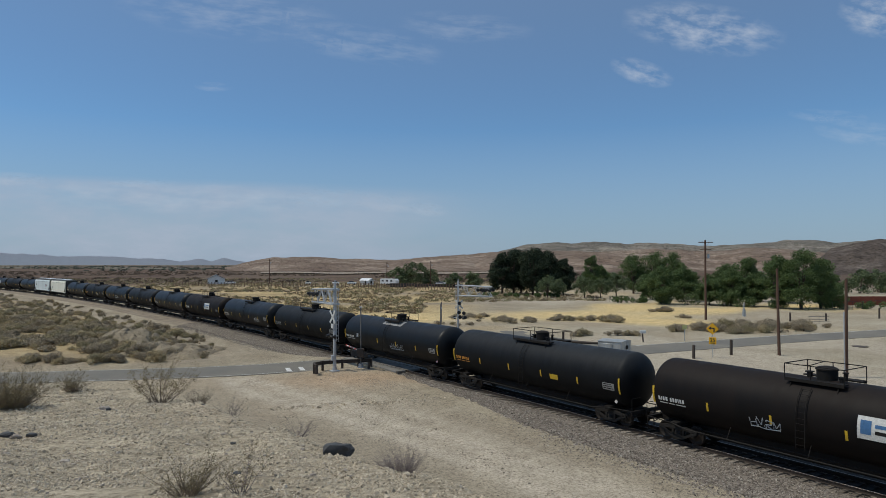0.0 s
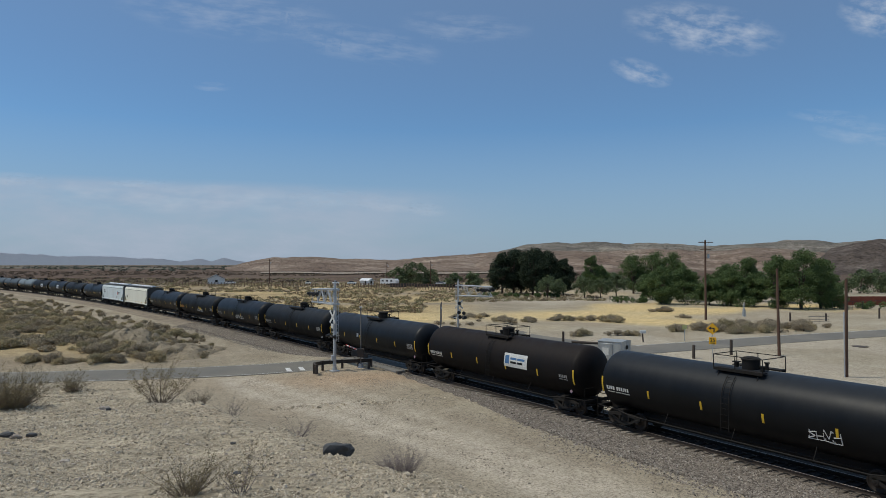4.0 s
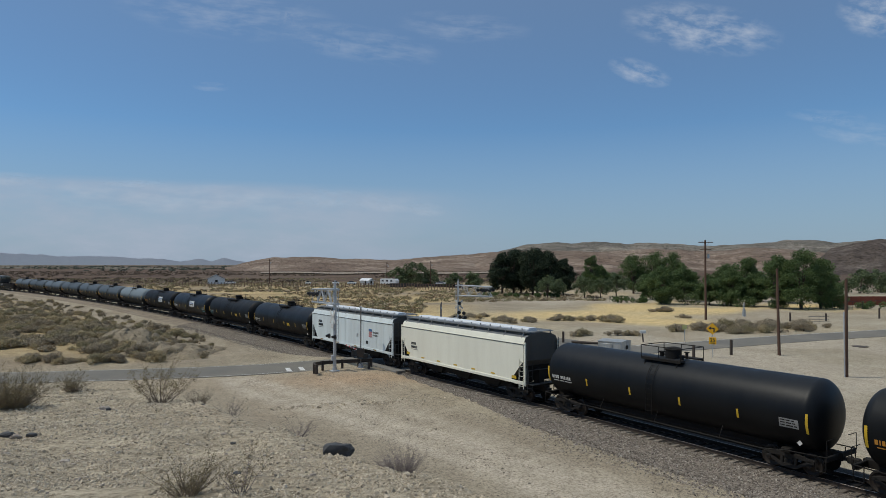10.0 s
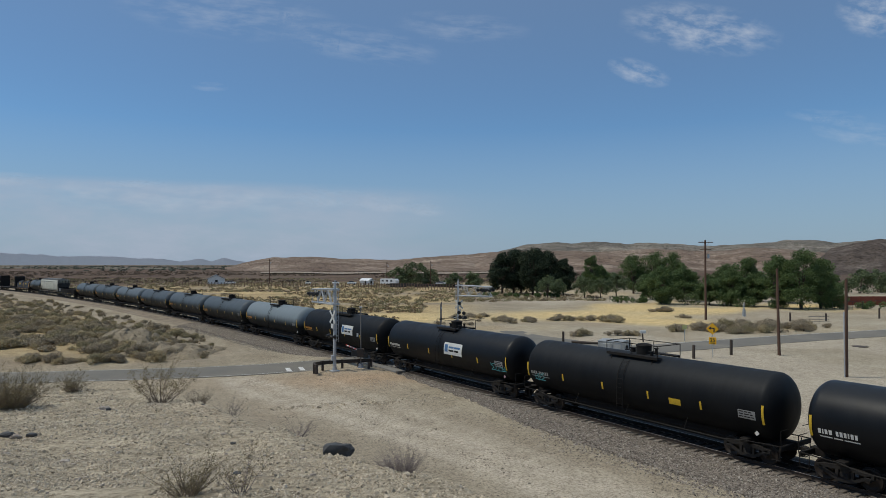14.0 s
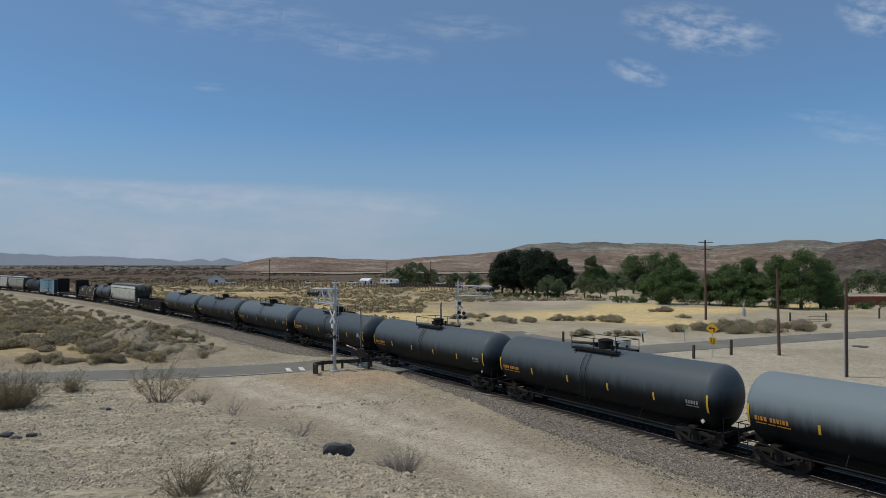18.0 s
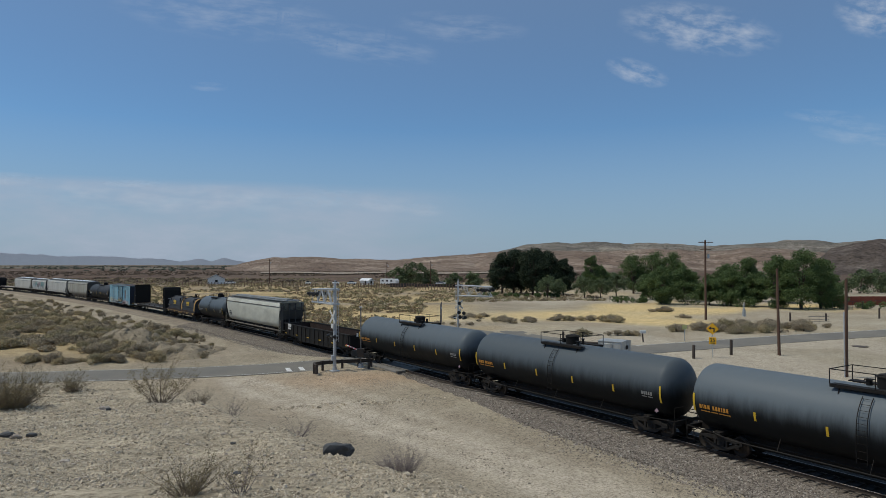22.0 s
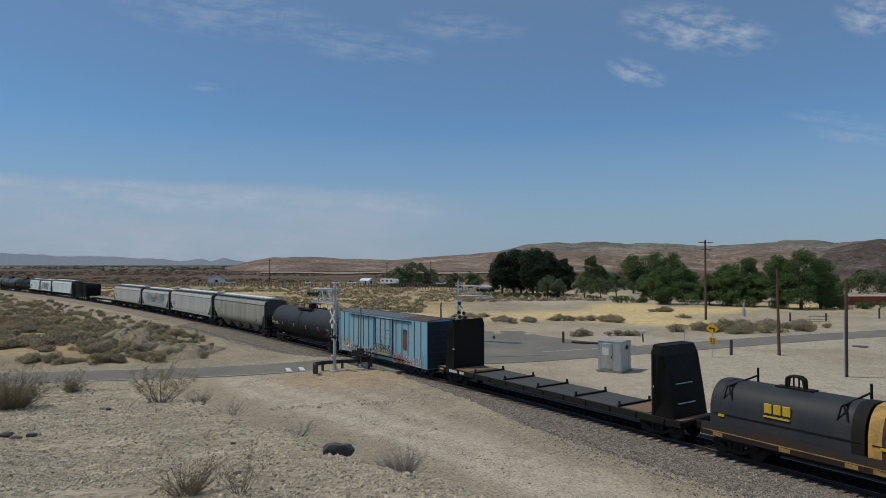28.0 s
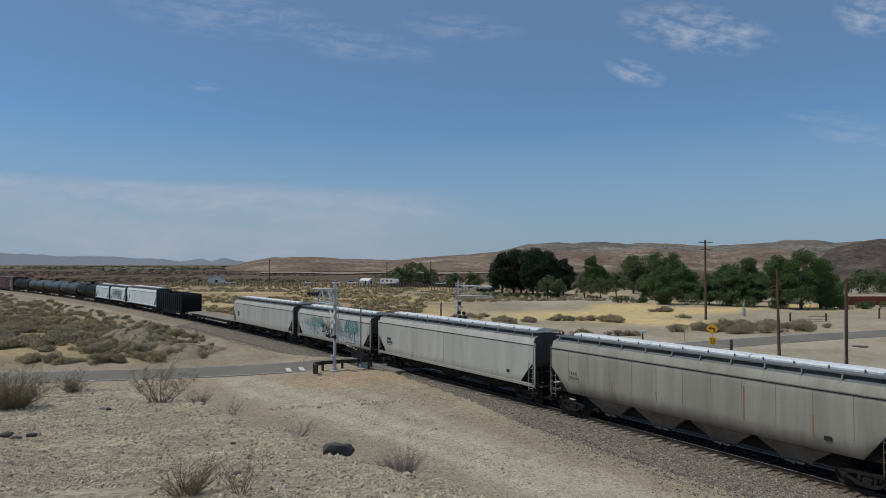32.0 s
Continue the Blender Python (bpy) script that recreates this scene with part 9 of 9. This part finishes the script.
def boulder(x, y, size, seed, label, mat=M_BLACKROCK, sink=0.15):
    rr = random.Random(seed)
    bm = bmesh.new()
    bmesh.ops.create_icosphere(bm, subdivisions=3, radius=1)
    off = Vector((rr.uniform(0, 50), rr.uniform(0, 50), 0))
    for v in bm.verts:
        k = 1 + 0.35 * (noise.noise(v.co * 0.9 + off)) + 0.22 * noise.noise(v.co * 2.6 + off)
        # blocky faces
        c = v.co.copy()
        m = max(abs(c.x), abs(c.y), abs(c.z))
        v.co = c.lerp(c / m, 0.4) * k
        v.co = Vector((v.co.x * size[0] / 2, v.co.y * size[1] / 2, v.co.z * size[2] / 2))
    me = bpy.data.meshes.new("boulder")
    bm.to_mesh(me)
    bm.free()
    me.materials.append(mat)
    me.polygons.foreach_set("use_smooth", [True] * len(me.polygons))
    me.set_sharp_from_angle(angle=radians(28))
    ob = new("boulder", me)
    ob.matrix_basis = pose(x, y, stand(x, y) + size[2] * (0.5 - sink), 0, 0, rr.uniform(-20, 20))
    return tagged(ob, label, "rock", "rocks on the mound")


boulder(-1.77, 11.0, (0.50, 0.36, 0.30), 1, "dark angular basalt rock lying on the gravel mound")
boulder(-1.42, 10.8, (0.16, 0.12, 0.07), 2, "small flat reddish stone beside the dark rock", M_DESERT_STONE_OB)
for k, (x, y, q) in enumerate(((-8.85, 13.3, 0.26), (-8.6, 13.2, 0.2), (-8.35, 13.3, 0.18), (-9.2, 17.8, 0.26), (-9.0, 17.6, 0.16), (-4.55, 13.6, 0.12), (-4.0, 12.5, 0.1), (-5.3, 9.2, 0.12), (-2.2, 7.0, 0.1))):
    boulder(x, y, (q, q * 0.7, q * 0.5), 10 + k, "grey stone half buried in the mound", M_BLACKROCK if k % 2 == 0 else M_DESERT_STONE_OB)


def drift():
    for ob, pos, tilt in CLOUDS[:-1]:
        m = Matrix.Rotation(radians(tilt), 4, "Y")
        walk(ob, [(0.0, Matrix.Translation(pos) @ m), (16.0, Matrix.Translation(pos + Vector((-22, 0, 0))) @ m), (32.0, Matrix.Translation(pos + Vector((-44, 0, 0))) @ m)])


motions()
